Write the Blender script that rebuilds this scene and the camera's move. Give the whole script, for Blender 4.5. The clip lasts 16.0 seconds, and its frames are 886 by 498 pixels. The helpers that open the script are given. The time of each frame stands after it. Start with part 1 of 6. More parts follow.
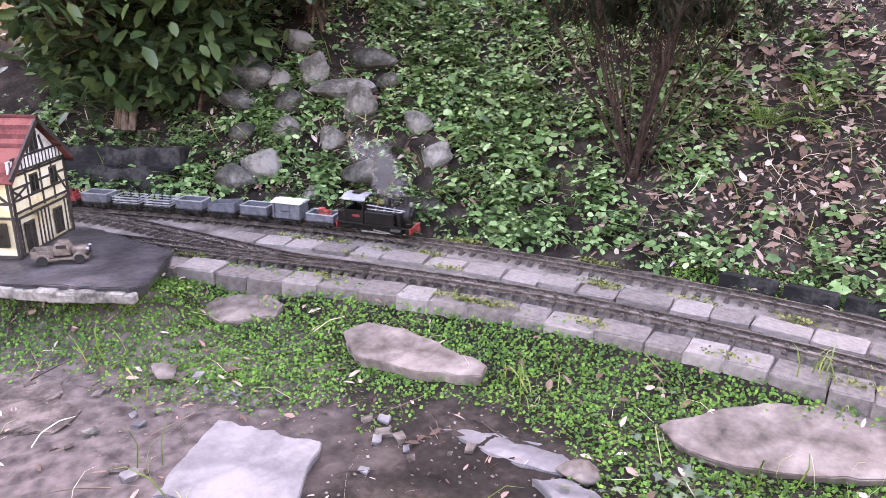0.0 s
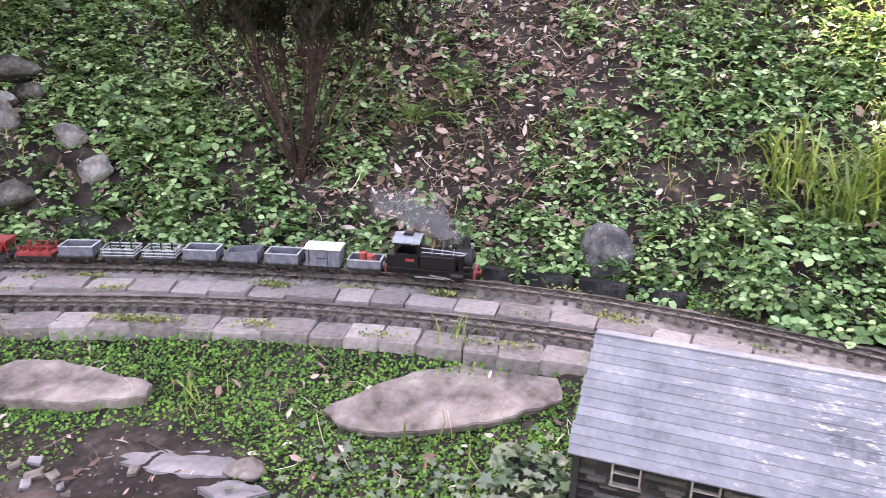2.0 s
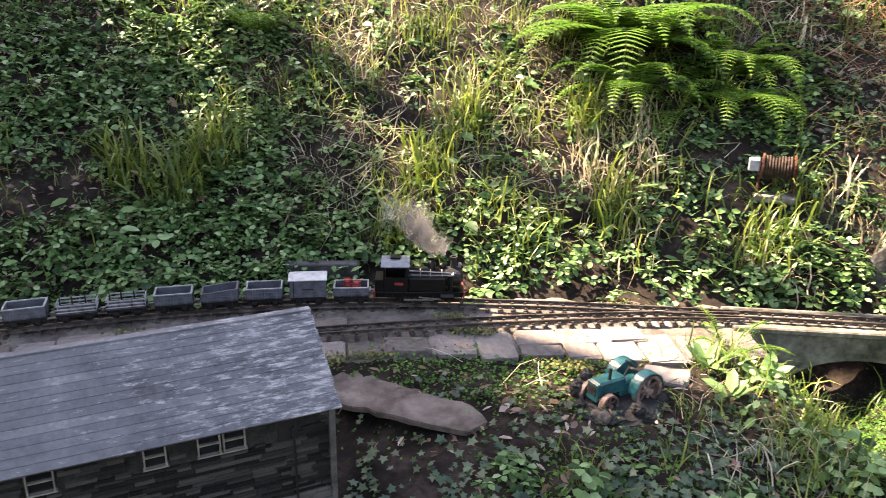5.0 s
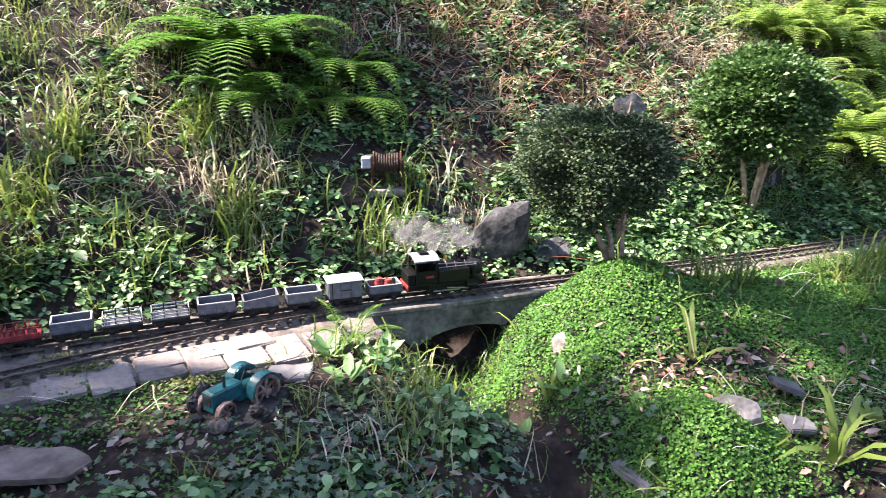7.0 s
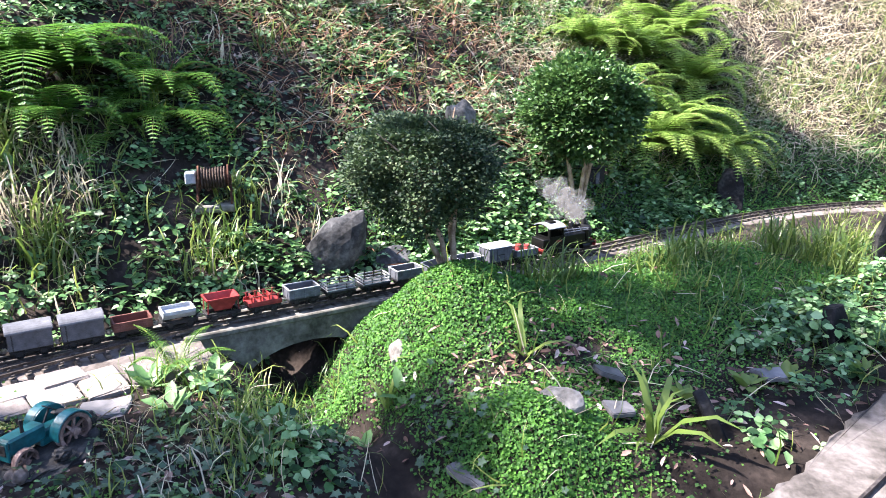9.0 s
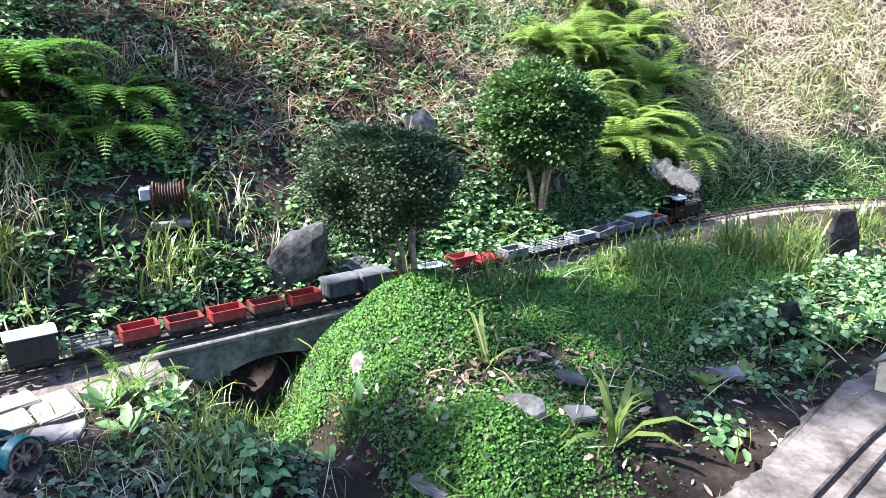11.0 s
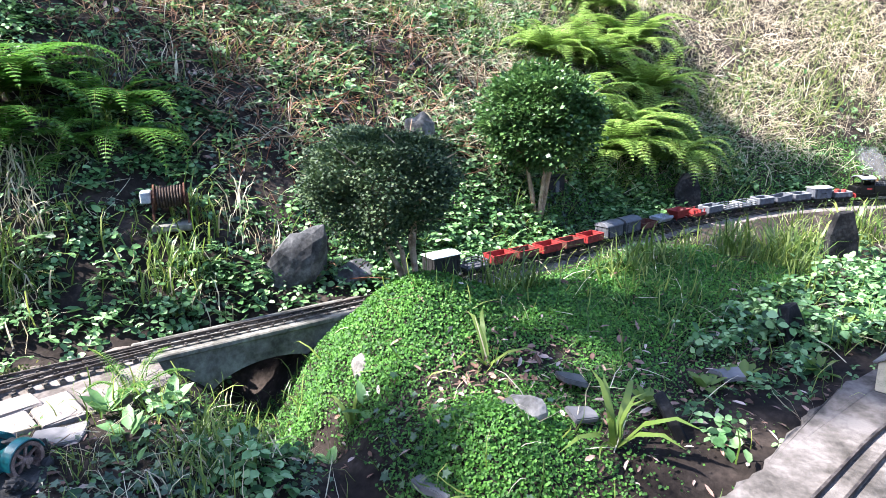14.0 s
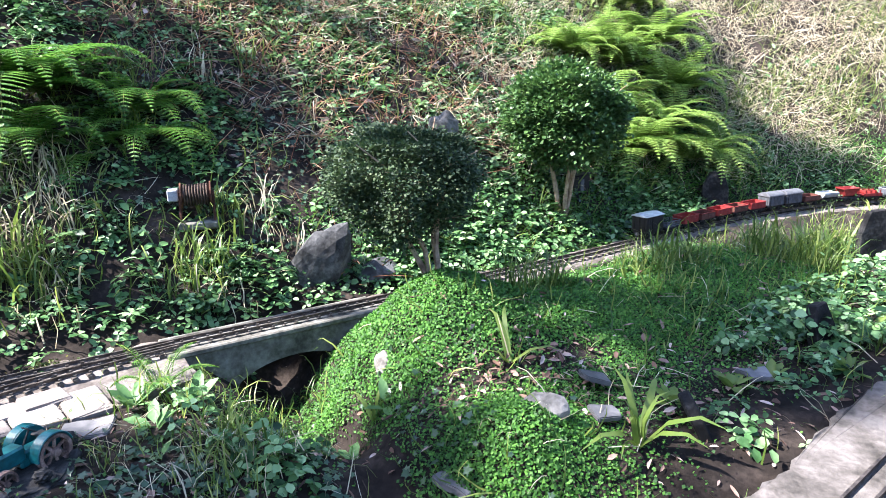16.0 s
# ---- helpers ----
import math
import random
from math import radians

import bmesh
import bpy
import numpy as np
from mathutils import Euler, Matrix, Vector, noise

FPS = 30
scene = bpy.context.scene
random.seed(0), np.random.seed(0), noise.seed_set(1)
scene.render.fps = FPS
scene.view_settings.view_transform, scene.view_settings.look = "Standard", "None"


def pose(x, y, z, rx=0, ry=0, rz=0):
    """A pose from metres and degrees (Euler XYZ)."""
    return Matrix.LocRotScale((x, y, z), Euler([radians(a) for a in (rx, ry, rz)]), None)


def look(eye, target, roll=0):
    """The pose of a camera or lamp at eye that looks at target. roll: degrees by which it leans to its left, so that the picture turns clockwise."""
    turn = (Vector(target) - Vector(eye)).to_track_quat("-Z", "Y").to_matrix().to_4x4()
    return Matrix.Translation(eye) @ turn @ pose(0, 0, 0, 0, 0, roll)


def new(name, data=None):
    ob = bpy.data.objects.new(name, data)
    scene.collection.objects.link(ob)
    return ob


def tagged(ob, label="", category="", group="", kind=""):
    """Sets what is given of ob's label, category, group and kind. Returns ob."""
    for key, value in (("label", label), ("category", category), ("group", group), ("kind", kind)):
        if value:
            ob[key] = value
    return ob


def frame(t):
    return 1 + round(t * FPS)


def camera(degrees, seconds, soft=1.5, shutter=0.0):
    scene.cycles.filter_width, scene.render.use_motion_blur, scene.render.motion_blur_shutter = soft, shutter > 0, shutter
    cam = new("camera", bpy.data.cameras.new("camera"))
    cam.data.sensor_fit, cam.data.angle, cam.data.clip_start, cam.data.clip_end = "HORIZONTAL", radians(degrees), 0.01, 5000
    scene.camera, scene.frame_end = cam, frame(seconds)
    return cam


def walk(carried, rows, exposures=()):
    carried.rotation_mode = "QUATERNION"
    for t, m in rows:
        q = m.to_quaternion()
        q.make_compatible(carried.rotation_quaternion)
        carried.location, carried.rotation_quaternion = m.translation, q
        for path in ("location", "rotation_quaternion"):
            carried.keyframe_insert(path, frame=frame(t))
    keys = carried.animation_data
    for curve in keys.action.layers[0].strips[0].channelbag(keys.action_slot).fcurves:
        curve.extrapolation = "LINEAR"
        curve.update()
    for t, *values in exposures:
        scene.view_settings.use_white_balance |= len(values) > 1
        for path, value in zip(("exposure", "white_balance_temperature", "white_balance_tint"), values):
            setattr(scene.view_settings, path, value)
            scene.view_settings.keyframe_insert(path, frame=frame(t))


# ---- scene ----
cam = camera(63.18, 16.0, soft=0.9, shutter=0.25)
# seconds, eye, target, roll
PATH = [
    (0.0, -0.366, -0.047, 0.823, -1.549, 1.429, 0.174, 1.03),
    (0.5, -0.340, -0.043, 0.829, -1.471, 1.472, 0.176, 1.34),
    (1.0, -0.284, -0.027, 0.848, -1.229, 1.612, 0.200, 1.49),
    (1.5, -0.215, -0.010, 0.859, -0.878, 1.762, 0.212, 2.21),
    (2.0, -0.158, -0.021, 0.872, -0.687, 1.795, 0.225, 1.58),
    (2.5, -0.117, -0.022, 0.878, -0.476, 1.833, 0.221, 1.85),
    (3.0, -0.050, 0.001, 0.891, -0.219, 1.883, 0.236, 1.59),
    (3.5, -0.000, 0.000, 0.896, -0.000, 1.888, 0.237, 0.60),
    (4.0, 0.054, -0.045, 0.896, 0.375, 1.825, 0.263, 0.03),
    (4.5, 0.080, -0.139, 0.916, 0.763, 1.633, 0.288, 0.82),
    (5.0, 0.086, -0.220, 0.932, 0.994, 1.444, 0.294, 1.07),
    (5.2, 0.087, -0.244, 0.939, 1.044, 1.396, 0.310, 0.95),
    (7.3, 0.272, -0.405, 0.901, 1.854, 0.674, 0.323, 0.21),
    (7.5, 0.273, -0.403, 0.905, 1.872, 0.652, 0.330, 0.13),
    (8.0, 0.289, -0.410, 0.905, 1.937, 0.575, 0.346, 0.01),
    (8.5, 0.309, -0.434, 0.895, 2.001, 0.474, 0.337, 0.15),
    (9.0, 0.330, -0.462, 0.888, 2.072, 0.351, 0.338, 0.05),
    (11.5, 0.349, -0.490, 0.887, 2.139, 0.234, 0.366, -1.06),
    (12.0, 0.351, -0.496, 0.885, 2.151, 0.211, 0.375, -1.30),
    (12.5, 0.347, -0.493, 0.886, 2.150, 0.206, 0.376, -1.26),
    (13.0, 0.340, -0.485, 0.886, 2.140, 0.230, 0.384, -0.90),
    (13.5, 0.335, -0.483, 0.889, 2.127, 0.245, 0.378, -0.98),
    (14.0, 0.340, -0.482, 0.885, 2.127, 0.252, 0.367, -1.03),
    (14.5, 0.339, -0.485, 0.885, 2.123, 0.258, 0.369, -1.13),
    (15.0, 0.338, -0.482, 0.882, 2.113, 0.279, 0.359, -0.73),
    (15.5, 0.341, -0.484, 0.882, 2.104, 0.306, 0.363, -1.06),
    (16.0, 0.343, -0.491, 0.876, 2.103, 0.309, 0.360, -1.47),
]
walk(cam, [(r[0], look(r[1:4], r[4:7], r[7])) for r in PATH],
     exposures=[(0.0, 4.85, 9500, 36), (2.5, 4.62, 10100, 32), (3.5, 4.25, 10600, 30), (4.0, 3.75, 9800, 28), (4.5, 3.2, 9100, 25), (5.0, 2.88, 8600, 24),
                (7.3, 2.52, 6350, 24), (9.0, 2.58, 6000, 21), (11.5, 2.52, 5800, 17), (16.0, 2.52, 5800, 17)])

# ---- light ----
SUN_EL, SUN_AZ = radians(50), radians(-33)      # azimuth from +y towards +x
world = bpy.data.worlds.new("sky")
scene.world = world
world.use_nodes = True
nt = world.node_tree
sky = nt.nodes.new("ShaderNodeTexSky")
sky.sky_type, sky.sun_disc, sky.sun_elevation, sky.sun_rotation = "NISHITA", False, SUN_EL, SUN_AZ
nt.links.new(sky.outputs[0], nt.nodes["Background"].inputs[0])
nt.nodes["Background"].inputs[1].default_value = 0.095
sun = new("sun", bpy.data.lights.new("sun", "SUN"))
sun.data.energy, sun.data.angle, sun.data.color = 5.0, radians(0.6), (1.0, 0.93, 0.80)
SUN_DIR = Vector((math.sin(SUN_AZ) * math.cos(SUN_EL), math.cos(SUN_AZ) * math.cos(SUN_EL), math.sin(SUN_EL)))
sun.matrix_world = look(SUN_DIR * 30, (0, 0, 0))


# ---- materials ----
def material(name, colors, scale=20.0, rough=0.8, bump=0.3, bump_scale=None, metal=0.0, random_tint=0.0,
             island=False, translucent=0.0, fine=6.0, stops=(0.3, 0.7), detail=5.0):
    """A surface whose colour runs through the given colours by a noise at two scales, with fine relief."""
    m = bpy.data.materials.new(name)
    m.use_nodes = True
    n, l = m.node_tree.nodes, m.node_tree.links
    b = n["Principled BSDF"]
    b.inputs["Roughness"].default_value, b.inputs["Metallic"].default_value = rough, metal
    b.inputs["Specular IOR Level"].default_value = .18 if rough > .72 else .5
    tc = n.new("ShaderNodeTexCoord")
    src = tc.outputs["Object"]
    n1 = n.new("ShaderNodeTexNoise")
    n1.inputs["Scale"].default_value, n1.inputs["Detail"].default_value = scale, detail
    n2 = n.new("ShaderNodeTexNoise")
    n2.inputs["Scale"].default_value, n2.inputs["Detail"].default_value = scale * fine, 3
    for x in (n1, n2):
        l.new(src, x.inputs["Vector"])
    mix = n.new("ShaderNodeMath")
    mix.operation = "MULTIPLY_ADD"
    l.new(n2.outputs[0], mix.inputs[0])
    mix.inputs[1].default_value = 0.45
    sub = n.new("ShaderNodeMath")
    sub.operation = "MULTIPLY_ADD"
    l.new(n1.outputs[0], sub.inputs[0])
    sub.inputs[1].default_value, sub.inputs[2].default_value = 1.0, -0.22
    l.new(sub.outputs[0], mix.inputs[2])
    fac = mix.outputs[0]
    if random_tint:
        if island:
            g = n.new("ShaderNodeNewGeometry")
            rnd = g.outputs["Random Per Island"]
        else:
            g = n.new("ShaderNodeObjectInfo")
            rnd = g.outputs["Random"]
        a = n.new("ShaderNodeMath")
        a.operation = "MULTIPLY_ADD"
        l.new(rnd, a.inputs[0])
        a.inputs[1].default_value = random_tint
        c = n.new("ShaderNodeMath")
        c.operation = "MULTIPLY_ADD"
        l.new(fac, c.inputs[0])
        c.inputs[1].default_value, c.inputs[2].default_value = 1 - random_tint * 0.6, -random_tint * 0.2
        l.new(c.outputs[0], a.inputs[2])
        fac = a.outputs[0]
    ramp = n.new("ShaderNodeValToRGB")
    e = ramp.color_ramp.elements
    k = len(colors)
    while len(e) < k:
        e.new(0.5)
    for i, col in enumerate(colors):
        e[i].position = stops[0] + (stops[1] - stops[0]) * i / max(k - 1, 1)
        e[i].color = (*col, 1)
    l.new(fac, ramp.inputs[0])
    l.new(ramp.outputs[0], b.inputs["Base Color"])
    if bump:
        bp = n.new("ShaderNodeBump")
        bp.inputs["Strength"].default_value, bp.inputs["Distance"].default_value = bump, 0.004
        if bump_scale:
            n3 = n.new("ShaderNodeTexNoise")
            n3.inputs["Scale"].default_value, n3.inputs["Detail"].default_value = bump_scale, 6
            l.new(src, n3.inputs["Vector"])
            l.new(n3.outputs[0], bp.inputs["Height"])
        else:
            l.new(mix.outputs[0], bp.inputs["Height"])
        l.new(bp.outputs[0], b.inputs["Normal"])
    if translucent:
        t = n.new("ShaderNodeBsdfTranslucent")
        l.new(ramp.outputs[0], t.inputs[0])
        s = n.new("ShaderNodeMixShader")
        s.inputs[0].default_value = translucent
        l.new(b.outputs[0], s.inputs[1])
        l.new(t.outputs[0], s.inputs[2])
        l.new(s.outputs[0], n["Material Output"].inputs[0])
    return m


SOIL = material("soil", [(.007, .005, .004), (.02, .015, .012), (.055, .042, .034)], 9, .95, .9, 60, stops=(.3, .75))


def trodden(m):
    """A pale trodden patch of earth in the soil, with a ragged edge."""
    n, l = m.node_tree.nodes, m.node_tree.links
    b = n["Principled BSDF"]
    co, dist, nz = n.new("ShaderNodeTexCoord"), n.new("ShaderNodeVectorMath"), n.new("ShaderNodeTexNoise")
    dist.operation = "DISTANCE"
    dist.inputs[1].default_value = (-1.95, .45, -.15)
    l.new(co.outputs["Object"], dist.inputs[0])
    l.new(co.outputs["Object"], nz.inputs["Vector"])
    nz.inputs["Scale"].default_value, nz.inputs["Detail"].default_value = 7, 6
    add = n.new("ShaderNodeMath")
    add.operation = "MULTIPLY_ADD"
    l.new(nz.outputs[0], add.inputs[0])
    add.inputs[1].default_value = .7
    l.new(dist.outputs["Value"], add.inputs[2])
    edge = n.new("ShaderNodeMapRange")
    edge.inputs["From Min"].default_value, edge.inputs["From Max"].default_value = .82, 1.15
    edge.inputs["To Min"].default_value, edge.inputs["To Max"].default_value = 1, 0
    l.new(add.outputs[0], edge.inputs["Value"])
    ramp = n.new("ShaderNodeValToRGB")
    ramp.color_ramp.elements[0].position, ramp.color_ramp.elements[1].position = .3, .7
    ramp.color_ramp.elements[0].color, ramp.color_ramp.elements[1].color = (.035, .027, .024, 1), (.13, .105, .096, 1)
    nf = n.new("ShaderNodeTexNoise")
    nf.inputs["Scale"].default_value, nf.inputs["Detail"].default_value = 26, 8
    l.new(co.outputs["Object"], nf.inputs["Vector"])
    l.new(nf.outputs[0], ramp.inputs[0])
    mix = n.new("ShaderNodeMix")
    mix.data_type = "RGBA"
    l.new(edge.outputs[0], mix.inputs["Factor"])
    l.new(b.inputs["Base Color"].links[0].from_socket, mix.inputs[6])
    l.new(ramp.outputs[0], mix.inputs[7])
    l.new(mix.outputs[2], b.inputs["Base Color"])


trodden(SOIL)
PAVER = material("paver", [(.10, .085, .078), (.19, .165, .15), (.28, .25, .23)], 7, .85, .6, 90, random_tint=.45, stops=(.2, .85))
MORTAR = material("mortar", [(.06, .05, .042), (.14, .12, .105), (.22, .195, .175)], 8, .9, .9, 80)
SLATE = material("slate", [(.045, .045, .049), (.10, .097, .10), (.18, .17, .168)], 7, .6, .6, 40, random_tint=.3)
FLAG = material("flagstone", [(.035, .028, .022), (.10, .082, .07), (.17, .14, .122), (.25, .212, .188)], 9, .9, 1.0, 45, stops=(.22, .8), fine=5)
ROCK = material("rock", [(.016, .017, .012), (.07, .067, .057), (.20, .188, .17)], 11, .85, 1.0, 30, random_tint=.35)
LIMESTONE = material("pale_stone", [(.07, .065, .055), (.19, .175, .155), (.33, .305, .275)], 14, .9, 1.0, 50)
# dark stone, its colour deepened further to hold the shade on the ledges
DARKROCK_SHADED = material("dark_rock_shaded", [(.004, .004, .004), (.012, .0115, .0115), (.045, .043, .041)], 12, .85, 1.0, 40)
RAIL = material("rail", [(.03, .025, .022), (.07, .056, .047), (.14, .12, .105)], 30, .55, .3, metal=.6)
SLEEPER = material("sleeper", [(.055, .047, .04), (.115, .10, .088)], 40, .8, .5)
MOTTLED = material("mottled_rock", [(.015, .015, .015), (.045, .044, .044), (.10, .098, .095), (.30, .29, .28)], 22, .85, 1.0, 40, stops=(.25, .8))
CONCRETE = material("concrete", [(.045, .043, .034), (.12, .112, .095), (.22, .21, .18)], 10, .9, .7, 60)


# ---- mesh helpers ----
class Shape:
    """Collects boxes, rods and strips into one mesh."""

    def __init__(self):
        self.v, self.f = [], []

    def add(self, verts, faces, m=None):
        o = len(self.v)
        self.v += [tuple(m @ Vector(p)) for p in verts] if m else [tuple(p) for p in verts]
        self.f += [tuple(i + o for i in q) for q in faces]
        return self

    def box(self, cx, cy, cz, sx, sy, sz, rx=0, ry=0, rz=0, m=None, taper=1.0):
        k = pose(cx, cy, cz, rx, ry, rz)
        k = m @ k if m else k
        vs = [(x * sx / 2 * (taper if z > 0 else 1), y * sy / 2 * (taper if z > 0 else 1), z * sz / 2)
              for z in (-1, 1) for x, y in ((-1, -1), (1, -1), (1, 1), (-1, 1))]
        return self.add(vs, [(3, 2, 1, 0), (4, 5, 6, 7), (0, 1, 5, 4), (1, 2, 6, 5), (2, 3, 7, 6), (3, 0, 4, 7)], k)

    def rod(self, a, b, r0, r1=None, n=10, caps=True):
        a, b = Vector(a), Vector(b)
        r1 = r0 if r1 is None else r1
        q = (b - a).to_track_quat("Z", "Y").to_matrix()
        vs = [a + q @ Vector((math.cos(i * math.tau / n) * r0, math.sin(i * math.tau / n) * r0, 0)) for i in range(n)]
        vs += [b + q @ Vector((math.cos(i * math.tau / n) * r1, math.sin(i * math.tau / n) * r1, 0)) for i in range(n)]
        fs = [(i, (i + 1) % n, n + (i + 1) % n, n + i) for i in range(n)]
        if caps:
            fs += [tuple(range(n - 1, -1, -1)), tuple(range(n, 2 * n))]
        return self.add(vs, fs)

    def lathe(self, profile, n=14, m=None, caps=True):
        """Profile of (r, z) about the z axis."""
        vs, fs = [], []
        for r, z in profile:
            vs += [(r * math.cos(i * math.tau / n), r * math.sin(i * math.tau / n), z) for i in range(n)]
        for k in range(len(profile) - 1):
            fs += [(k * n + i, k * n + (i + 1) % n, (k + 1) * n + (i + 1) % n, (k + 1) * n + i) for i in range(n)]
        if caps:
            fs += [tuple(range(n - 1, -1, -1)), tuple(range((len(profile) - 1) * n, len(profile) * n))]
        return self.add(vs, fs, m)

    def prism(self, outline, depth, m=None):
        """Outline in x, z; extruded along y about 0."""
        n = len(outline)
        vs = [(x, -depth / 2, z) for x, z in outline] + [(x, depth / 2, z) for x, z in outline]
        fs = [tuple(range(n)), tuple(range(2 * n - 1, n - 1, -1))]
        fs += [(i, i + n, (i + 1) % n + n, (i + 1) % n) for i in range(n)]
        return self.add(vs, fs, m)

    def mesh(self, name, mat, bevel=0.0, smooth=False):
        me = bpy.data.meshes.new(name)
        me.from_pydata(self.v, [], self.f)
        bm = bmesh.new()
        bm.from_mesh(me)
        bmesh.ops.recalc_face_normals(bm, faces=bm.faces)
        if bevel:
            bmesh.ops.bevel(bm, geom=[e for e in bm.edges], offset=bevel, segments=1, affect="EDGES", clamp_overlap=True)
        bm.to_mesh(me)
        bm.free()
        if smooth:
            me.polygons.foreach_set("use_smooth", [True] * len(me.polygons))
        me.materials.append(mat)
        return me


def part(name, shape, mat, parent=None, label="", bevel=0.0, smooth=False):
    me = shape if isinstance(shape, bpy.types.Mesh) else shape.mesh(name, mat, bevel, smooth)
    ob = new(name, me)
    ob.parent = parent
    return tagged(ob, label)


def empty(name, m, label, category, group="", kind=""):
    ob = new(name)
    ob.empty_display_size = 0.05
    ob.matrix_world = m
    return tagged(ob, label, category, group, kind)


def big_mesh(name, verts, faces, mat, smooth=False):
    me = bpy.data.meshes.new(name)
    me.from_pydata(verts, [], faces)
    me.materials.append(mat)
    if smooth:
        me.polygons.foreach_set("use_smooth", [True] * len(me.polygons))
    return new(name, me)


# ---- the line of the railway ----
def spline(points, n=24):
    p = np.array(points, float)
    q = np.vstack([2 * p[0] - p[1], p, 2 * p[-1] - p[-2]])
    u = np.linspace(0, 1, n, endpoint=False)[:, None]
    out = []
    for i in range(1, len(q) - 2):
        a, b, c, d = q[i - 1:i + 3]
        out.append(.5 * ((2 * b) + (c - a) * u + (2 * a - 5 * b + 4 * c - d) * u ** 2 + (3 * b - a - 3 * c + d) * u ** 3))
    return np.vstack(out + [p[-1:]])


class Line:
    def __init__(self, points):
        self.p = spline(points)
        self.s = np.r_[0, np.cumsum(np.hypot(*np.diff(self.p, axis=0).T))]

    def at(self, s):
        """Place and heading (radians) at s metres."""
        x, y = np.interp(s, self.s, self.p[:, 0]), np.interp(s, self.s, self.p[:, 1])
        e = 0.02
        dx = np.interp(s + e, self.s, self.p[:, 0]) - np.interp(s - e, self.s, self.p[:, 0])
        dy = np.interp(s + e, self.s, self.p[:, 1]) - np.interp(s - e, self.s, self.p[:, 1])
        return x, y, np.arctan2(dy, dx)

    def side(self, x, y):
        """Signed distance (left of the heading is positive) and the length along, for arrays."""
        x, y = np.asarray(x, float), np.asarray(y, float)
        best, sd, along = np.full(x.shape, 1e9), np.zeros(x.shape), np.zeros(x.shape)
        for i in range(0, len(self.p) - 4, 4):
            a, b = self.p[i], self.p[i + 4]
            t = b - a
            ln = np.hypot(*t)
            u = np.clip(((x - a[0]) * t[0] + (y - a[1]) * t[1]) / ln ** 2, 0, 1)
            ex, ey = x - a[0] - u * t[0], y - a[1] - u * t[1]
            d = np.hypot(ex, ey)
            m = d < best
            best = np.where(m, d, best)
            sd = np.where(m, np.where(t[0] * ey - t[1] * ex >= 0, d, -d), sd)
            along = np.where(m, self.s[i] + u * ln, along)
        return sd, along


MAIN = Line([(-4.6, .3), (-4.1, .7), (-3.6, 1.05), (-3.05, 1.36), (-2.49, 1.63), (-1.89, 1.85), (-1.31, 2.0), (-.79, 2.09),
             (-.3, 2.11), (.17, 2.05), (.6, 1.94), (1.0, 1.78), (1.4, 1.56), (1.79, 1.31), (2.15, 1.07), (2.52, .82),
             (2.98, .52), (3.49, .19), (4.0, -.1), (4.42, -.36), (4.76, -.64), (5.05, -.98), (5.3, -1.5), (5.4, -2.2), (5.2, -3.0)])
NEAR = Line([(-4.2, .25), (-3.5, .75), (-2.95, 1.06), (-2.38, 1.30), (-1.85, 1.53), (-1.32, 1.70), (-.76, 1.80), (-.2, 1.83),
             (.34, 1.78), (.72, 1.67), (1.18, 1.52), (1.5, 1.40), (1.75, 1.29), (1.97, 1.175)])
BRANCH = Line([(-3.9, .85), (-3.19, 1.19), (-2.76, 1.30), (-2.47, 1.355), (-2.15, 1.42), (-1.85, 1.53)])
LOW = Line([(1.2, -.45), (1.76, -.71), (2.10, -.875), (2.55, -1.15)])


# ---- ground ----
def smooth(a, b, x):
    u = np.clip((x - a) / (b - a), 0, 1)
    return u * u * (3 - 2 * u)


def bump(x, y, cx, cy, r, h):
    return h * np.exp(-((x - cx) ** 2 + (y - cy) ** 2) / r ** 2)


def seg(x, y, ax, ay, bx, by):
    tx, ty = bx - ax, by - ay
    u = np.clip(((x - ax) * tx + (y - ay) * ty) / (tx * tx + ty * ty), 0, 1)
    return np.hypot(x - ax - u * tx, y - ay - u * ty)


def waves(x, y, k):
    """Smooth pseudo-random relief between -1 and 1."""
    r = np.random.RandomState(k)
    z = 0
    for i in range(7):
        a, f, p = r.rand() * 6.28, 2.2 * 1.55 ** i, r.rand() * 6.28
        z = z + np.sin((x * np.cos(a) + y * np.sin(a)) * f + p + 1.3 * np.sin((y * np.cos(a) - x * np.sin(a)) * f * .7 + p)) / 1.45 ** i
    return z / 3.0


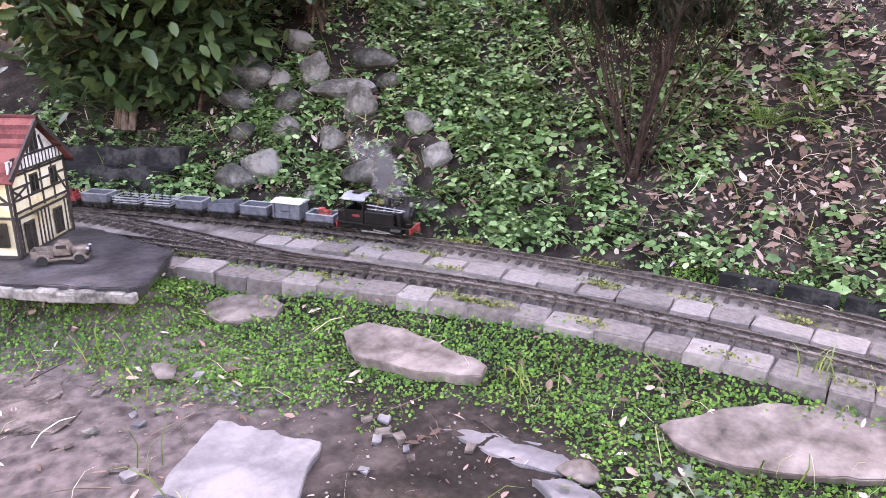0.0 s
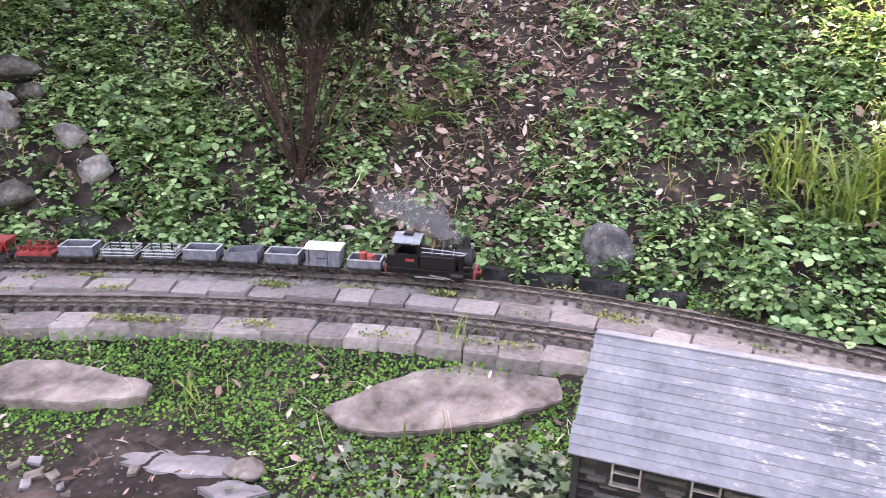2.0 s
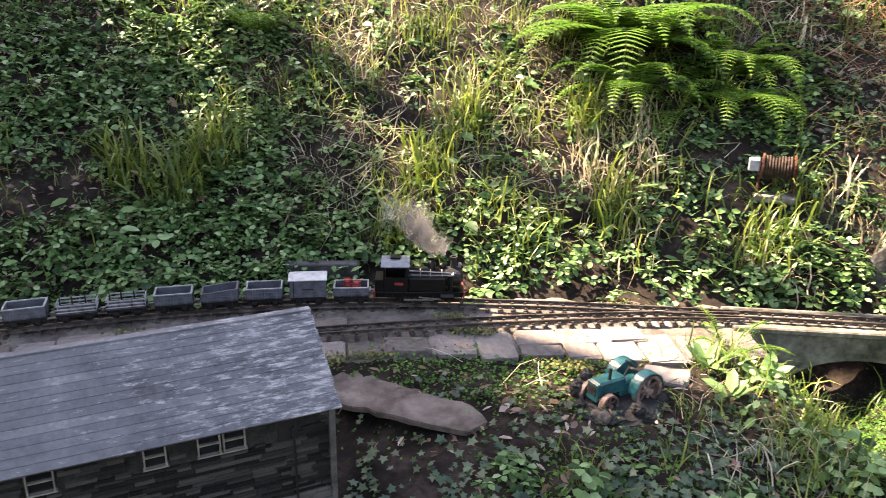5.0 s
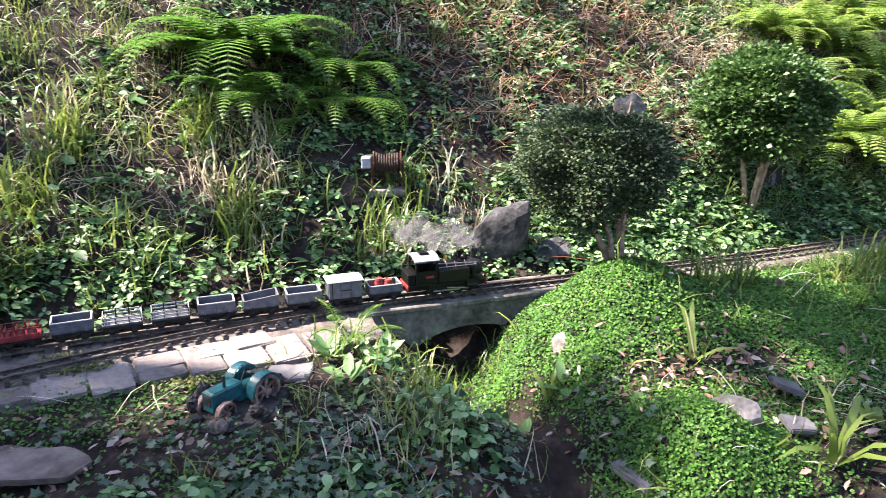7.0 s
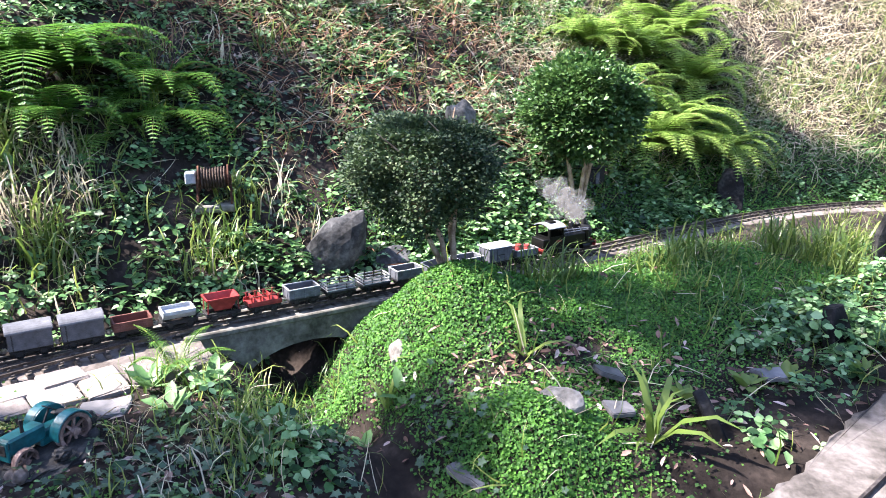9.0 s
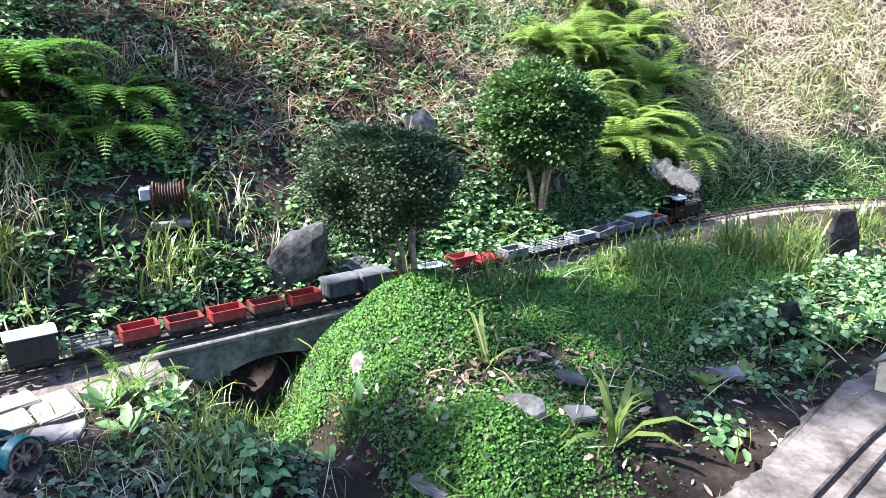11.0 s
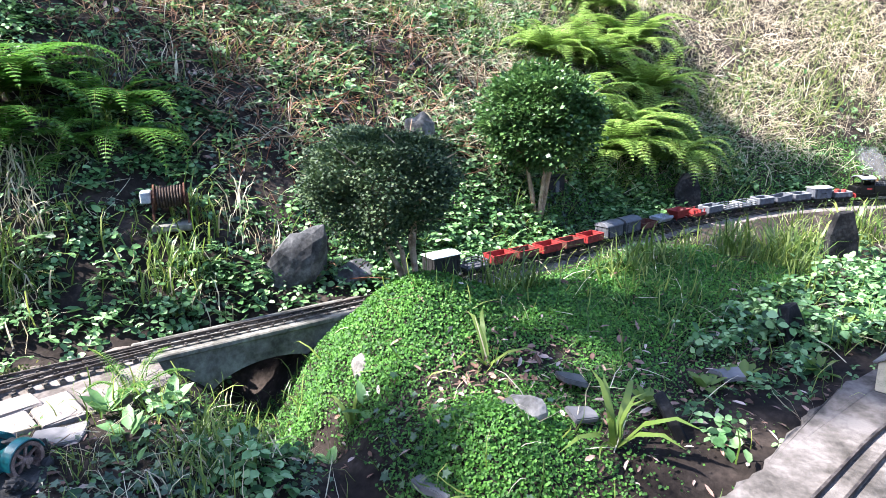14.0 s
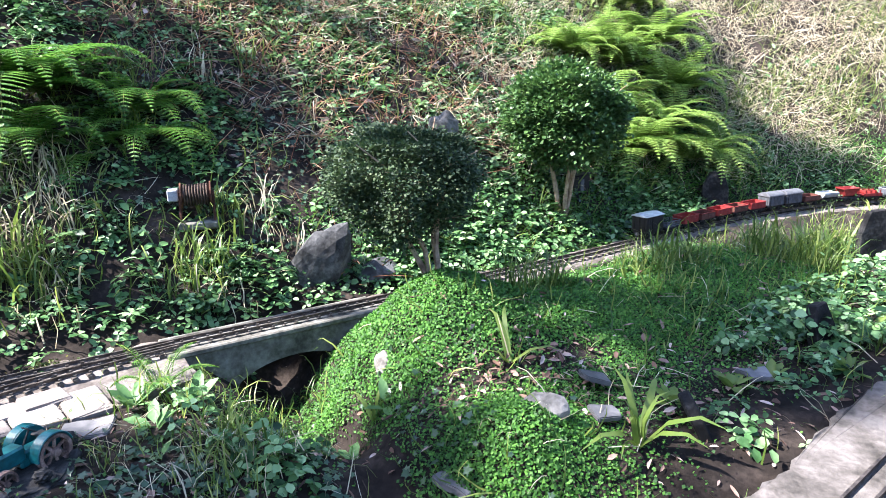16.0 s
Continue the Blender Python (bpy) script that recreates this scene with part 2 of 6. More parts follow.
def ground_z(x, y):
    x, y = np.asarray(x, float), np.asarray(y, float)
    d, s = MAIN.side(x, y)
    right = smooth(.45, 1.1, x)
    # the bank behind the line
    slope = .70 + .16 * smooth(0, 2.2, x)
    foot = .13 + .05 * smooth(2.2, 2.8, x)
    b = np.clip(d - foot, 0, None)
    bank = -.03 + slope * np.where(b < 2.6, b - .06 * (1 - np.exp(-b / .1)), 2.54 + .25 * (b - 2.6)) + .035 * waves(x, y, 3) * smooth(0, .25, b)
    bank = np.minimum(bank, 6 + .02 * b)
    # the ground before it
    e = np.clip(-d - .40, 0, None)
    front = -.155 + right * .125 + .018 * waves(x, y, 5)
    front = front + (1 - right) * .135 * np.exp(-e / .18) * (.92 + .08 * smooth(-1.6, -.6, x))
    front = front - right * (1 - smooth(1.5, 2.0, x)) * .16 * smooth(.25, .9, e)
    far = smooth(1.9, 2.4, x)
    front = front * (1 - far) + far * (.0 + .02 * waves(x, y, 6))
    front = front + .10 * np.exp(-(seg(x, y, 2.38, .36, 3.2, -.40) / .32) ** 2) * smooth(.06, .3, -d)
    front = front + bump(x, y, 1.77, -.04, .16, .15)
    front = front + bump(x, y, 2.24, .40, .23, .14)
    front = front + .15 * np.exp(-(seg(x, y, -3.0, .60, -2.30, .92) / .17) ** 2)
    front = np.maximum(front, -.22)
    # level seats of the flat stones in the moss
    for ax, ay, bx, by, rr, lv in ((-.74, 1.48, -.43, 1.60, .14, .22), (-1.68, 1.28, -1.42, 1.34, .10, .12), (-2.18, 1.13, -2.08, 1.21, .10, .20)):
        k = np.exp(-(seg(x, y, ax, ay, bx, by) / rr) ** 4)
        front = front * (1 - k) + (-.105 + lv * (y - (ay + by) / 2)) * k
    wall = smooth(.36, .41, -d) * (1 - far) * (1 - right) + right * (1 - far) * smooth(.30, .36, -d) + far * smooth(.07, .16, -d)
    z = np.where(d > 0, np.where(d > foot, bank, -.032), -.032 * (1 - wall) + front * wall)
    # the hollow under the bridge and the gully before it
    hollow = .25 * np.exp(-(seg(x, y, 2.22, 1.02, 1.90, .62) / .19) ** 2) + .06 * np.exp(-(seg(x, y, 1.96, .58, 1.60, .22) / .10) ** 2)
    return z - hollow


def axis(lo, hi, step, reach):
    a = list(np.arange(lo, hi, step))
    out, k = [], step
    p = hi
    while p < reach:
        out.append(p)
        k *= 1.45
        p += k
    pre, k, p = [], step, lo - step
    while p > -reach:
        pre.append(p)
        k *= 1.45
        p -= k
    return np.array(pre[::-1] + a + out)


GX, GY = axis(-4.4, 5.6, .028, 150), axis(-1.9, 4.6, .028, 150)
gx, gy = np.meshgrid(GX, GY)
gz = ground_z(gx.ravel(), gy.ravel())
gz = gz + .006 * np.sin(gx.ravel() * 83 + 3 * np.sin(gy.ravel() * 61)) * np.sin(gy.ravel() * 91)
NXG = len(GX)
gf = [(j * NXG + i, j * NXG + i + 1, (j + 1) * NXG + i + 1, (j + 1) * NXG + i) for j in range(len(GY) - 1) for i in range(NXG - 1)]
ground = big_mesh("ground", np.stack([gx.ravel(), gy.ravel(), gz], 1).tolist(), gf, SOIL, True)
tagged(ground, "dark damp soil of a garden bank with leaf litter", "ground", kind="structure")


# ---- tracks ----
GAUGE = .045


def lay_track(line, s0, s1, label, sleepers=True):
    tr = empty("railway_track", pose(0, 0, 0), label, "railway track", "garden railway tracks", "structure")
    ss = np.arange(s0, s1, .04)
    for sgn in (-1, 1):
        vs, fs = [], []
        prof = [(-.0045, 0), (.0045, 0), (.0016, .003), (.0016, .008), (.003, .0095), (.003, .0125), (-.003, .0125), (-.003, .0095), (-.0016, .008), (-.0016, .003)]
        n = len(prof)
        for s in ss:
            x, y, a = line.at(s)
            for o, z in prof:
                q = sgn * GAUGE / 2 + o
                vs.append((x - math.sin(a) * q, y + math.cos(a) * q, z))
        for k in range(len(ss) - 1):
            fs += [(k * n + i, k * n + (i + 1) % n, (k + 1) * n + (i + 1) % n, (k + 1) * n + i) for i in range(n)]
        rail = big_mesh("rail", vs, fs, RAIL)
        rail.parent = tr
    if sleepers:
        sh = Shape()
        for s in np.arange(s0, s1, .042):
            x, y, a = line.at(s)
            sh.box(x, y, -.0135, .014, .068 + random.uniform(-.004, .004), .012, rz=math.degrees(a))
            for sgn in (-1, 1):
                sh.box(x - math.sin(a) * sgn * GAUGE / 2, y + math.cos(a) * sgn * GAUGE / 2, .003, .009, .018, .006, rz=math.degrees(a))
        ob = part("sleepers", sh, SLEEPER, tr)
        tagged(ob, "dark weathered sleepers", kind="stuff")
    return tr


lay_track(MAIN, .2, MAIN.s[-1] - .1, "rusty narrow rails on dark sleepers, curving along the bank")
lay_track(NEAR, .2, NEAR.s[-1] - .02, "rusty passing loop rails on dark sleepers")
lay_track(BRANCH, .2, BRANCH.s[-1] - .05, "rusty turnout rails joining the loop")
LOW_Z = .035

# bed of mortar under the rails
for lo, hi in ((.1, MAIN.side([1.98], [1.19])[1][0]), (MAIN.side([2.5], [.84])[1][0], MAIN.s[-1])):
    vs, fs = [], []
    for k, s in enumerate(np.arange(lo, hi, .03)):
        x, y, a = MAIN.at(s)
        jit = .012 * math.sin(s * 23) + .01 * math.sin(s * 51 + 1)
        front = -(.085 + jit) if lo > 1 else -(.36 - .14 * float(smooth(.8, 1.9, x)))
        for o, z in ((front, -.10), (front, -.030), (-.05, -.017), (-.03, -.0135), (.07, -.0135), (.115 + jit, -.02), (.13 + jit, -.10)):
            vs.append((x - math.sin(a) * o, y + math.cos(a) * o, z + .002 * math.sin(s * 40 + o * 90)))
        if k:
            o = 7 * (k - 1)
            fs += [(o + i, o + i + 1, o + i + 8, o + i + 7) for i in range(6)]
    tagged(big_mesh("track_bed", vs, fs, MORTAR, True), "grey mortar bed under the rails", "track bed", kind="structure")


# ---- train ----
def paint(name, col, rough=.5, metal=0.0, wear=.25):
    d = tuple(c * .55 for c in col)
    u = tuple(min(1, c * (1 + wear) + .02) for c in col)
    return material(name, [d, col, u], 45, rough, .15, metal=metal, stops=(.25, .8))


BLACK = material("black_paint", [(.0015, .0015, .0016), (.003, .003, .003), (.007, .007, .007)], 45, .38, .15, stops=(.25, .85))
BLACK.node_tree.nodes["Principled BSDF"].inputs["Specular IOR Level"].default_value = .3
MATTBLACK = material("matt_black", [(.002, .002, .002), (.005, .0048, .0046), (.013, .012, .011)], 45, .7, .15, stops=(.25, .85))
GREY = paint("grey_paint", (.085, .09, .105), .6)
GREYIN = paint("dark_grey_inside", (.055, .055, .06), .8)
LIGHTGREY = paint("light_grey_paint", (.30, .32, .345), .55)
PALE = paint("pale_rim_paint", (.27, .28, .28), .6)
WHITE = paint("white_roof_paint", (.52, .53, .52), .5, wear=.1)
ROOFGREY = paint("cab_roof_grey", (.2, .215, .24), .45)
RED = paint("red_paint", (.22, .017, .015), .55)
BROWNRED = paint("brown_red_paint", (.10, .03, .02), .65)
BARREL = paint("barrel_red", (.33, .04, .032), .6)
STEEL = paint("worn_steel", (.3, .29, .28), .4, .8)
BRASS = paint("brass", (.5, .33, .12), .35, .9)
VANGREY = paint("van_grey", (.06, .062, .07), .7)
ROUNDROOF = paint("grey_round_roof", (.085, .088, .098), .7)


def wheel_mesh(r, spokes=8):
    sh = Shape()
    m = pose(0, 0, 0, 90)
    sh.lathe([(r * 1.12, -.004), (r * 1.12, -.002), (r, -.001), (r, .005), (r * .8, .005), (r * .8, .001), (r * .8, -.004), (r * 1.12, -.004)], 18, m, False)
    for i in range(spokes):
        a = i * math.tau / spokes
        sh.box(math.cos(a) * r * .45, -.002, math.sin(a) * r * .45, r * .85, .003, r * .16, ry=-math.degrees(a))
    sh.lathe([(r * .25, -.004), (r * .25, .007)], 10, m)
    return sh.mesh("wheel", MATTBLACK)


WAGON_WHEEL, DRIVE_WHEEL = wheel_mesh(.0125), wheel_mesh(.021, 10)
L, B = .112, .074       # wagon body
FLOOR = .030


def chassis(w, rim=MATTBLACK):
    sh = Shape()
    for y in (-.024, .024):
        sh.box(0, y, .024, L * .98, .007, .012)
        for x in (-.031, .031):
            sh.box(x, y * 1.18, .017, .014, .006, .014)
    for x in (-L / 2 + .004, L / 2 - .004):
        sh.box(x, 0, .025, .008, B * .8, .012)
    part("underframe", sh, MATTBLACK, w, bevel=.0008)
    for x in (-.031, .031):
        ax = part("axle", Shape().rod((x, -.024, .0125), (x, .024, .0125), .002), STEEL, w)
        for y, turn in ((-GAUGE / 2 - .001, 0), (GAUGE / 2 + .001, 180)):
            wh = part("wheel", WAGON_WHEEL, None, w)
            wh.matrix_basis = pose(x, y, .0125, 0, 0, turn)
    for x in (-1, 1):
        sh = Shape().box(x * (L / 2 + .006), 0, .024, .014, .005, .004).rod((x * (L / 2 + .012), 0, .018), (x * (L / 2 + .012), 0, .03), .006, n=10)
        part("coupling", sh, STEEL, w)


def open_sides(w, mat, rim, h=.034, slope=0.0, planks=3):
    t = .0035
    part("floor_board", Shape().box(0, 0, FLOOR + .002, L, B, .004), GREYIN if mat is GREY else mat, w)
    for y in (-1, 1):
        sh = Shape()
        ha, hb = h, h + slope
        o = [(-L / 2, FLOOR), (L / 2, FLOOR), (L / 2, FLOOR + hb), (-L / 2, FLOOR + ha)]
        sh.prism(o, t, Matrix.Translation((0, y * (B / 2 - t / 2), 0)))
        for x in (-L * .33, 0, L * .33):
            sh.box(x, y * (B / 2 + .001), FLOOR + h * .5, .004, .002, h * .95)
        for k in range(1, planks):
            sh.box(0, y * (B / 2 + .0006), FLOOR + h * k / planks, L, .0016, .0014)
        part("side", sh, mat, w, bevel=.0006)
        ang = -math.degrees(math.atan2(slope, L))
        part("rim", Shape().box(0, y * (B / 2 - t / 2), FLOOR + h + slope / 2 + .001, L / math.cos(math.radians(ang)), t + .002, .0028, ry=ang), rim, w)
    for x, hh in ((-1, h), (1, h + slope)):
        sh = Shape().box(x * (L / 2 - t / 2), 0, FLOOR + hh / 2, t, B - 2 * t, hh)
        for y in (-.02, .02):
            sh.box(x * (L / 2 + .001), y, FLOOR + hh / 2, .002, .004, hh)
        part("end", sh, mat, w, bevel=.0006)
        part("rim", Shape().box(x * (L / 2 - t / 2), 0, FLOOR + hh + .001, t + .002, B - 2 * t, .0028), rim, w)


def wagon_thing(label):
    w = empty("wagon", pose(0, 0, 0), label, "model wagon", "wagons of the train")
    chassis(w)
    return w


def open_wagon(label, mat, rim, h=.034, slope=0.0):
    w = wagon_thing(label)
    open_sides(w, mat, rim, h, slope)
    return w


def barrel_wagon(label):
    w = open_wagon(label, GREY, PALE, .028)
    for x, y in ((-.012, .012), (.018, -.008)):
        prof = [(.0125, 0), (.0138, .012), (.0145, .019), (.0138, .026), (.0125, .038), (.011, .038), (.011, .036), (0.001, .036)]
        part("barrel", Shape().lathe(prof, 14, pose(x, y, FLOOR + .004)), BARREL, w, "red wooden barrel", smooth=False)
        sh = Shape()
        for z in (.008, .03):
            sh.lathe([(.0142, z), (.0146, z + .001), (.0142, z + .003)], 14, pose(x, y, FLOOR + .004))
        part("barrel_hoop", sh, BROWNRED, w)
    return w


def slat_wagon(label, mat, post=MATTBLACK):
    w = wagon_thing(label)
    part("floor_board", Shape().box(0, 0, FLOOR + .003, L, B, .006), GREYIN, w, bevel=.0006)
    for y in (-1, 1):
        for z in (.006, .017, .028):
            part("slat", Shape().box(0, y * (B / 2 - .002), FLOOR + z, L, .0025, .0042), mat, w)
        for x in (-L / 2 + .003, -L / 6, L / 6, L / 2 - .003):
            part("post", Shape().box(x, y * (B / 2 - .0045), FLOOR + .016, .004, .003, .032), post, w)
    for x in (-1, 1):
        for z in (.006, .017, .028):
            part("slat", Shape().box(x * (L / 2 - .0015), 0, FLOOR + z, .0025, B - .006, .0042), mat, w)
    return w


def box_van(label, body, roof, curved=False, h=.058, door=True):
    w = wagon_thing(label)
    part("body", Shape().box(0, 0, FLOOR + h / 2, L, B, h), body, w, bevel=.001)
    for y in (-1, 1):
        for k in range(9):
            part("board", Shape().box(-L / 2 + L * (k + .5) / 9, y * (B / 2 + .0004), FLOOR + h / 2, L / 9 - .0015, .0016, h - .004), body, w)
        if door:
            sh = Shape().box(0, y * (B / 2 + .0022), FLOOR + h / 2 - .002, .034, .002, h - .01)
            part("door", sh, body, w, bevel=.0005)
            part("door_bar", Shape().box(0, y * (B / 2 + .0038), FLOOR + h / 2, .036, .0016, .003), MATTBLACK, w)
        part("strap", Shape().box(-L * .4, y * (B / 2 + .002), FLOOR + h / 2, .003, .002, h), MATTBLACK, w)
    for x in (-1, 1):
        for y in (-.026, 0, .026):
            part("end_post", Shape().box(x * (L / 2 + .0008), y, FLOOR + h / 2, .0016, .004, h), body, w)
    rw, rl = B / 2 + .005, L + .010
    if curved:
        pts = [(math.sin(a) * rw, FLOOR + h - .004 + .020 * math.cos(a)) for a in np.linspace(-math.pi / 2, math.pi / 2, 13)]
    else:
        pts = [(-rw, FLOOR + h), (rw, FLOOR + h), (rw, FLOOR + h + .003), (0, FLOOR + h + .010), (-rw, FLOOR + h + .003)]
    part("roof", Shape().prism(pts, rl, pose(0, 0, 0, 0, 0, 90)), roof, w, bevel=.0006)
    return w


def red_flat(label):
    w = wagon_thing(label)
    part("floor_board", Shape().box(0, 0, FLOOR + .003, L, B, .007), RED, w, bevel=.0008)
    for y in (-1, 1):
        part("side", Shape().box(0, y * (B / 2 - .002), FLOOR + .009, L, .004, .014), RED, w, bevel=.0006)
        for x in (-.045, -.015, .015, .045):
            part("post", Shape().box(x, y * (B / 2 - .005), FLOOR + .018, .005, .005, .032), RED, w)
        part("rail", Shape().rod((-L / 2, y * (B / 2 - .005), FLOOR + .033), (L / 2, y * (B / 2 - .005), FLOOR + .033), .0015, n=6), BROWNRED, w)
    for x in (-.03, 0, .03):
        sh = Shape().box(x, 0, FLOOR + .012, .012, B - .014, .004).box(x - .006, 0, FLOOR + .02, .003, B - .014, .018)
        part("bench", sh, RED, w, bevel=.0005)
    return w


def hopper(label):
    w = wagon_thing(label)
    sh = Shape().add([(-.026, -.022, FLOOR + .006), (.026, -.022, FLOOR + .006), (.026, .022, FLOOR + .006), (-.026, .022, FLOOR + .006),
                      (-L / 2 + .004, -B / 2, FLOOR + .05), (L / 2 - .004, -B / 2, FLOOR + .05), (L / 2 - .004, B / 2, FLOOR + .05), (-L / 2 + .004, B / 2, FLOOR + .05),
                      (-.024, -.020, FLOOR + .010), (.024, -.020, FLOOR + .010), (.024, .020, FLOOR + .010), (-.024, .020, FLOOR + .010),
                      (-L / 2 + .007, -B / 2 + .003, FLOOR + .05), (L / 2 - .007, -B / 2 + .003, FLOOR + .05), (L / 2 - .007, B / 2 - .003, FLOOR + .05), (-L / 2 + .007, B / 2 - .003, FLOOR + .05)],
                     [(0, 3, 2, 1)] + [(i, (i + 1) % 4, 4 + (i + 1) % 4, 4 + i) for i in range(4)]
                     + [(4 + i, 4 + (i + 1) % 4, 12 + (i + 1) % 4, 12 + i) for i in range(4)]
                     + [(12 + i, 12 + (i + 1) % 4, 8 + (i + 1) % 4, 8 + i) for i in range(4)] + [(8, 9, 10, 11)])
    part("hopper_body", sh, RED, w)
    for x in (-1, 1):
        for y in (-1, 1):
            part("strut", Shape().rod((x * .05, y * .028, FLOOR), (x * .047, y * .034, FLOOR + .046), .0022, n=6), RED, w)
    sh = Shape()
    for y in (-1, 1):
        sh.box(0, y * B / 2, FLOOR + .048, L - .006, .004, .005)
    for x in (-1, 1):
        sh.box(x * (L / 2 - .004), 0, FLOOR + .048, .004, B, .005)
    part("rim", sh, RED, w)
    return w


def tipper(label):
    w = wagon_thing(label)
    o = [(-.018, FLOOR + .004), (.018, FLOOR + .004), (.037, FLOOR + .024), (.037, FLOOR + .034), (.034, FLOOR + .034), (.034, FLOOR + .025),
         (.016, FLOOR + .007), (-.016, FLOOR + .007), (-.034, FLOOR + .025), (-.034, FLOOR + .034), (-.037, FLOOR + .034), (-.037, FLOOR + .024)]
    part("skip", Shape().prism(o, L * .86, pose(0, 0, 0, 0, 0, 90)), LIGHTGREY, w)
    full = [(-.018, FLOOR + .004), (.018, FLOOR + .004), (.037, FLOOR + .024), (.037, FLOOR + .034), (-.037, FLOOR + .034), (-.037, FLOOR + .024)]
    for x in (-1, 1):
        part("end", Shape().prism(full, .003, pose(x * L * .43, 0, 0, 0, 0, 90)), LIGHTGREY, w)
        part("cradle", Shape().prism([(-.03, FLOOR - .002), (.03, FLOOR - .002), (.012, FLOOR + .016), (-.012, FLOOR + .016)], .004, pose(x * L * .47, 0, 0, 0, 0, 90)), MATTBLACK, w)
    return w


def locomotive():
    w = empty("steam_locomotive", pose(0, 0, 0), "black model tank locomotive with red buffer beams and grey cab roof", "model locomotive")
    part("frame", Shape().box(-.155, 0, .030, .262, .058, .018), BLACK, w, bevel=.001)
    part("running_board", Shape().box(-.155, 0, .042, .27, .088, .004), BLACK, w, bevel=.0008)
    for x in (-.0215, -.2885):
        part("buffer_beam", Shape().box(x, 0, .034, .005, .088, .022), RED, w, "red buffer beam", bevel=.001)
        e = 1 if x > -.1 else -1
        part("buffer", Shape().rod((x, 0, .034), (x + e * .014, 0, .034), .004).rod((x + e * .013, 0, .034), (x + e * .017, 0, .034), .010), RED if e > 0 else STEEL, w)
    m = Matrix.Translation((-.032, 0, .080)) @ pose(0, 0, 0, 0, -90, 0)
    part("boiler", Shape().lathe([(.027, .045), (.028, .05), (.028, .165)], 24, m), BLACK, w, smooth=False)
    part("smokebox", Shape().lathe([(.012, -.005), (.024, -.002), (.030, .0), (.030, .048)], 24, m), MATTBLACK, w)
    part("smokebox_door", Shape().lathe([(.004, -.010), (.016, -.008), (.021, -.002), (.021, .001)], 20, m), BLACK, w)
    for x in (-.085, -.12, -.15):
        part("boiler_band", Shape().lathe([(.0286, 0), (.0290, .0015), (.0286, .003)], 24, Matrix.Translation((x, 0, .080)) @ pose(0, 0, 0, 0, -90, 0)), STEEL, w)
    part("chimney", Shape().lathe([(.014, .100), (.010, .108), (.009, .135), (.012, .138), (.012, .143), (.007, .143), (.006, .12)], 16, pose(-.052, 0, 0)), MATTBLACK, w)
    part("dome", Shape().lathe([(.014, .103), (.012, .108), (.012, .120), (.009, .127), (.002, .130)], 16, pose(-.118, 0, 0)), BLACK, w, smooth=True)
    part("safety_valve", Shape().rod((-.15, .004, .105), (-.15, .004, .124), .004, .003, 8).rod((-.15, -.007, .105), (-.15, -.007, .12), .003, .003, 8), BRASS, w)
    for y in (-1, 1):
        part("side_tank", Shape().box(-.132, y * .034, .066, .108, .020, .044), BLACK, w, bevel=.003)
        part("cylinder", Shape().rod((-.052, y * .037, .030), (-.090, y * .037, .030), .012, n=14).box(-.071, y * .037, .043, .034, .016, .012), BLACK, w)
        part("handrail", Shape().rod((-.05, y * .031, .094), (-.18, y * .031, .094), .0014, n=6), STEEL, w)
        part("name_plate", Shape().box(-.215, y * .0435, .070, .026, .002, .008), RED, w, "small red name plate")
    # cab
    for y in (-1, 1):
        sh = Shape().box(-.225, y * .041, .066, .072, .003, .046).box(-.191, y * .041, .106, .006, .003, .036)
        sh.box(-.258, y * .041, .106, .006, .003, .036).box(-.225, y * .041, .122, .066, .003, .005)
        part("cab_side", sh, BLACK, w, bevel=.0006)
    part("cab_front", Shape().box(-.190, 0, .075, .003, .08, .06).box(-.19, -.036, .11, .003, .010, .03).box(-.19, .036, .11, .003, .010, .03).box(-.19, 0, .112, .003, .012, .03), BLACK, w)
    part("cab_back", Shape().box(-.260, 0, .066, .003, .08, .046).box(-.26, -.036, .106, .003, .010, .036).box(-.26, .036, .106, .003, .010, .036), BLACK, w)
    o = [(-.048, .122), (-.03, .131), (0, .135), (.03, .131), (.048, .122), (.048, .125), (.03, .1345), (0, .139), (-.03, .1345), (-.048, .125)]
    part("cab_roof", Shape().prism(o, .084, pose(-.226, 0, 0, 0, 0, 90)), ROOFGREY, w, "grey curved cab roof")
    part("roof_vent", Shape().box(-.226, 0, .1405, .03, .034, .006), BLACK, w, bevel=.001)
    part("air_pump", Shape().rod((-.062, -.034, .048), (-.062, -.034, .088), .008, n=12).rod((-.062, -.034, .088), (-.062, -.034, .094), .010, n=12), BLACK, w)
    part("steam_pipe", Shape().rod((-.045, -.026, .098), (-.185, -.026, .106), .002, n=6).rod((-.06, -.034, .09), (-.052, -.024, .10), .002, n=6), STEEL, w)
    part("sand_box", Shape().lathe([(.012, .103), (.011, .116), (.007, .121), (.002, .122)], 14, pose(-.085, 0, 0)), BLACK, w, smooth=True)
    part("whistle", Shape().rod((-.178, .01, .108), (-.178, .01, .126), .0022, n=6), BRASS, w)
    part("bunker", Shape().box(-.274, 0, .062, .026, .076, .038), BLACK, w, bevel=.002)
    part("lamp", Shape().box(-.034, 0, .116, .008, .010, .014).rod((-.03, 0, .117), (-.027, 0, .117), .004), STEEL, w, bevel=.0008)
    for x in (-.112, -.155, -.198):
        for y, turn in ((-GAUGE / 2 - .001, 0), (GAUGE / 2 + .001, 180)):
            wh = part("drive_wheel", DRIVE_WHEEL, None, w)
            wh.matrix_basis = pose(x, y, .021, 0, 0, turn)
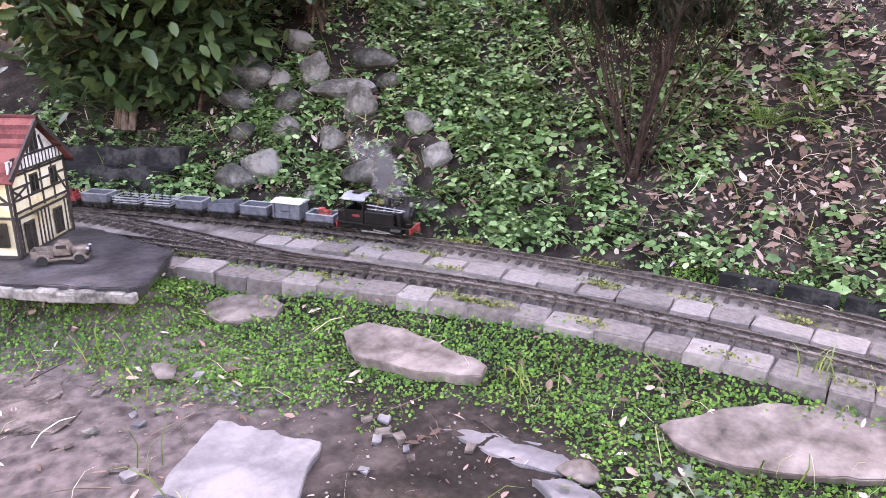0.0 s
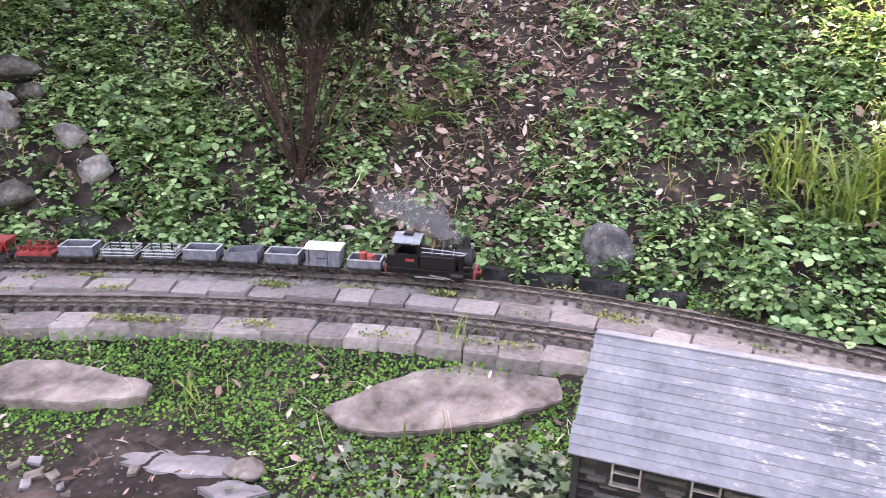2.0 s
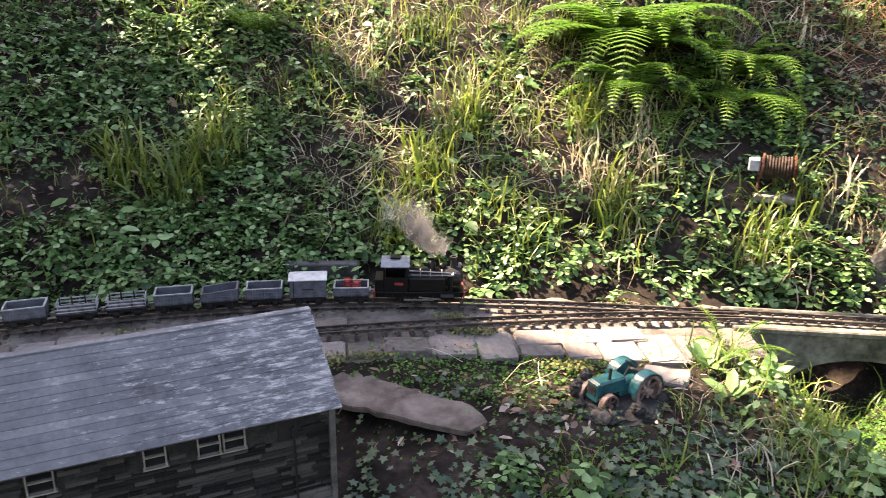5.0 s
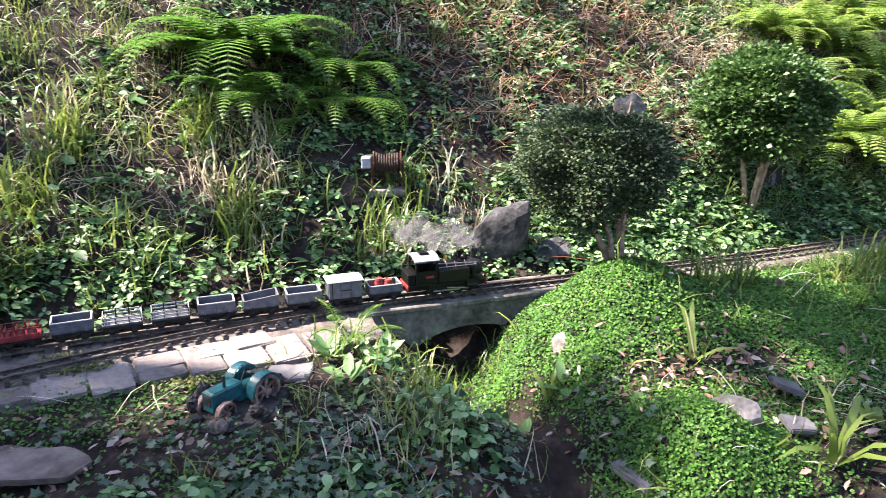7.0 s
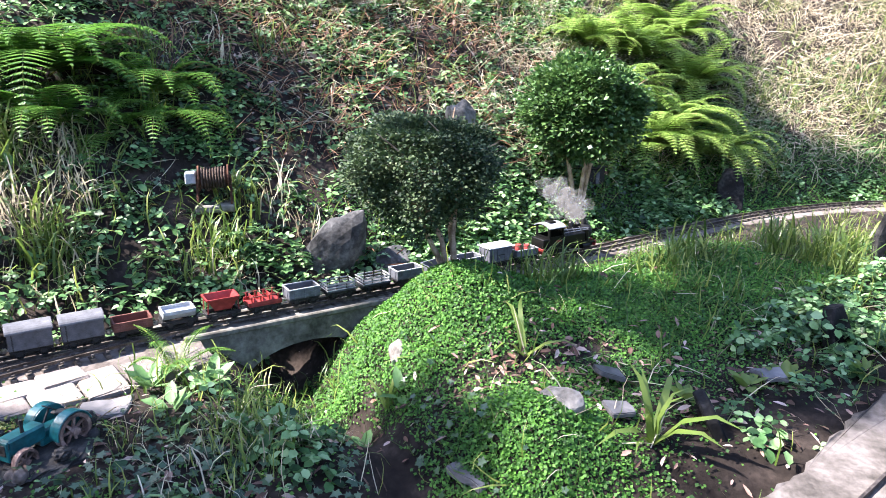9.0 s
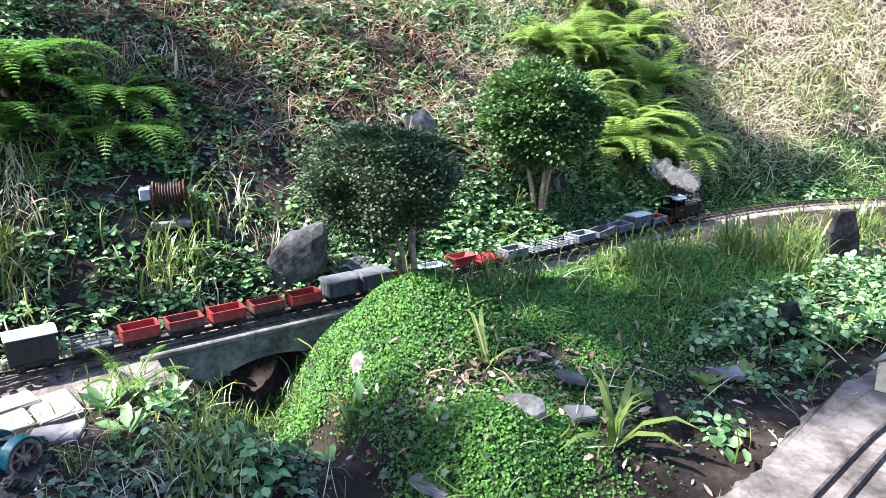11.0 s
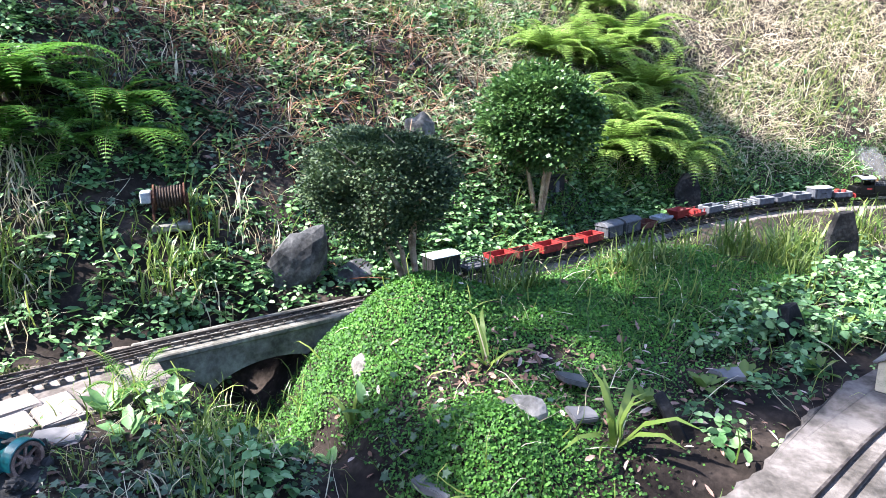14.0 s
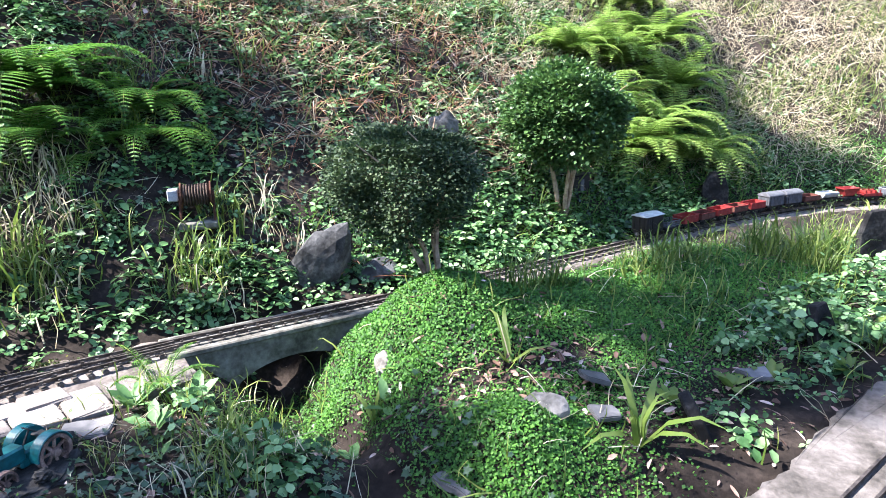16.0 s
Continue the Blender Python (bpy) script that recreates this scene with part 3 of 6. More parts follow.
    for y in (-1, 1):
        part("coupling_rod", Shape().box(-.155, y * .034, .016, .092, .003, .005), STEEL, w, bevel=.0006)
        part("connecting_rod", Shape().box(-.118, y * .038, .022, .075, .003, .004, ry=6), STEEL, w)
        part("step", Shape().box(-.225, y * .042, .020, .03, .006, .002).box(-.215, y * .042, .03, .002, .004, .02).box(-.236, y * .042, .03, .002, .004, .02), BLACK, w)
    return w


TRAIN = [locomotive(),
         barrel_wagon("grey open wagon carrying two red barrels"),
         box_van("grey box van with a white roof", GREY, WHITE),
         open_wagon("empty grey open wagon with pale rims", GREY, PALE),
         open_wagon("grey open wagon with sloping sides", GREY, GREY, .026, .012),
         open_wagon("empty grey open wagon with pale rims", GREY, PALE),
         slat_wagon("slatted wagon with pale rails", PALE),
         slat_wagon("slatted wagon with pale rails", PALE),
         open_wagon("empty grey open wagon with pale rims", GREY, PALE),
         red_flat("red bench wagon with posts"),
         hopper("tall red hopper wagon"),
         tipper("light grey tipper wagon"),
         open_wagon("low dark red open wagon", BROWNRED, BROWNRED, .026),
         box_van("grey van with a rounded roof", VANGREY, ROUNDROOF, True, .056, False),
         box_van("grey van with a rounded roof", VANGREY, ROUNDROOF, True, .056, False),
         open_wagon("bright red open wagon", RED, RED, .032),
         open_wagon("faded brown red open wagon", BROWNRED, RED, .030),
         open_wagon("bright red open wagon", RED, RED, .032),
         open_wagon("faded brown red open wagon", BROWNRED, RED, .030),
         open_wagon("bright red open wagon", RED, RED, .034),
         slat_wagon("dark slatted flat wagon", GREY),
         box_van("black brake van with a white roof at the train's end", MATTBLACK, WHITE, False, .066)]
TRAIN[0].scale = (1.08,) * 3
TRAIN[-1].scale = (1.13,) * 3
FRONT_T = [0, 1.5, 2.6, 3.5, 4.4, 5.0, 7.3, 9.0, 10.2, 11.5, 12.5, 13.0, 14.5, 16.0]
FRONT_S = [3.04, 4.06, 4.78, 5.37, 5.95, 6.33, 7.83, 8.95, 9.68, 10.30, 10.78, 11.02, 11.77, 12.58]
RAIL_TOP = .0125


def front_s(t):
    """The way of the loco's front along the line."""
    p = np.polyfit(FRONT_T, FRONT_S, 6)
    return float(np.polyval(p, t))


def on_rails(t, behind):
    x, y, a = MAIN.at(front_s(t) - behind)
    return pose(x, y, RAIL_TOP, 0, 0, math.degrees(a))


# ---- paving ----
def stone_mesh(name, mat, sx, sy, sz, seed, rough=.12, cuts=2):
    """A worn block: a box, cut, jittered and softened."""
    r = random.Random(seed)
    bm = bmesh.new()
    bmesh.ops.create_cube(bm, size=1)
    bmesh.ops.bevel(bm, geom=bm.edges[:], offset=.05, segments=1, affect="EDGES")
    for v in bm.verts:
        v.co.x = (v.co.x + r.uniform(-rough, rough) * .3) * sx
        v.co.y = (v.co.y + r.uniform(-rough, rough) * .3) * sy
        v.co.z = (v.co.z + r.uniform(-rough, rough) * .25) * sz
    me = bpy.data.meshes.new(name)
    bm.to_mesh(me)
    bm.free()
    me.materials.append(mat)
    return me


paving = empty("pavement", pose(0, 0, 0), "weathered stone setts edging the railway bed", "paving", kind="structure")
SETTS = [stone_mesh("paver", PAVER, 1, 1, 1, i, .10) for i in range(8)]
r = random.Random(4)


def sett(x, y, z, sx, sy, sz, rz, tilt=1.5):
    ob = new("paver", SETTS[r.randrange(8)])
    ob.parent = paving
    ob.matrix_basis = pose(x, y, z, r.uniform(-tilt, tilt), r.uniform(-tilt, tilt), rz + r.uniform(-2, 2)) @ Matrix.Diagonal((sx, sy, sz, 1))


s = 1.55
while s < NEAR.s[-1] - .42:
    ln = r.uniform(.095, .15)
    x, y, a = NEAR.at(s + ln / 2)
    sett(x + math.sin(a) * .088, y - math.cos(a) * .088, -.068 + r.uniform(-.005, .004), ln - .003, .105, .11, math.degrees(a))
    s += ln
s = 2.35
while s < 5.9:
    ln = r.uniform(.10, .17)
    x, y, a = MAIN.at(s + ln / 2)
    w = r.uniform(.085, .105)
    sett(x + math.sin(a) * .135, y - math.cos(a) * .135, -.0345 + r.uniform(-.004, .004), ln - .010, w, .055, math.degrees(a))
    s += ln
# wider slabs up to the bridge
s = MAIN.side([1.12], [1.72])[1][0]
for ln, dp in ((.13, .15), (.12, .17), (.14, .18), (.11, .19), (.13, .2), (.12, .2), (.13, .17), (.12, .13)):
    x, y, a = MAIN.at(s + ln / 2)
    o = .13 + dp / 2 if s > 6.45 else .17 + dp / 2
    o = max(o, .185)
    sett(x + math.sin(a) * o, y - math.cos(a) * o, -.05, ln - .012, dp, .07, math.degrees(a) + r.uniform(4, 9), 2)
    s += ln


# ---- bridge ----
def bridge():
    a0, b0 = Vector((1.93, 1.225, 0)), Vector((2.56, .80, 0))
    ln = (b0 - a0).length
    ang = math.degrees(math.atan2(b0.y - a0.y, b0.x - a0.x))
    br = empty("railway_bridge", pose(*((a0 + b0) / 2), 0, 0, ang), "weathered concrete arch bridge carrying the rails", "bridge")
    half, top = ln / 2, -.008
    pts = [(-half, top), (half, top), (half, -.24), (.27, -.24)]
    pts += [(.03 + .23 * math.cos(u), -.215 + .115 * math.sin(u)) for u in np.linspace(0, math.pi, 18)]
    pts += [(-.22, -.24), (-half, -.24)]
    part("arch", Shape().prism(pts, .15), CONCRETE, br, "grey concrete arch with rough face")
    sh = Shape().box(0, -.076, top - .004, ln, .018, .02)
    part("front_edge", sh, CONCRETE, br, "worn concrete lip along the rails", bevel=.004)
    part("back_edge", Shape().box(0, .076, top - .004, ln, .018, .02), CONCRETE, br, bevel=.004)
    return br


bridge()


# ---- stones and slates ----
def boulder(name, x, y, z, sx, sy, sz, mat, seed, label, rz=0, category="rock", group="", rough=.22, flat=1.0, tilt=(0, 0), crag=.72):
    bm = bmesh.new()
    bmesh.ops.create_icosphere(bm, subdivisions=4 if crag > .7 else 3, radius=1)
    off = Vector((seed * 3.7, seed * 1.3, seed * 2.1))
    for v in bm.verts:
        n = v.co.normalized()
        k = 1 + rough * noise.noise(n * 1.3 + off) * 1.6 + rough * .5 * noise.noise(n * 3.5 + off) + rough * .2 * noise.noise(n * 9 + off)
        # flattened facets
        for q in range(6 if crag > .7 else 11):
            f = Vector((math.sin(seed + q * 2.1), math.cos(seed * 1.7 + q * 1.3), math.sin(seed * .6 + q * 3.3))).normalized()
            dd = n.dot(f) * k
            if dd > crag:
                k *= crag / dd * .85 + .15
        v.co = n * k
        v.co.z *= flat
    me = bpy.data.meshes.new(name)
    for v in bm.verts:
        v.co = Vector((v.co.x * sx, v.co.y * sy, v.co.z * sz))
    bm.to_mesh(me)
    bm.free()
    me.polygons.foreach_set("use_smooth", [crag > .7] * len(me.polygons))
    me.materials.append(mat)
    ob = new(name, me)
    ob.matrix_world = pose(x, y, z, tilt[0], tilt[1], rz)
    return tagged(ob, label, category, group)


def gz1(x, y):
    return float(ground_z(np.array([x]), np.array([y]))[0])


WALLROCKS = [(-3.35, 2.12, .165, .110), (-3.18, 2.20, .074, .061), (-3.04, 2.29, .081, .081), (-2.87, 2.51, .136, .061), (-2.85, 2.32, .145, .059),
             (-3.27, 2.04, .101, .060), (-3.03, 2.13, .092, .072), (-2.72, 2.27, .090, .077), (-2.89, 1.85, .092, .074), (-2.95, 1.74, .085, .073),
             (-2.45, 2.03, .094, .059), (-2.40, 2.31, .061, .055), (-2.95, 2.04, .077, .057), (-2.72, 2.10, .062, .050), (-3.14, 1.93, .065, .052),
             (-3.50, 1.96, .068, .068), (-2.71, 2.46, .066, .040), (-3.29, 2.42, .085, .057), (-2.23, 2.23, .070, .047), (-2.60, 1.87, .047, .041)]
for i, (x, y, a, c) in enumerate(WALLROCKS):
    boulder("rock", x, y, gz1(x, y) + c * .6, a * 1.25, a * .9, c * 1.3, ROCK, i + 2, "rough grey brown rock set in the bank", rz=32 + (i * 37) % 50 - 25, group="rocks of the rock wall", rough=.24, crag=.6)
boulder("rock", -2.13, 2.05, .045, .115, .055, .055, ROCK, 31, "long smooth pale grey boulder beside the rails", rz=20, rough=.1)
boulder("rock", -.275, 2.36, .075, .105, .06, .105, MOTTLED, 9, "round dark mottled boulder at the bank's foot", rough=.12)
PALEROCK = material("pale_rock", [(.022, .022, .022), (.06, .06, .06), (.15, .148, .145)], 12, .85, 1.0, 30)
boulder("rock", 2.66, 1.10, .09, .24, .14, .30, PALEROCK, 14, "large angular grey rock beside the rails", rz=-40, rough=.3, tilt=(10, 28), crag=.42)
boulder("rock", 2.83, .93, .03, .12, .08, .08, PALEROCK, 23, "low grey rock with dead bracken on it", rz=-30, rough=.25, crag=.55)
boulder("stone", 2.08, .50, -.01, .05, .04, .06, LIMESTONE, 5, "pale stone in the moss", rz=30, rough=.25, crag=.6)
boulder("stone", 1.86, -.06, .05, .075, .05, .07, LIMESTONE, 6, "mossy stone with a pale top", rz=-60, rough=.25, crag=.6)
boulder("pebble", -2.0, .82, -.115, .042, .032, .03, FLAG, 7, "pale grey pebble on bare soil", rz=10, rough=.24, crag=.6, category="stone")
boulder("pebble", -.95, 1.17, -.13, .045, .035, .03, FLAG, 8, "pale rough stone lying on a slate", rz=10, category="stone")
boulder("stone", 3.62, .98, .52, .09, .08, .09, ROCK, 41, "pale grey boulder high on the bank", rz=10)


def shard(name, pts, z, th, mat, label, tilt=(0, 0), group="", category="stone slab"):
    """A flat broken slab: an outline in x, y with worn edges."""
    cx, cy = sum(p[0] for p in pts) / len(pts), sum(p[1] for p in pts) / len(pts)
    rr = random.Random(len(pts) + int(abs(cx) * 100))
    out = []
    n = len(pts)
    for i in range(n):
        a, b = Vector(pts[i]), Vector(pts[(i + 1) % n])
        k = max(2, int((b - a).length / .03))
        for j in range(k):
            q = a.lerp(b, j / k) + Vector((rr.uniform(-.007, .007), rr.uniform(-.007, .007)))
            out.append((q.x - cx, q.y - cy))
    bm = bmesh.new()
    top = [bm.verts.new((x, y, th / 2 + rr.uniform(-.002, .002))) for x, y in out]
    f = bm.faces.new(top)
    ex = bmesh.ops.extrude_face_region(bm, geom=[f])
    for v in ex["geom"]:
        if isinstance(v, bmesh.types.BMVert):
            v.co.z -= th
            v.co.x *= .97
            v.co.y *= .97
    bmesh.ops.recalc_face_normals(bm, faces=bm.faces)
    bmesh.ops.bevel(bm, geom=[e for e in bm.edges if e.calc_face_angle(0) > .8], offset=.003, segments=2, affect="EDGES")
    me = bpy.data.meshes.new(name)
    bm.to_mesh(me)
    bm.free()
    me.materials.append(mat)
    ob = new(name, me)
    ob.matrix_world = pose(cx, cy, z, tilt[0], tilt[1], 0)
    return tagged(ob, label, category, group)


shard("slate_slab", [(-1.72, .79), (-1.44, .87), (-1.30, .66), (-1.58, .54)], -.135, .022, SLATE, "pale grey square slate paving slab on soil", tilt=(2, -3))
shard("slate_shard", [(-1.30, 1.115), (-1.24, 1.16), (-1.08, 1.22), (-.93, 1.20), (-.98, 1.14), (-1.14, 1.11), (-1.22, 1.11)], -.146, .014, SLATE, "long grey slate shard lying on soil")
shard("slate_shard", [(-1.02, 1.08), (-.95, 1.14), (-.86, 1.12), (-.93, 1.04)], -.14, .02, SLATE, "small dark slate shard")
shard("flagstone", [(-.885, 1.42), (-.80, 1.53), (-.71, 1.62), (-.60, 1.68), (-.47, 1.695), (-.33, 1.69), (-.30, 1.61), (-.44, 1.50), (-.58, 1.43), (-.69, 1.385), (-.83, 1.38)], -.098, .026, FLAG, "large pinkish worn flagstone in the moss", tilt=(12, 0))
shard("flagstone", [(-2.26, 1.10), (-2.26, 1.20), (-2.14, 1.27), (-2.03, 1.26), (-2.0, 1.19), (-2.14, 1.07)], -.098, .026, FLAG, "greyish flat stone sunk in the moss", tilt=(11, 0))
shard("flagstone", [(-1.77, 1.25), (-1.76, 1.34), (-1.64, 1.37), (-1.45, 1.355), (-1.32, 1.35), (-1.31, 1.30), (-1.46, 1.22), (-1.66, 1.18)], -.098, .034, FLAG, "long worn stone half buried in moss", tilt=(7, 0))
EARTH = material("trodden_earth", [(.03, .024, .02), (.075, .06, .052), (.15, .122, .108)], 14, .95, 1.0, 70)
shard("flagstone", [(-2.42, .56), (-2.22, .66), (-2.12, .60), (-2.02, .61), (-1.98, .52), (-2.1, .42), (-2.4, .45)], -.152, .012, EARTH, "cracked earthy flagstone flush with bare soil")
shard("slate_plank", [(.60, 1.50), (.72, 1.49), (.93, 1.16), (.93, 1.07), (.86, 1.06), (.62, 1.33)], -.040, .016, FLAG, "long brown flat stone pointing from the shed", tilt=(0, 0))
shard("flagstone", [(1.39, 1.06), (1.47, 1.10), (1.56, 1.02), (1.48, .96)], -.024, .02, SLATE, "small grey flat stone beside the tractor")
shard("slate_shard", [(2.10, -.10), (2.16, -.06), (2.22, -.12), (2.14, -.16)], .022, .014, SLATE, "blue grey slate shard in leaf litter", tilt=(10, 14))
shard("slate_shard", [(1.93, -.17), (1.99, -.13), (2.03, -.19), (1.97, -.22)], .012, .014, SLATE, "blue grey slate shard in leaf litter", tilt=(5, 4))
shard("slate_shard", [(2.30, -.50), (2.36, -.46), (2.40, -.53), (2.33, -.56)], .012, .014, SLATE, "blue grey slate shard in leaf litter")
shard("slate_shard", [(1.62, .05), (1.66, .16), (1.72, .14), (1.70, .03)], -.07, .02, SLATE, "grey slate shard in the gully", tilt=(3, 5))

# loose chips and pebbles on the trodden soil
CHIPS = [stone_mesh("stone_chip", m_, .032, .022, .014, 70 + i, .5) for i, m_ in enumerate((FLAG, SLATE, EARTH, FLAG, ROCK, SLATE))]
rc = random.Random(12)
for i in range(70):
    x, y = rc.uniform(-2.35, -1.15), rc.uniform(.45, 1.12)
    if seg(np.array([x]), np.array([y]), -1.56, .72, -1.47, .70)[0] < .17 or abs((y - .72) - .30 * (x + 1.8)) > .25:
        continue
    k = rc.uniform(.3, 1.15)
    ob = new("stone_chip", CHIPS[rc.randrange(6)])
    ob.matrix_world = pose(x, y, gz1(x, y) + .003, rc.uniform(-12, 12), rc.uniform(-12, 12), rc.uniform(0, 360)) @ Matrix.Diagonal((k, k, k, 1))
    tagged(ob, "small broken stone chip on bare soil", "stone", "stone chips on the soil")


def standing_slate(x, y, w, h, th, rz, lean, label, mat=DARKROCK_SHADED, z=None, skew=.3):
    sh = Shape()
    o = [(-w / 2, -.05), (w / 2, -.05), (w / 2 * 1.02, h * .55), (w * skew, h), (-w * .18, h * .97), (-w / 2 * .9, h * .6)]
    sh.prism(o, th)
    me = sh.mesh("standing_slate", mat, .005)
    ob = new("standing_slate", me)
    ob.matrix_world = pose(x, y, gz1(x, y) if z is None else z, lean, 0, rz)
    return tagged(ob, label, "slate", "upright slates")


standing_slate(4.62, -.24, .15, .22, .03, -70, -8, "dark slate slab standing beyond the rails", z=.0)
standing_slate(3.63, -.92, .15, .26, .03, -58, -6, "dark slate slab standing upright in grass", z=-.02)
standing_slate(2.64, -.70, .10, .16, .04, -35, -18, "dark broken slate standing at the mound's foot", z=-.02)
standing_slate(2.05, -.40, .13, .10, .03, 20, -25, "dark weathered wood like slate edge", z=-.03)
# a slate board lying at the bank's foot
ob = new("slate_board", Shape().box(0, 0, 0, .26, .03, .055).mesh("slate_board", SLATE, .004))
ob.matrix_world = pose(.85, 2.07, .05, 12, 0, -25)
tagged(ob, "grey slate strip retaining the bank's foot", "slate")
# ledges behind the train, at the rock wall's end, coloured darker for laurel shade
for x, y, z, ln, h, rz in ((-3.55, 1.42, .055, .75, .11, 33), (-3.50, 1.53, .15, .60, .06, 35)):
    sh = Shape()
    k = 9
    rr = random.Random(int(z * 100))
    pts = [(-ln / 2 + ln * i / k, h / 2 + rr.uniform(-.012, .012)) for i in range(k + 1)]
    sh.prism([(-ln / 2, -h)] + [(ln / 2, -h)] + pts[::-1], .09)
    ob = new("slate_ledge", sh.mesh("slate_ledge", DARKROCK_SHADED, .004))
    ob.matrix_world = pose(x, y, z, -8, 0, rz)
    tagged(ob, "layered slate ledge behind the train, darkened for laurel shade", "slate")

# kerb along the bank's foot
s = 4.05
while s < 5.0:
    ln = r.uniform(.12, .2)
    x, y, a = MAIN.at(s + ln / 2)
    ob = new("kerb_stone", stone_mesh("kerb_stone", DARKROCK_SHADED, ln - .01, .035, .045, int(s * 100), .1))
    ob.matrix_world = pose(x - math.sin(a) * .135, y + math.cos(a) * .135, .0, 0, 0, math.degrees(a))
    tagged(ob, "dark kerb stone retaining the bank's foot", "kerb stone", "kerb stones of the bank")
    s += ln

# ---- the lower path with its own rails ----
PATHSTONE = material("path_stone", [(.03, .027, .023), (.085, .075, .067), (.16, .142, .13)], 8, .85, .9, 70)
lp = shard("path_slab", [(1.15, -.33), (1.25, -.22), (1.78, -.56), (2.15, -.70), (2.35, -.80), (2.75, -1.1), (2.6, -1.5), (1.9, -1.1), (1.2, -.75)], .008, .06, PATHSTONE, "pale worn concrete path slab with rails", category="path slab")
for line in (LOW,):
    tr = lay_track(line, .05, line.s[-1] - .05, "dark rails on the lower concrete path", False)
    tr.location.z = LOW_Z + .004


# ---- shed ----
def shed():
    """Long engine shed: ridge along x; the slated slope faces the front."""
    sx0, sx1, ye, yr, ze, zr = -.235, .508, .985, 1.165, .18, .318
    ang = math.atan2(.968 - 1.010, .74)
    o = empty("engine_shed", pose(sx0, 1.010, 0, 0, 0, math.degrees(ang)), "model engine shed with weathered grey plank roof and slate walls", "model building")
    W, D = .745, .165
    wall_stone = material("shed_slate_wall", [(.015, .015, .013), (.042, .041, .036), (.10, .097, .085)], 30, .85, .8, random_tint=.6)
    roof_mat = material("shed_roof", [(.03, .034, .040), (.068, .074, .083), (.095, .102, .112), (.13, .137, .147), (.25, .25, .25)], 14, .55, .5, random_tint=.2, stops=(.2, .92), fine=7)
    # flaking pale bloom, drawn out along the planks and worse towards one end
    rn, rl_ = roof_mat.node_tree.nodes, roof_mat.node_tree.links
    co, mp_, nz = rn.new("ShaderNodeTexCoord"), rn.new("ShaderNodeMapping"), rn.new("ShaderNodeTexNoise")
    mp_.inputs["Scale"].default_value = (36, 130, 130)
    nz.inputs["Scale"].default_value, nz.inputs["Detail"].default_value = .7, 12
    nz.inputs["Roughness"].default_value = .78
    sp, mu, ad, rp, mix_ = rn.new("ShaderNodeSeparateXYZ"), rn.new("ShaderNodeMath"), rn.new("ShaderNodeMath"), rn.new("ShaderNodeValToRGB"), rn.new("ShaderNodeMix")
    rl_.new(co.outputs["Object"], mp_.inputs[0])
    rl_.new(mp_.outputs[0], nz.inputs["Vector"])
    rl_.new(co.outputs["Object"], sp.inputs[0])
    mu.operation, ad.operation = "MULTIPLY", "ADD"
    mu.inputs[1].default_value = .20
    rl_.new(sp.outputs[0], mu.inputs[0])
    rl_.new(mu.outputs[0], ad.inputs[0])
    rl_.new(nz.outputs[0], ad.inputs[1])
    rp.color_ramp.elements[0].position, rp.color_ramp.elements[1].position = .62, .76
    rl_.new(ad.outputs[0], rp.inputs[0])
    mix_.data_type = "RGBA"
    bs = rn["Principled BSDF"]
    rl_.new(rp.outputs[0], mix_.inputs["Factor"])
    rl_.new(bs.inputs["Base Color"].links[0].from_socket, mix_.inputs[6])
    mix_.inputs[7].default_value = (.38, .38, .375, 1)
    rl_.new(mix_.outputs[2], bs.inputs["Base Color"])
    frame_mat = paint("window_frame_cream", (.2, .19, .155), .7)
    glass = material("shed_window_glass", [(.008, .008, .009), (.014, .014, .015)], 5, .08, 0)
    front = .022
    part("core_wall", Shape().box(W / 2, front + .15, -.08, W - .03, .29, .52), wall_stone, o)
    # courses of thin slates on the front wall
    rows, zz = 0, ze - .012
    stones = Shape()
    rr = random.Random(2)
    wins = [(.070, .118), (.195, .240), (.382, .422), (.476, .518), (.522, .564), (.628, .664)]
    mesh_cache = [stone_mesh("wall_slate", wall_stone, 1, 1, 1, 60 + i, .08) for i in range(5)]
    made = 0
    while zz > -.30:
        h = rr.uniform(.005, .010)
        x = .008
        while x < W - .012:
            ln = rr.uniform(.02, .075)
            xe = min(x + ln, W - .008)
            blocked = zz > ze - .058 and any(xe > a - .002 and x < b + .002 for a, b in wins)
            if not blocked and xe - x > .006:
                if made < 300:
                    ob = new("wall_slate", mesh_cache[rr.randrange(5)])
                    ob.parent = o
                    ob.matrix_basis = pose((x + xe) / 2, front + .004 + rr.uniform(-.0018, .0018), zz - h / 2) @ Matrix.Diagonal((xe - x - .0015, .012, h - .0012, 1))
                    made += 1
                else:
                    stones.box((x + xe) / 2, front + .004 + rr.uniform(-.0018, .0018), zz - h / 2, xe - x - .0015, .012, h - .0012)
            x = xe
        zz -= h
    tagged(part("wall_slates", stones, wall_stone, o), "thin dark slates of the wall", kind="stuff")
    for a, b in wins:
        c, w, h = (a + b) / 2, b - a, .044
        zc = ze - .034
        dark = a > .6
        if dark:
            part("door", Shape().box(c, front + .004, zc - .004, w, .006, .05), MATTBLACK, o, "small dark opening under the eave")
            continue
        fr = part("window", Shape().box(c, front, zc + h / 2, w, .008, .004).box(c, front, zc - h / 2, w + .004, .01, .003)
                  .box(a + .0015, front, zc, .003, .008, h).box(b - .0015, front, zc, .003, .008, h).box(c, front, zc + .002, w, .006, .003), frame_mat, o, "cream window frame")
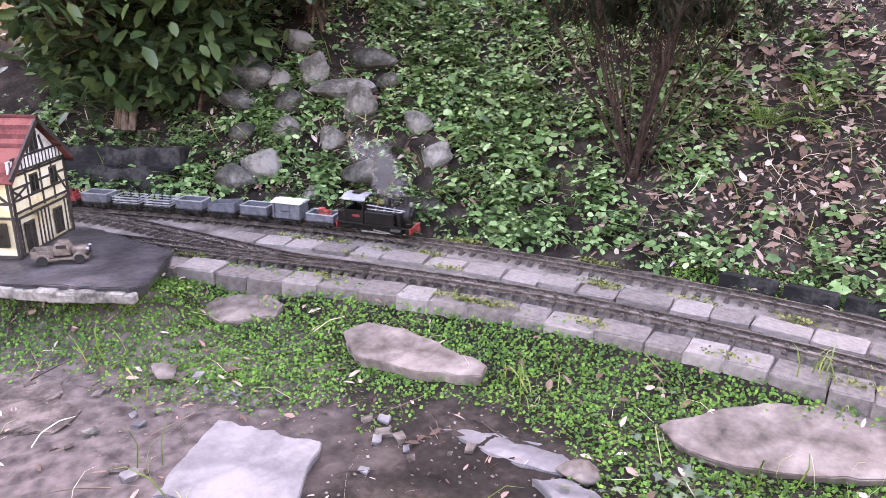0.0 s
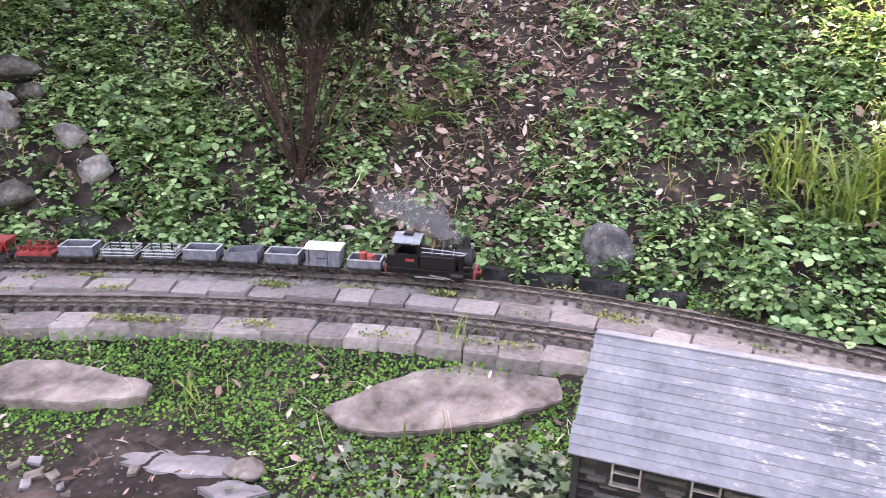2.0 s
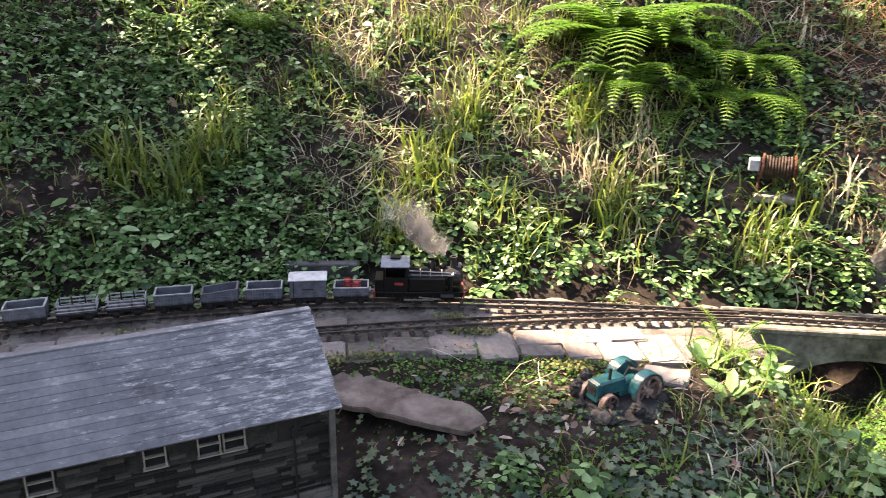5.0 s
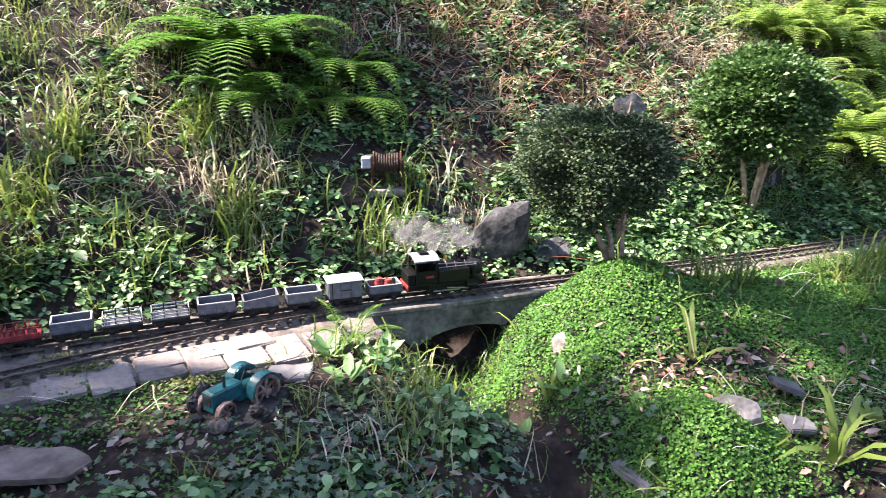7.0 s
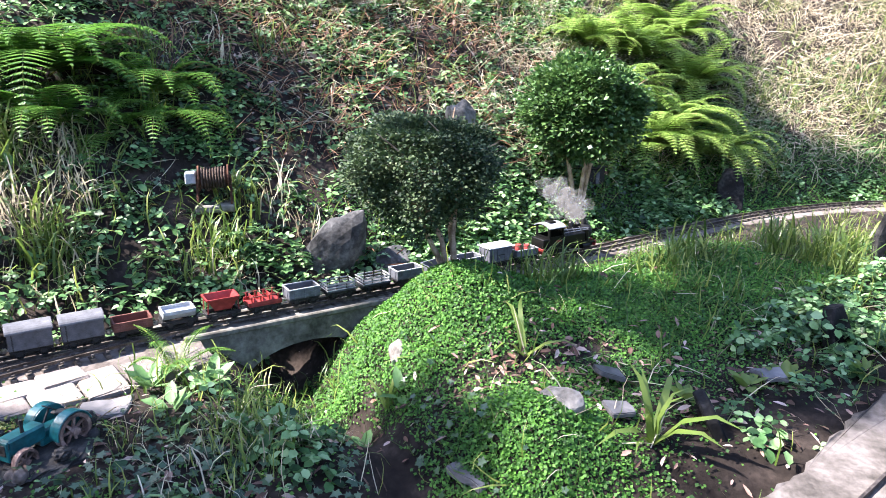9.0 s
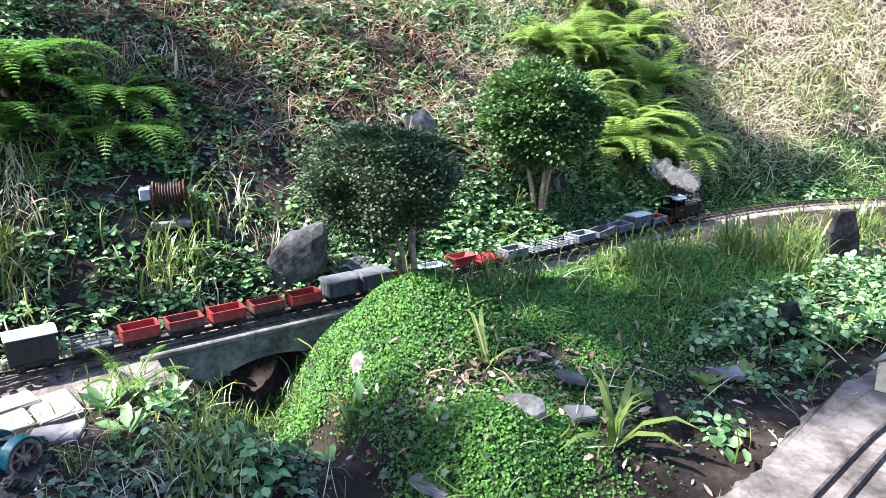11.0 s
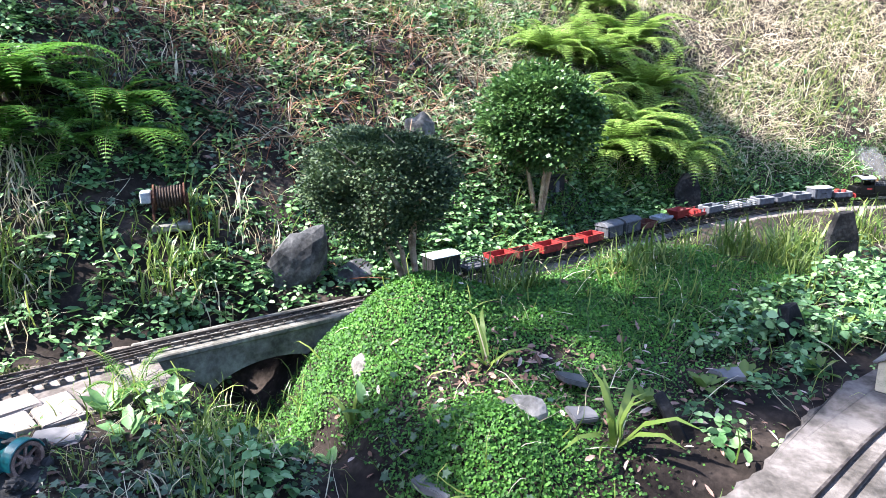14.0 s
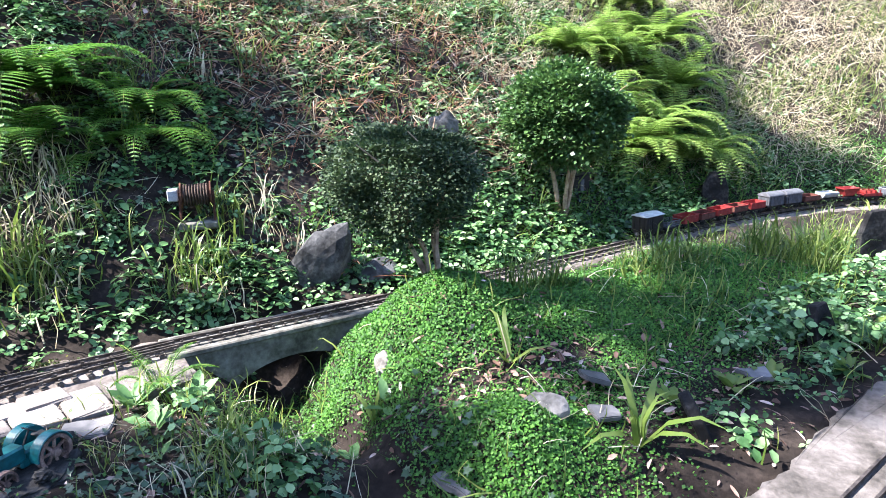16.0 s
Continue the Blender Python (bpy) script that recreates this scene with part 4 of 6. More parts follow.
        for k in (-1, 1):
            part("pane", Shape().box(c, front + .004, zc + .002 + k * h / 4, w - .006, .002, h / 2 - .003), glass, fr)
    # roof planks, lapped
    n = 13
    run, rise = D + .006, zr - ze
    sl = math.hypot(run, rise)
    ra = math.degrees(math.atan2(rise, run))
    for k in range(n):
        u = (k + .5) / n
        y = u * run - .004
        z = ze + u * rise
        off = .02 * u
        part("roof_plank", Shape().box(W / 2 + rr.uniform(-.002, .002), y, z + .004, W - off * .9 + .004, sl / n + .007, .005, rx=ra - 3.5), roof_mat, o, bevel=.0008)
    for k in range(n):
        u = (k + .5) / n
        part("roof_plank", Shape().box(W / 2, 2 * run - u * run + .006, ze + u * rise + .002, W - .01, sl / n + .005, .005, rx=-ra + 3), roof_mat, o, bevel=.0008)
    part("ridge", Shape().box(W / 2, run + .002, zr + .005, W - .015, .02, .006), roof_mat, o, bevel=.001)
    for x in (.012, W - .012):
        g = [(0, ze - .48), (2 * run, ze - .48), (2 * run, ze - .006), (run, zr - .008), (0, ze - .006)]
        part("gable", Shape().prism(g, .012, Matrix.Translation((x, .012, 0)) @ pose(0, 0, 0, 0, 0, 90)), wall_stone, o)
    part("drain_pipe", Shape().rod((.655, front - .006, ze - .03), (.66, front - .006, -.25), .0025, n=6), MATTBLACK, o)
    return o


shed()
# dark lean-to beside the shed
ob = empty("lean_to", pose(-.30, 1.02, -.02, 0, 0, -4), "dark low lean-to overgrown with ivy", "model building")
part("wall", Shape().box(0, .07, -.07, .11, .16, .24), MATTBLACK, ob)
part("roof", Shape().box(0, .05, .045, .12, .18, .008, rx=12), MATTBLACK, ob, bevel=.002)
lean_to = ob


# ---- half-timbered house on its slab ----
def house():
    slab_mat = material("wet_slate", [(.012, .011, .012), (.04, .037, .04), (.085, .078, .08)], 9, .32, .6, 40)
    sl = shard("slate_platform", [(-3.3, .55), (-2.5, .62), (-2.185, .85), (-2.18, .90), (-2.38, 1.10), (-2.75, 1.06), (-3.2, .95)], .045, .035, slab_mat, "dark wet slate platform with a mortared edge", category="slab")
    edge = Shape()
    rr = random.Random(8)
    e0 = [(-3.2, .555), (-2.85, .585), (-2.52, .618), (-2.34, .735), (-2.19, .85)]
    for (ax, ay), (bx, by) in zip(e0, e0[1:]):
        n = 7
        for i in range(n):
            u = (i + .5) / n
            edge.box(ax + (bx - ax) * u + .004, ay + (by - ay) * u - .002, .034 + rr.uniform(-.003, .003), math.hypot(bx - ax, by - ay) / n + .03, .026 + rr.uniform(0, .005), .032 + rr.uniform(-.004, .004),
                     rx=rr.uniform(-10, 10), rz=math.degrees(math.atan2(by - ay, bx - ax)) + rr.uniform(-3, 3))
    part("mortar_edge", edge, LIMESTONE, None, bevel=.004).parent = sl
    sl.children[0].matrix_parent_inverse = sl.matrix_world.inverted()
    sup = new("support_block", Shape().box(-2.80, .86, -.07, .6, .26, .19).mesh("support_block", DARKROCK_SHADED, .01))
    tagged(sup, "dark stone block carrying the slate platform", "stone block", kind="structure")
    white = paint("white_plaster", (.62, .60, .55), .8, wear=.1)
    cream = material("cream_plaster", [(.46, .37, .20), (.62, .54, .36), (.70, .65, .50)], 12, .85, .3)
    timber = paint("dark_timber", (.022, .017, .014), .7)
    tile = material("red_tiles", [(.06, .013, .011), (.125, .028, .024), (.19, .06, .05)], 25, .75, .5, random_tint=.5)
    glass = material("house_glass", [(.012, .011, .01), (.03, .026, .022)], 8, .2, 0)
    c0, c1 = Vector((-2.645, .755, 0)), Vector((-2.83, 1.0, 0))
    w = (c1 - c0).length
    rz = math.degrees(math.atan2(c1.y - c0.y, c1.x - c0.x))
    h = empty("half_timbered_house", pose(c0.x, c0.y, .062, 0, 0, rz), "half-timbered model house with cream walls and red tiled roof", "model house")
    # local: x along the gable front, y into the house, z up
    D, e1, e2, er = .42, .132, .258, .392
    part("ground_floor", Shape().box(w / 2, D / 2, e1 / 2, w - .016, D - .016, e1), cream, h)
    part("upper_floor", Shape().box(w / 2, D / 2, (e1 + e2) / 2, w, D, e2 - e1), cream, h)
    part("gable", Shape().prism([(0, e2), (w, e2), (w / 2, er)], D, Matrix.Translation((0, D / 2, 0))), white, h, "white plastered gable")

    def beam(ax, az, bx, bz, y=-.003, th=.007):
        ln, an = math.hypot(bx - ax, bz - az), math.degrees(math.atan2(bz - az, bx - ax))
        part("beam", Shape().box((ax + bx) / 2, y + .002, (az + bz) / 2, ln, .003, th, ry=-an), timber, h)

    for z in (.006, e1 - .01, e1 + .008, e1 + .045, e2 - .045, e2 - .008):
        beam(0, z, w, z)
    for x in (.006, w - .006):
        beam(x, 0, x, e2, th=.013)
    for x in (.085, .16, .225):
        beam(x, e1, x, e2)
    beam(.01, e1 + .05, .08, e2 - .05)
    beam(.235, e1 + .1, w - .01, e1 + .01)
    beam(.01, e2 - .05, .05, e1 + .05)
    for x in (.02, .115, .135, .155, .175, .27):
        beam(x, .01, x, e1 - .012, th=.005)
    part("balustrade", Shape().box(w / 2, -.002, e2 + .022, w, .004, .036), white, h)
    for i in range(16):
        beam(.012 + (w - .024) * i / 15, e2 + .005, .012 + (w - .024) * i / 15, e2 + .038, y=-.006, th=.0045)
    beam(0, e2 + .002, w, e2 + .002, y=-.006)
    beam(.02, e2 + .042, w - .02, e2 + .042, y=-.006, th=.007)
    for a, b, c, d in ((.05, e2 + .045, .10, e2 + .09), (w - .05, e2 + .045, w - .09, e2 + .09), (.11, e2 + .045, .125, er - .045), (w - .11, e2 + .045, w - .125, er - .045), (.135, er - .05, .135, er - .02)):
        beam(a, b, c, d, y=-.004, th=.008)
    for x, z, ww, hh in ((.122, e1 + .078, .042, .058), (.23, e1 + .078, .04, .058), (w / 2 - .005, e2 + .078, .044, .064), (.065, .055, .05, .095), (.225, .06, .045, .085)):
        wd = part("window", Shape().box(x, -.001, z, ww, .005, hh), timber, h, "dark window with timber frame")
        part("pane", Shape().box(x - ww / 4, -.0035, z, ww / 2 - .008, .003, hh - .012), glass, wd)
        part("pane", Shape().box(x + ww / 4, -.0035, z, ww / 2 - .008, .003, hh - .012), glass, wd)
    # side wall facing the front of the garden
    def side_beam(ay, az, by, bz, th=.008):
        ln, an = math.hypot(by - ay, bz - az), math.degrees(math.atan2(bz - az, by - ay))
        part("beam", Shape().box(-.001, (ay + by) / 2, (az + bz) / 2, .003, ln, th, rx=an), timber, h)
    for z in (.006, e1 - .005, e1 + .04, e2 - .01):
        side_beam(0, z, D, z)
    for y in (.006, .10, .2, .3, D - .006):
        side_beam(y, 0, y, e2)
    side_beam(.01, e1 + .04, .095, e2 - .01)
    side_beam(.10, e1 + .04, .20, e2 - .01)
    for y in (.055, .15, .25):
        part("window", Shape().box(-.004, y, .075, .010, .055, .075), glass, h)
    # roof
    rl = math.hypot(w / 2, er - e2) + .035
    an = math.degrees(math.atan2(er - e2, w / 2))
    for sgn in (-1, 1):
        for k in range(14):
            u = (k + .5) / 14
            x = w / 2 + sgn * (1 - u) * (w / 2 + .018)
            z = e2 - .022 + u * (er - e2 + .032)
            part("tile_course", Shape().box(x, D / 2, z + .004, rl / 14 + .006, D + .05, .006, ry=sgn * (an + 4)), tile, h, bevel=.0012)
        part("barge_board", Shape().box(w / 2 + sgn * (w / 4 + .01), -.022, (e2 + er) / 2 + .002, rl, .006, .014, ry=sgn * an), timber, h)
    part("ridge", Shape().rod((w / 2, -.025, er + .014), (w / 2, D + .025, er + .014), .008, n=8), tile, h)
    return h


house()


def truck():
    rust = material("tarnished_metal", [(.06, .045, .035), (.14, .11, .09), (.22, .18, .15)], 40, .6, .4, metal=.3)
    t = empty("model_truck", pose(-2.525, .83, .064, 0, 0, 55), "tarnished brown vintage toy pickup truck", "toy truck")
    part("cab", Shape().prism([(-.025, .025), (.022, .025), (.022, .045), (.012, .062), (-.02, .062), (-.025, .045)], .048), rust, t, bevel=.003)
    part("bonnet", Shape().box(.045, 0, .035, .05, .034, .024), rust, t, bevel=.006)
    part("grille", Shape().box(.071, 0, .032, .004, .026, .022), MATTBLACK, t)
    sh = Shape().box(-.055, 0, .024, .062, .05, .004)
    for y in (-.024, .024):
        sh.box(-.055, y, .034, .062, .003, .02)
    sh.box(-.085, 0, .034, .003, .05, .02)
    part("truck_bed", sh, rust, t, bevel=.001)
    part("running_board", Shape().box(0, 0, .016, .14, .054, .006), rust, t, bevel=.001)
    for x in (.045, -.055):
        for y in (-.027, .027):
            part("wheel", Shape().rod((x, y - .005, .014), (x, y + .005, .014), .014, n=14), MATTBLACK, t)
            part("mudguard", Shape().prism([(x + .02 * math.cos(a), .014 + .02 * math.sin(a)) for a in np.linspace(0, math.pi, 9)] + [(x + .016 * math.cos(a), .014 + .016 * math.sin(a)) for a in np.linspace(math.pi, 0, 9)], .014, Matrix.Translation((0, y, 0))), rust, t)
    for y in (-.014, .014):
        part("headlight", Shape().rod((.066, y * 1.3, .042), (.074, y * 1.3, .042), .005, n=8), STEEL, t)
    part("window", Shape().box(-.001, 0, .053, .028, .0492, .011), MATTBLACK, t)
    return t


truck()


# ---- tractor ornament ----
def tractor():
    teal = material("teal_paint", [(.003, .035, .04), (.006, .085, .095), (.016, .14, .15)], 14, .35, .2)
    rim = material("faded_pink_rim", [(.05, .03, .025), (.17, .105, .085), (.33, .23, .19)], 30, .7, .4)
    base_mat = material("black_resin", [(.003, .003, .003), (.010, .009, .009), (.04, .036, .03)], 25, .7, 1.0, 60)
    t = empty("tractor_ornament", pose(1.275, 1.0, -.035, 0, 0, 182) @ Matrix.Scale(.80, 4), "teal vintage tractor ornament on a dark resin base", "garden ornament")
    bm = bmesh.new()
    bmesh.ops.create_icosphere(bm, subdivisions=4, radius=1)
    for v in bm.verts:
        n = v.co.copy()
        k = 1 + .18 * noise.noise(n * 2.2) + .12 * noise.noise(n * 6)
        v.co = Vector((n.x * .165 * k, n.y * .14 * k, n.z * .03 * k + .012))
    me = bpy.data.meshes.new("base")
    bm.to_mesh(me)
    bm.free()
    me.materials.append(base_mat)
    part("base", me, None, t, "rough black resin base")
    # x forward
    part("bonnet", Shape().box(.055, 0, .088, .115, .052, .05), teal, t, bevel=.006)
    part("radiator", Shape().box(.114, 0, .08, .008, .05, .062), teal, t, bevel=.003)
    part("grille", Shape().box(.1185, 0, .085, .003, .034, .034), base_mat, t, bevel=.001)
    part("gearbox", Shape().box(-.03, 0, .065, .09, .042, .05), teal, t, bevel=.006)
    part("seat", Shape().box(-.075, 0, .105, .04, .045, .008, ry=-10), base_mat, t, bevel=.003)
    part("steering_wheel", Shape().rod((-.015, 0, .10), (-.038, 0, .135), .003).lathe([(.02, 0), (.022, .002), (.02, .004), (.017, .002)], 14, pose(-.038, 0, .135, 0, -40, 0)), base_mat, t)
    part("exhaust", Shape().rod((.06, .012, .11), (.06, .012, .15), .005, n=8), base_mat, t)
    for y in (-1, 1):
        arc = [(math.cos(a) * .062 - .06, .066 + math.sin(a) * .062) for a in np.linspace(-.1, math.pi * .92, 14)]
        inn = [(math.cos(a) * .057 - .06, .066 + math.sin(a) * .057) for a in np.linspace(math.pi * .92, -.1, 14)]
        part("mudguard", Shape().prism(arc + inn, .036, Matrix.Translation((0, y * .055, 0))), teal, t, bevel=.002)
        part("mudguard_cheek", Shape().prism([(math.cos(a) * .06 - .06, .066 + math.sin(a) * .06) for a in np.linspace(0, math.pi, 12)], .004, Matrix.Translation((0, y * .036, 0))), teal, t)
        for x, z, rr, wd in ((-.06, .066, .054, .026), (.088, .047, .036, .018)):
            m = pose(x, y * (.058 if rr > .05 else .047), z, 90)
            wl = part("wheel", Shape().lathe([(rr * .8, -wd / 2), (rr, -wd / 2), (rr, wd / 2), (rr * .8, wd / 2), (rr * .8, -wd / 2)], 24, m, False), rim, t, "faded pinkish spoked wheel")
            sh = Shape()
            for i in range(7):
                a = i * math.tau / 7
                sh.box(x + math.cos(a) * rr * .45, y * (.058 if rr > .05 else .047), z + math.sin(a) * rr * .45, rr * .85, .006, rr * .14, ry=-math.degrees(a))
            part("spokes", sh, rim, wl)
            part("hub", Shape().lathe([(rr * .22, -wd * .7), (rr * .22, wd * .7)], 12, m), rim, wl)
    rr = random.Random(5)
    for i, (x, y, sz) in enumerate(((.13, .075, .022), (.145, -.02, .02), (.135, .05, .018), (-.13, -.05, .022), (-.11, .08, .02), (.10, -.09, .02), (0, .105, .016))):
        bm = bmesh.new()
        bmesh.ops.create_icosphere(bm, subdivisions=2, radius=sz)
        for v in bm.verts:
            v.co *= 1 + .25 * noise.noise(v.co * 60 + Vector((i, 0, 0)))
        me = bpy.data.meshes.new("pebble")
        bm.to_mesh(me)
        bm.free()
        me.materials.append(FLAG if i in (0, 2, 6) else base_mat)
        ob = part("pebble", me, None, t, "painted pebble of the base")
        ob.matrix_basis = pose(x, y, .03)
    for x, y, hh in ((-.135, .03, .05), (.02, .105, .03), (.07, -.085, .065), (.115, -.07, .05)):
        bm = bmesh.new()
        bmesh.ops.create_icosphere(bm, subdivisions=3, radius=1)
        for v in bm.verts:
            k = 1 + .35 * noise.noise(v.co * 3 + Vector((x * 90, 0, 0)))
            v.co = Vector((v.co.x * .024 * k, v.co.y * .024 * k, v.co.z * hh * .6 * k))
        me = bpy.data.meshes.new("bush_lump")
        bm.to_mesh(me)
        bm.free()
        me.materials.append(base_mat)
        ob = part("resin_bush", me, None, t)
        ob.matrix_basis = pose(x, y, .03 + hh * .5)
    return t


tractor()


def winch():
    rust = material("rusty_iron", [(.025, .012, .008), (.065, .028, .018), (.14, .07, .04)], 35, .85, .6)
    rope = material("rusty_cable", [(.02, .014, .011), (.055, .037, .028), (.11, .078, .06)], 60, .8, .6)
    w = empty("cable_winch", pose(2.475, 1.53, .275, 0, 0, -50), "rusty model winch wound with brown cable", "model winch")
    part("drum", Shape().rod((-.055, 0, .105), (.055, 0, .105), .034, n=20), rust, w)
    for i in range(9):
        x = -.042 + i * .0105
        part("cable_turn", Shape().lathe([(.034, -.005), (.042, -.003), (.044, 0), (.042, .003), (.034, .005)], 20, pose(x, 0, .105, 0, 90, 0)), rope, w)
    for x in (-.055, .055):
        part("flange", Shape().lathe([(.05, -.003), (.05, .003)], 22, pose(x, 0, .105, 0, 90, 0)), rust, w)
        part("side_frame", Shape().prism([(-.05, -.02), (-.03, -.02), (0, .085), (.03, -.02), (.05, -.02), (.014, .115), (-.014, .115)], .008, pose(x * 1.14, 0, 0, 0, 0, 90)), rust, w, bevel=.001)
    part("motor_box", Shape().box(-.085, 0, .11, .04, .06, .045), LIGHTGREY, w, "pale metal box", bevel=.004)
    part("base", Shape().box(0, 0, -.01, .15, .11, .03), CONCRETE, w, bevel=.006)
    return w


winch()


def mine_cart():
    c = empty("mine_cart", pose(3.40, 1.40, .59, 0, 0, -35), "small dark model cart high on the bank", "model cart")
    part("body", Shape().box(0, 0, .045, .11, .07, .035, taper=1.15), MATTBLACK, c, bevel=.003)
    part("frame", Shape().box(0, 0, .022, .13, .05, .01), BROWNRED, c)
    for x in (-.035, .035):
        for y in (-.03, .03):
            part("wheel", Shape().rod((x, y - .003, .014), (x, y + .003, .014), .014, n=12), MATTBLACK, c)
    return c


mine_cart()
bx = empty("dark_model_hut", pose(4.05, .42, .18, 0, 0, -25), "small dark model hut behind the bush", "model building")
part("wall", Shape().box(0, 0, .035, .13, .09, .09), MATTBLACK, bx, bevel=.002)
part("roof", Shape().prism([(-.075, .08), (.075, .08), (.075, .086), (-.075, .086)], .11), DARKROCK_SHADED, bx)
part("door", Shape().box(.0, -.047, .03, .03, .004, .06), GREY, bx)


def cream_hut():
    w = paint("cream_wood", (.55, .47, .33), .7, wear=.1)
    h = empty("cream_hut", pose(2.34, -.93, .04, 0, 0, 62), "small cream wooden model hut beside the lower rails", "model building")
    part("wall", Shape().prism([(-.05, 0), (.05, 0), (.05, .075), (0, .11), (-.05, .075)], .12), w, h, bevel=.001)
    for sgn in (-1, 1):
        part("roof_panel", Shape().box(sgn * .029, 0, .098, .075, .14, .006, ry=sgn * 35), SLATE, h, bevel=.001)
    part("door", Shape().box(0, -.0615, .03, .03, .003, .055), MATTBLACK, h)
    return h


cream_hut()

# ---- plants ----
LEAF = material("bramble_leaf", [(.014, .042, .013), (.065, .155, .047), (.15, .28, .10), (.32, .47, .23)], 14, .45, .2, random_tint=.75, island=True, translucent=.3, stops=(.15, .9))
LEAF.node_tree.nodes["Principled BSDF"].inputs["Specular IOR Level"].default_value = .3
IVY = material("ivy_leaf", [(.018, .045, .02), (.04, .085, .038), (.09, .14, .07)], 14, .35, .2, random_tint=.75, island=True, translucent=.15, stops=(.15, .9))
CREEPER = material("creeping_leaf", [(.014, .055, .007), (.055, .17, .018), (.14, .33, .042)], 9, .65, 0, random_tint=.6, island=True, translucent=.35, stops=(.15, .9))
GRASS = material("grass_blade", [(.055, .105, .016), (.13, .20, .035), (.29, .34, .08)], 6, .45, 0, random_tint=.8, island=True, translucent=.4, stops=(.15, .9))
STRAW = material("straw", [(.38, .31, .19), (.60, .52, .36), (.78, .71, .54)], 6, .7, 0, random_tint=.8, island=True, translucent=.38, stops=(.1, .9))
DEAD = material("dead_leaf", [(.06, .032, .022), (.16, .085, .055), (.30, .19, .15), (.50, .40, .35)], 18, .7, .2, random_tint=.85, island=True, translucent=.15, stops=(.1, .9))
TWIG = material("twig", [(.05, .035, .025), (.11, .08, .06), (.2, .15, .11)], 30, .85, .4, random_tint=.6, island=True)
RUSTSTEM = material("dead_bracken", [(.14, .06, .035), (.27, .13, .075), (.40, .24, .15)], 20, .8, 0, random_tint=.7, island=True, translucent=.2)
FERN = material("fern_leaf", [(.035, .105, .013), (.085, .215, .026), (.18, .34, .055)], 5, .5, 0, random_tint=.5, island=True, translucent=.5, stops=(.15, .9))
# yellower fern for the right bank, backlit sunshine put into its colour
SUNLITFERN = material("sunlit_pale_fern_leaf", [(.12, .21, .03), (.26, .40, .08), (.42, .55, .17)], 5, .5, 0, random_tint=.5, island=True, translucent=.5, stops=(.15, .9))
BOX = material("box_leaf", [(.010, .026, .010), (.028, .06, .02), (.085, .125, .045)], 10, .7, 0, random_tint=.7, island=True, translucent=.2, stops=(.15, .9))
BOX2 = material("bright_box_leaf", [(.025, .06, .014), (.055, .13, .03), (.13, .22, .06)], 10, .5, 0, random_tint=.7, island=True, translucent=.3, stops=(.15, .9))
LAUREL = material("laurel_leaf", [(.02, .045, .02), (.045, .09, .035), (.11, .17, .06)], 8, .3, .1, random_tint=.7, island=True, translucent=.25, stops=(.15, .9))
CONIFER = material("conifer_leaf", [(.007, .014, .008), (.02, .026, .015), (.055, .038, .028)], 12, .8, 0, random_tint=.8, island=True, translucent=.1, stops=(.15, .9))
BARK = material("bark", [(.05, .032, .024), (.12, .08, .06), (.2, .145, .11)], 30, .9, .9, 60)
REDBARK = material("reddish_bark", [(.012, .007, .006), (.032, .019, .015), (.07, .045, .036)], 30, .9, .9, 60)
PALEBARK = material("pale_bark", [(.16, .11, .07), (.30, .22, .15), (.42, .33, .24)], 30, .9, .6, 60)
RNG = np.random.RandomState(11)


def template(kind):
    """Vertices and triangles of one leaf lying along +x, 1 long."""
    if kind == "leaf":
        v = [(0, 0, 0), (.3, .24, .06), (.72, .20, .05), (1, 0, -.04), (.72, -.20, .05), (.3, -.24, .06), (.5, 0, -.01)]
        f = [(0, 6, 1), (1, 6, 2), (2, 6, 3), (3, 6, 4), (4, 6, 5), (5, 6, 0)]
    elif kind == "trefoil":
        v, f = [], []
        for k, a in enumerate((0, 1.9, -1.9)):
            c, s = math.cos(a), math.sin(a)
            b = len(v)
            for x, y, z in ((.06, 0, 0), (.36, .29, .09), (.74, .30, .07), (1, 0, -.06), (.74, -.30, .07), (.36, -.29, .09), (.55, 0, .0)):
                v.append((x * c - y * s, x * s + y * c, z))
            f += [(b + i, b + 6, b + (i + 1) % 6) for i in range(6)]
    elif kind == "ivy":
        v = [(0, 0, 0), (-.1, .38, .04), (.3, .28, .03), (.42, .55, .0), (.6, .2, .03), (1, 0, -.05), (.6, -.2, .03), (.42, -.55, 0), (.3, -.28, .03), (-.1, -.38, .04), (.35, 0, -.02)]
        f = [(i, 10, i + 1) for i in range(9)] + [(9, 10, 0)]
        f = [(a, b, c) for a, b, c in f]
    elif kind == "tiny":
        v = [(0, 0, 0), (.5, .42, .1), (1, 0, 0), (.5, -.42, .1)]
        f = [(0, 2, 1), (0, 3, 2)]
    elif kind == "blade":
        v = [(0, .022, 0), (0, -.022, 0), (.35, .02, .30), (.35, -.02, .30), (.72, .013, .38), (.72, -.013, .38), (1, 0, .22)]
        f = [(0, 1, 3), (0, 3, 2), (2, 3, 5), (2, 5, 4), (4, 5, 6)]
    elif kind == "stem":
        v = [(0, .012, 0), (0, -.012, 0), (.5, .010, .05), (.5, -.010, .05), (1, .004, -.02), (1, -.004, -.02), (0, 0, .02), (.5, 0, .068)]
        f = [(0, 1, 3), (0, 3, 2), (2, 3, 5), (2, 5, 4), (0, 2, 7), (0, 7, 6), (1, 6, 7), (1, 7, 3)]
    return np.array(v, float), np.array(f, int)


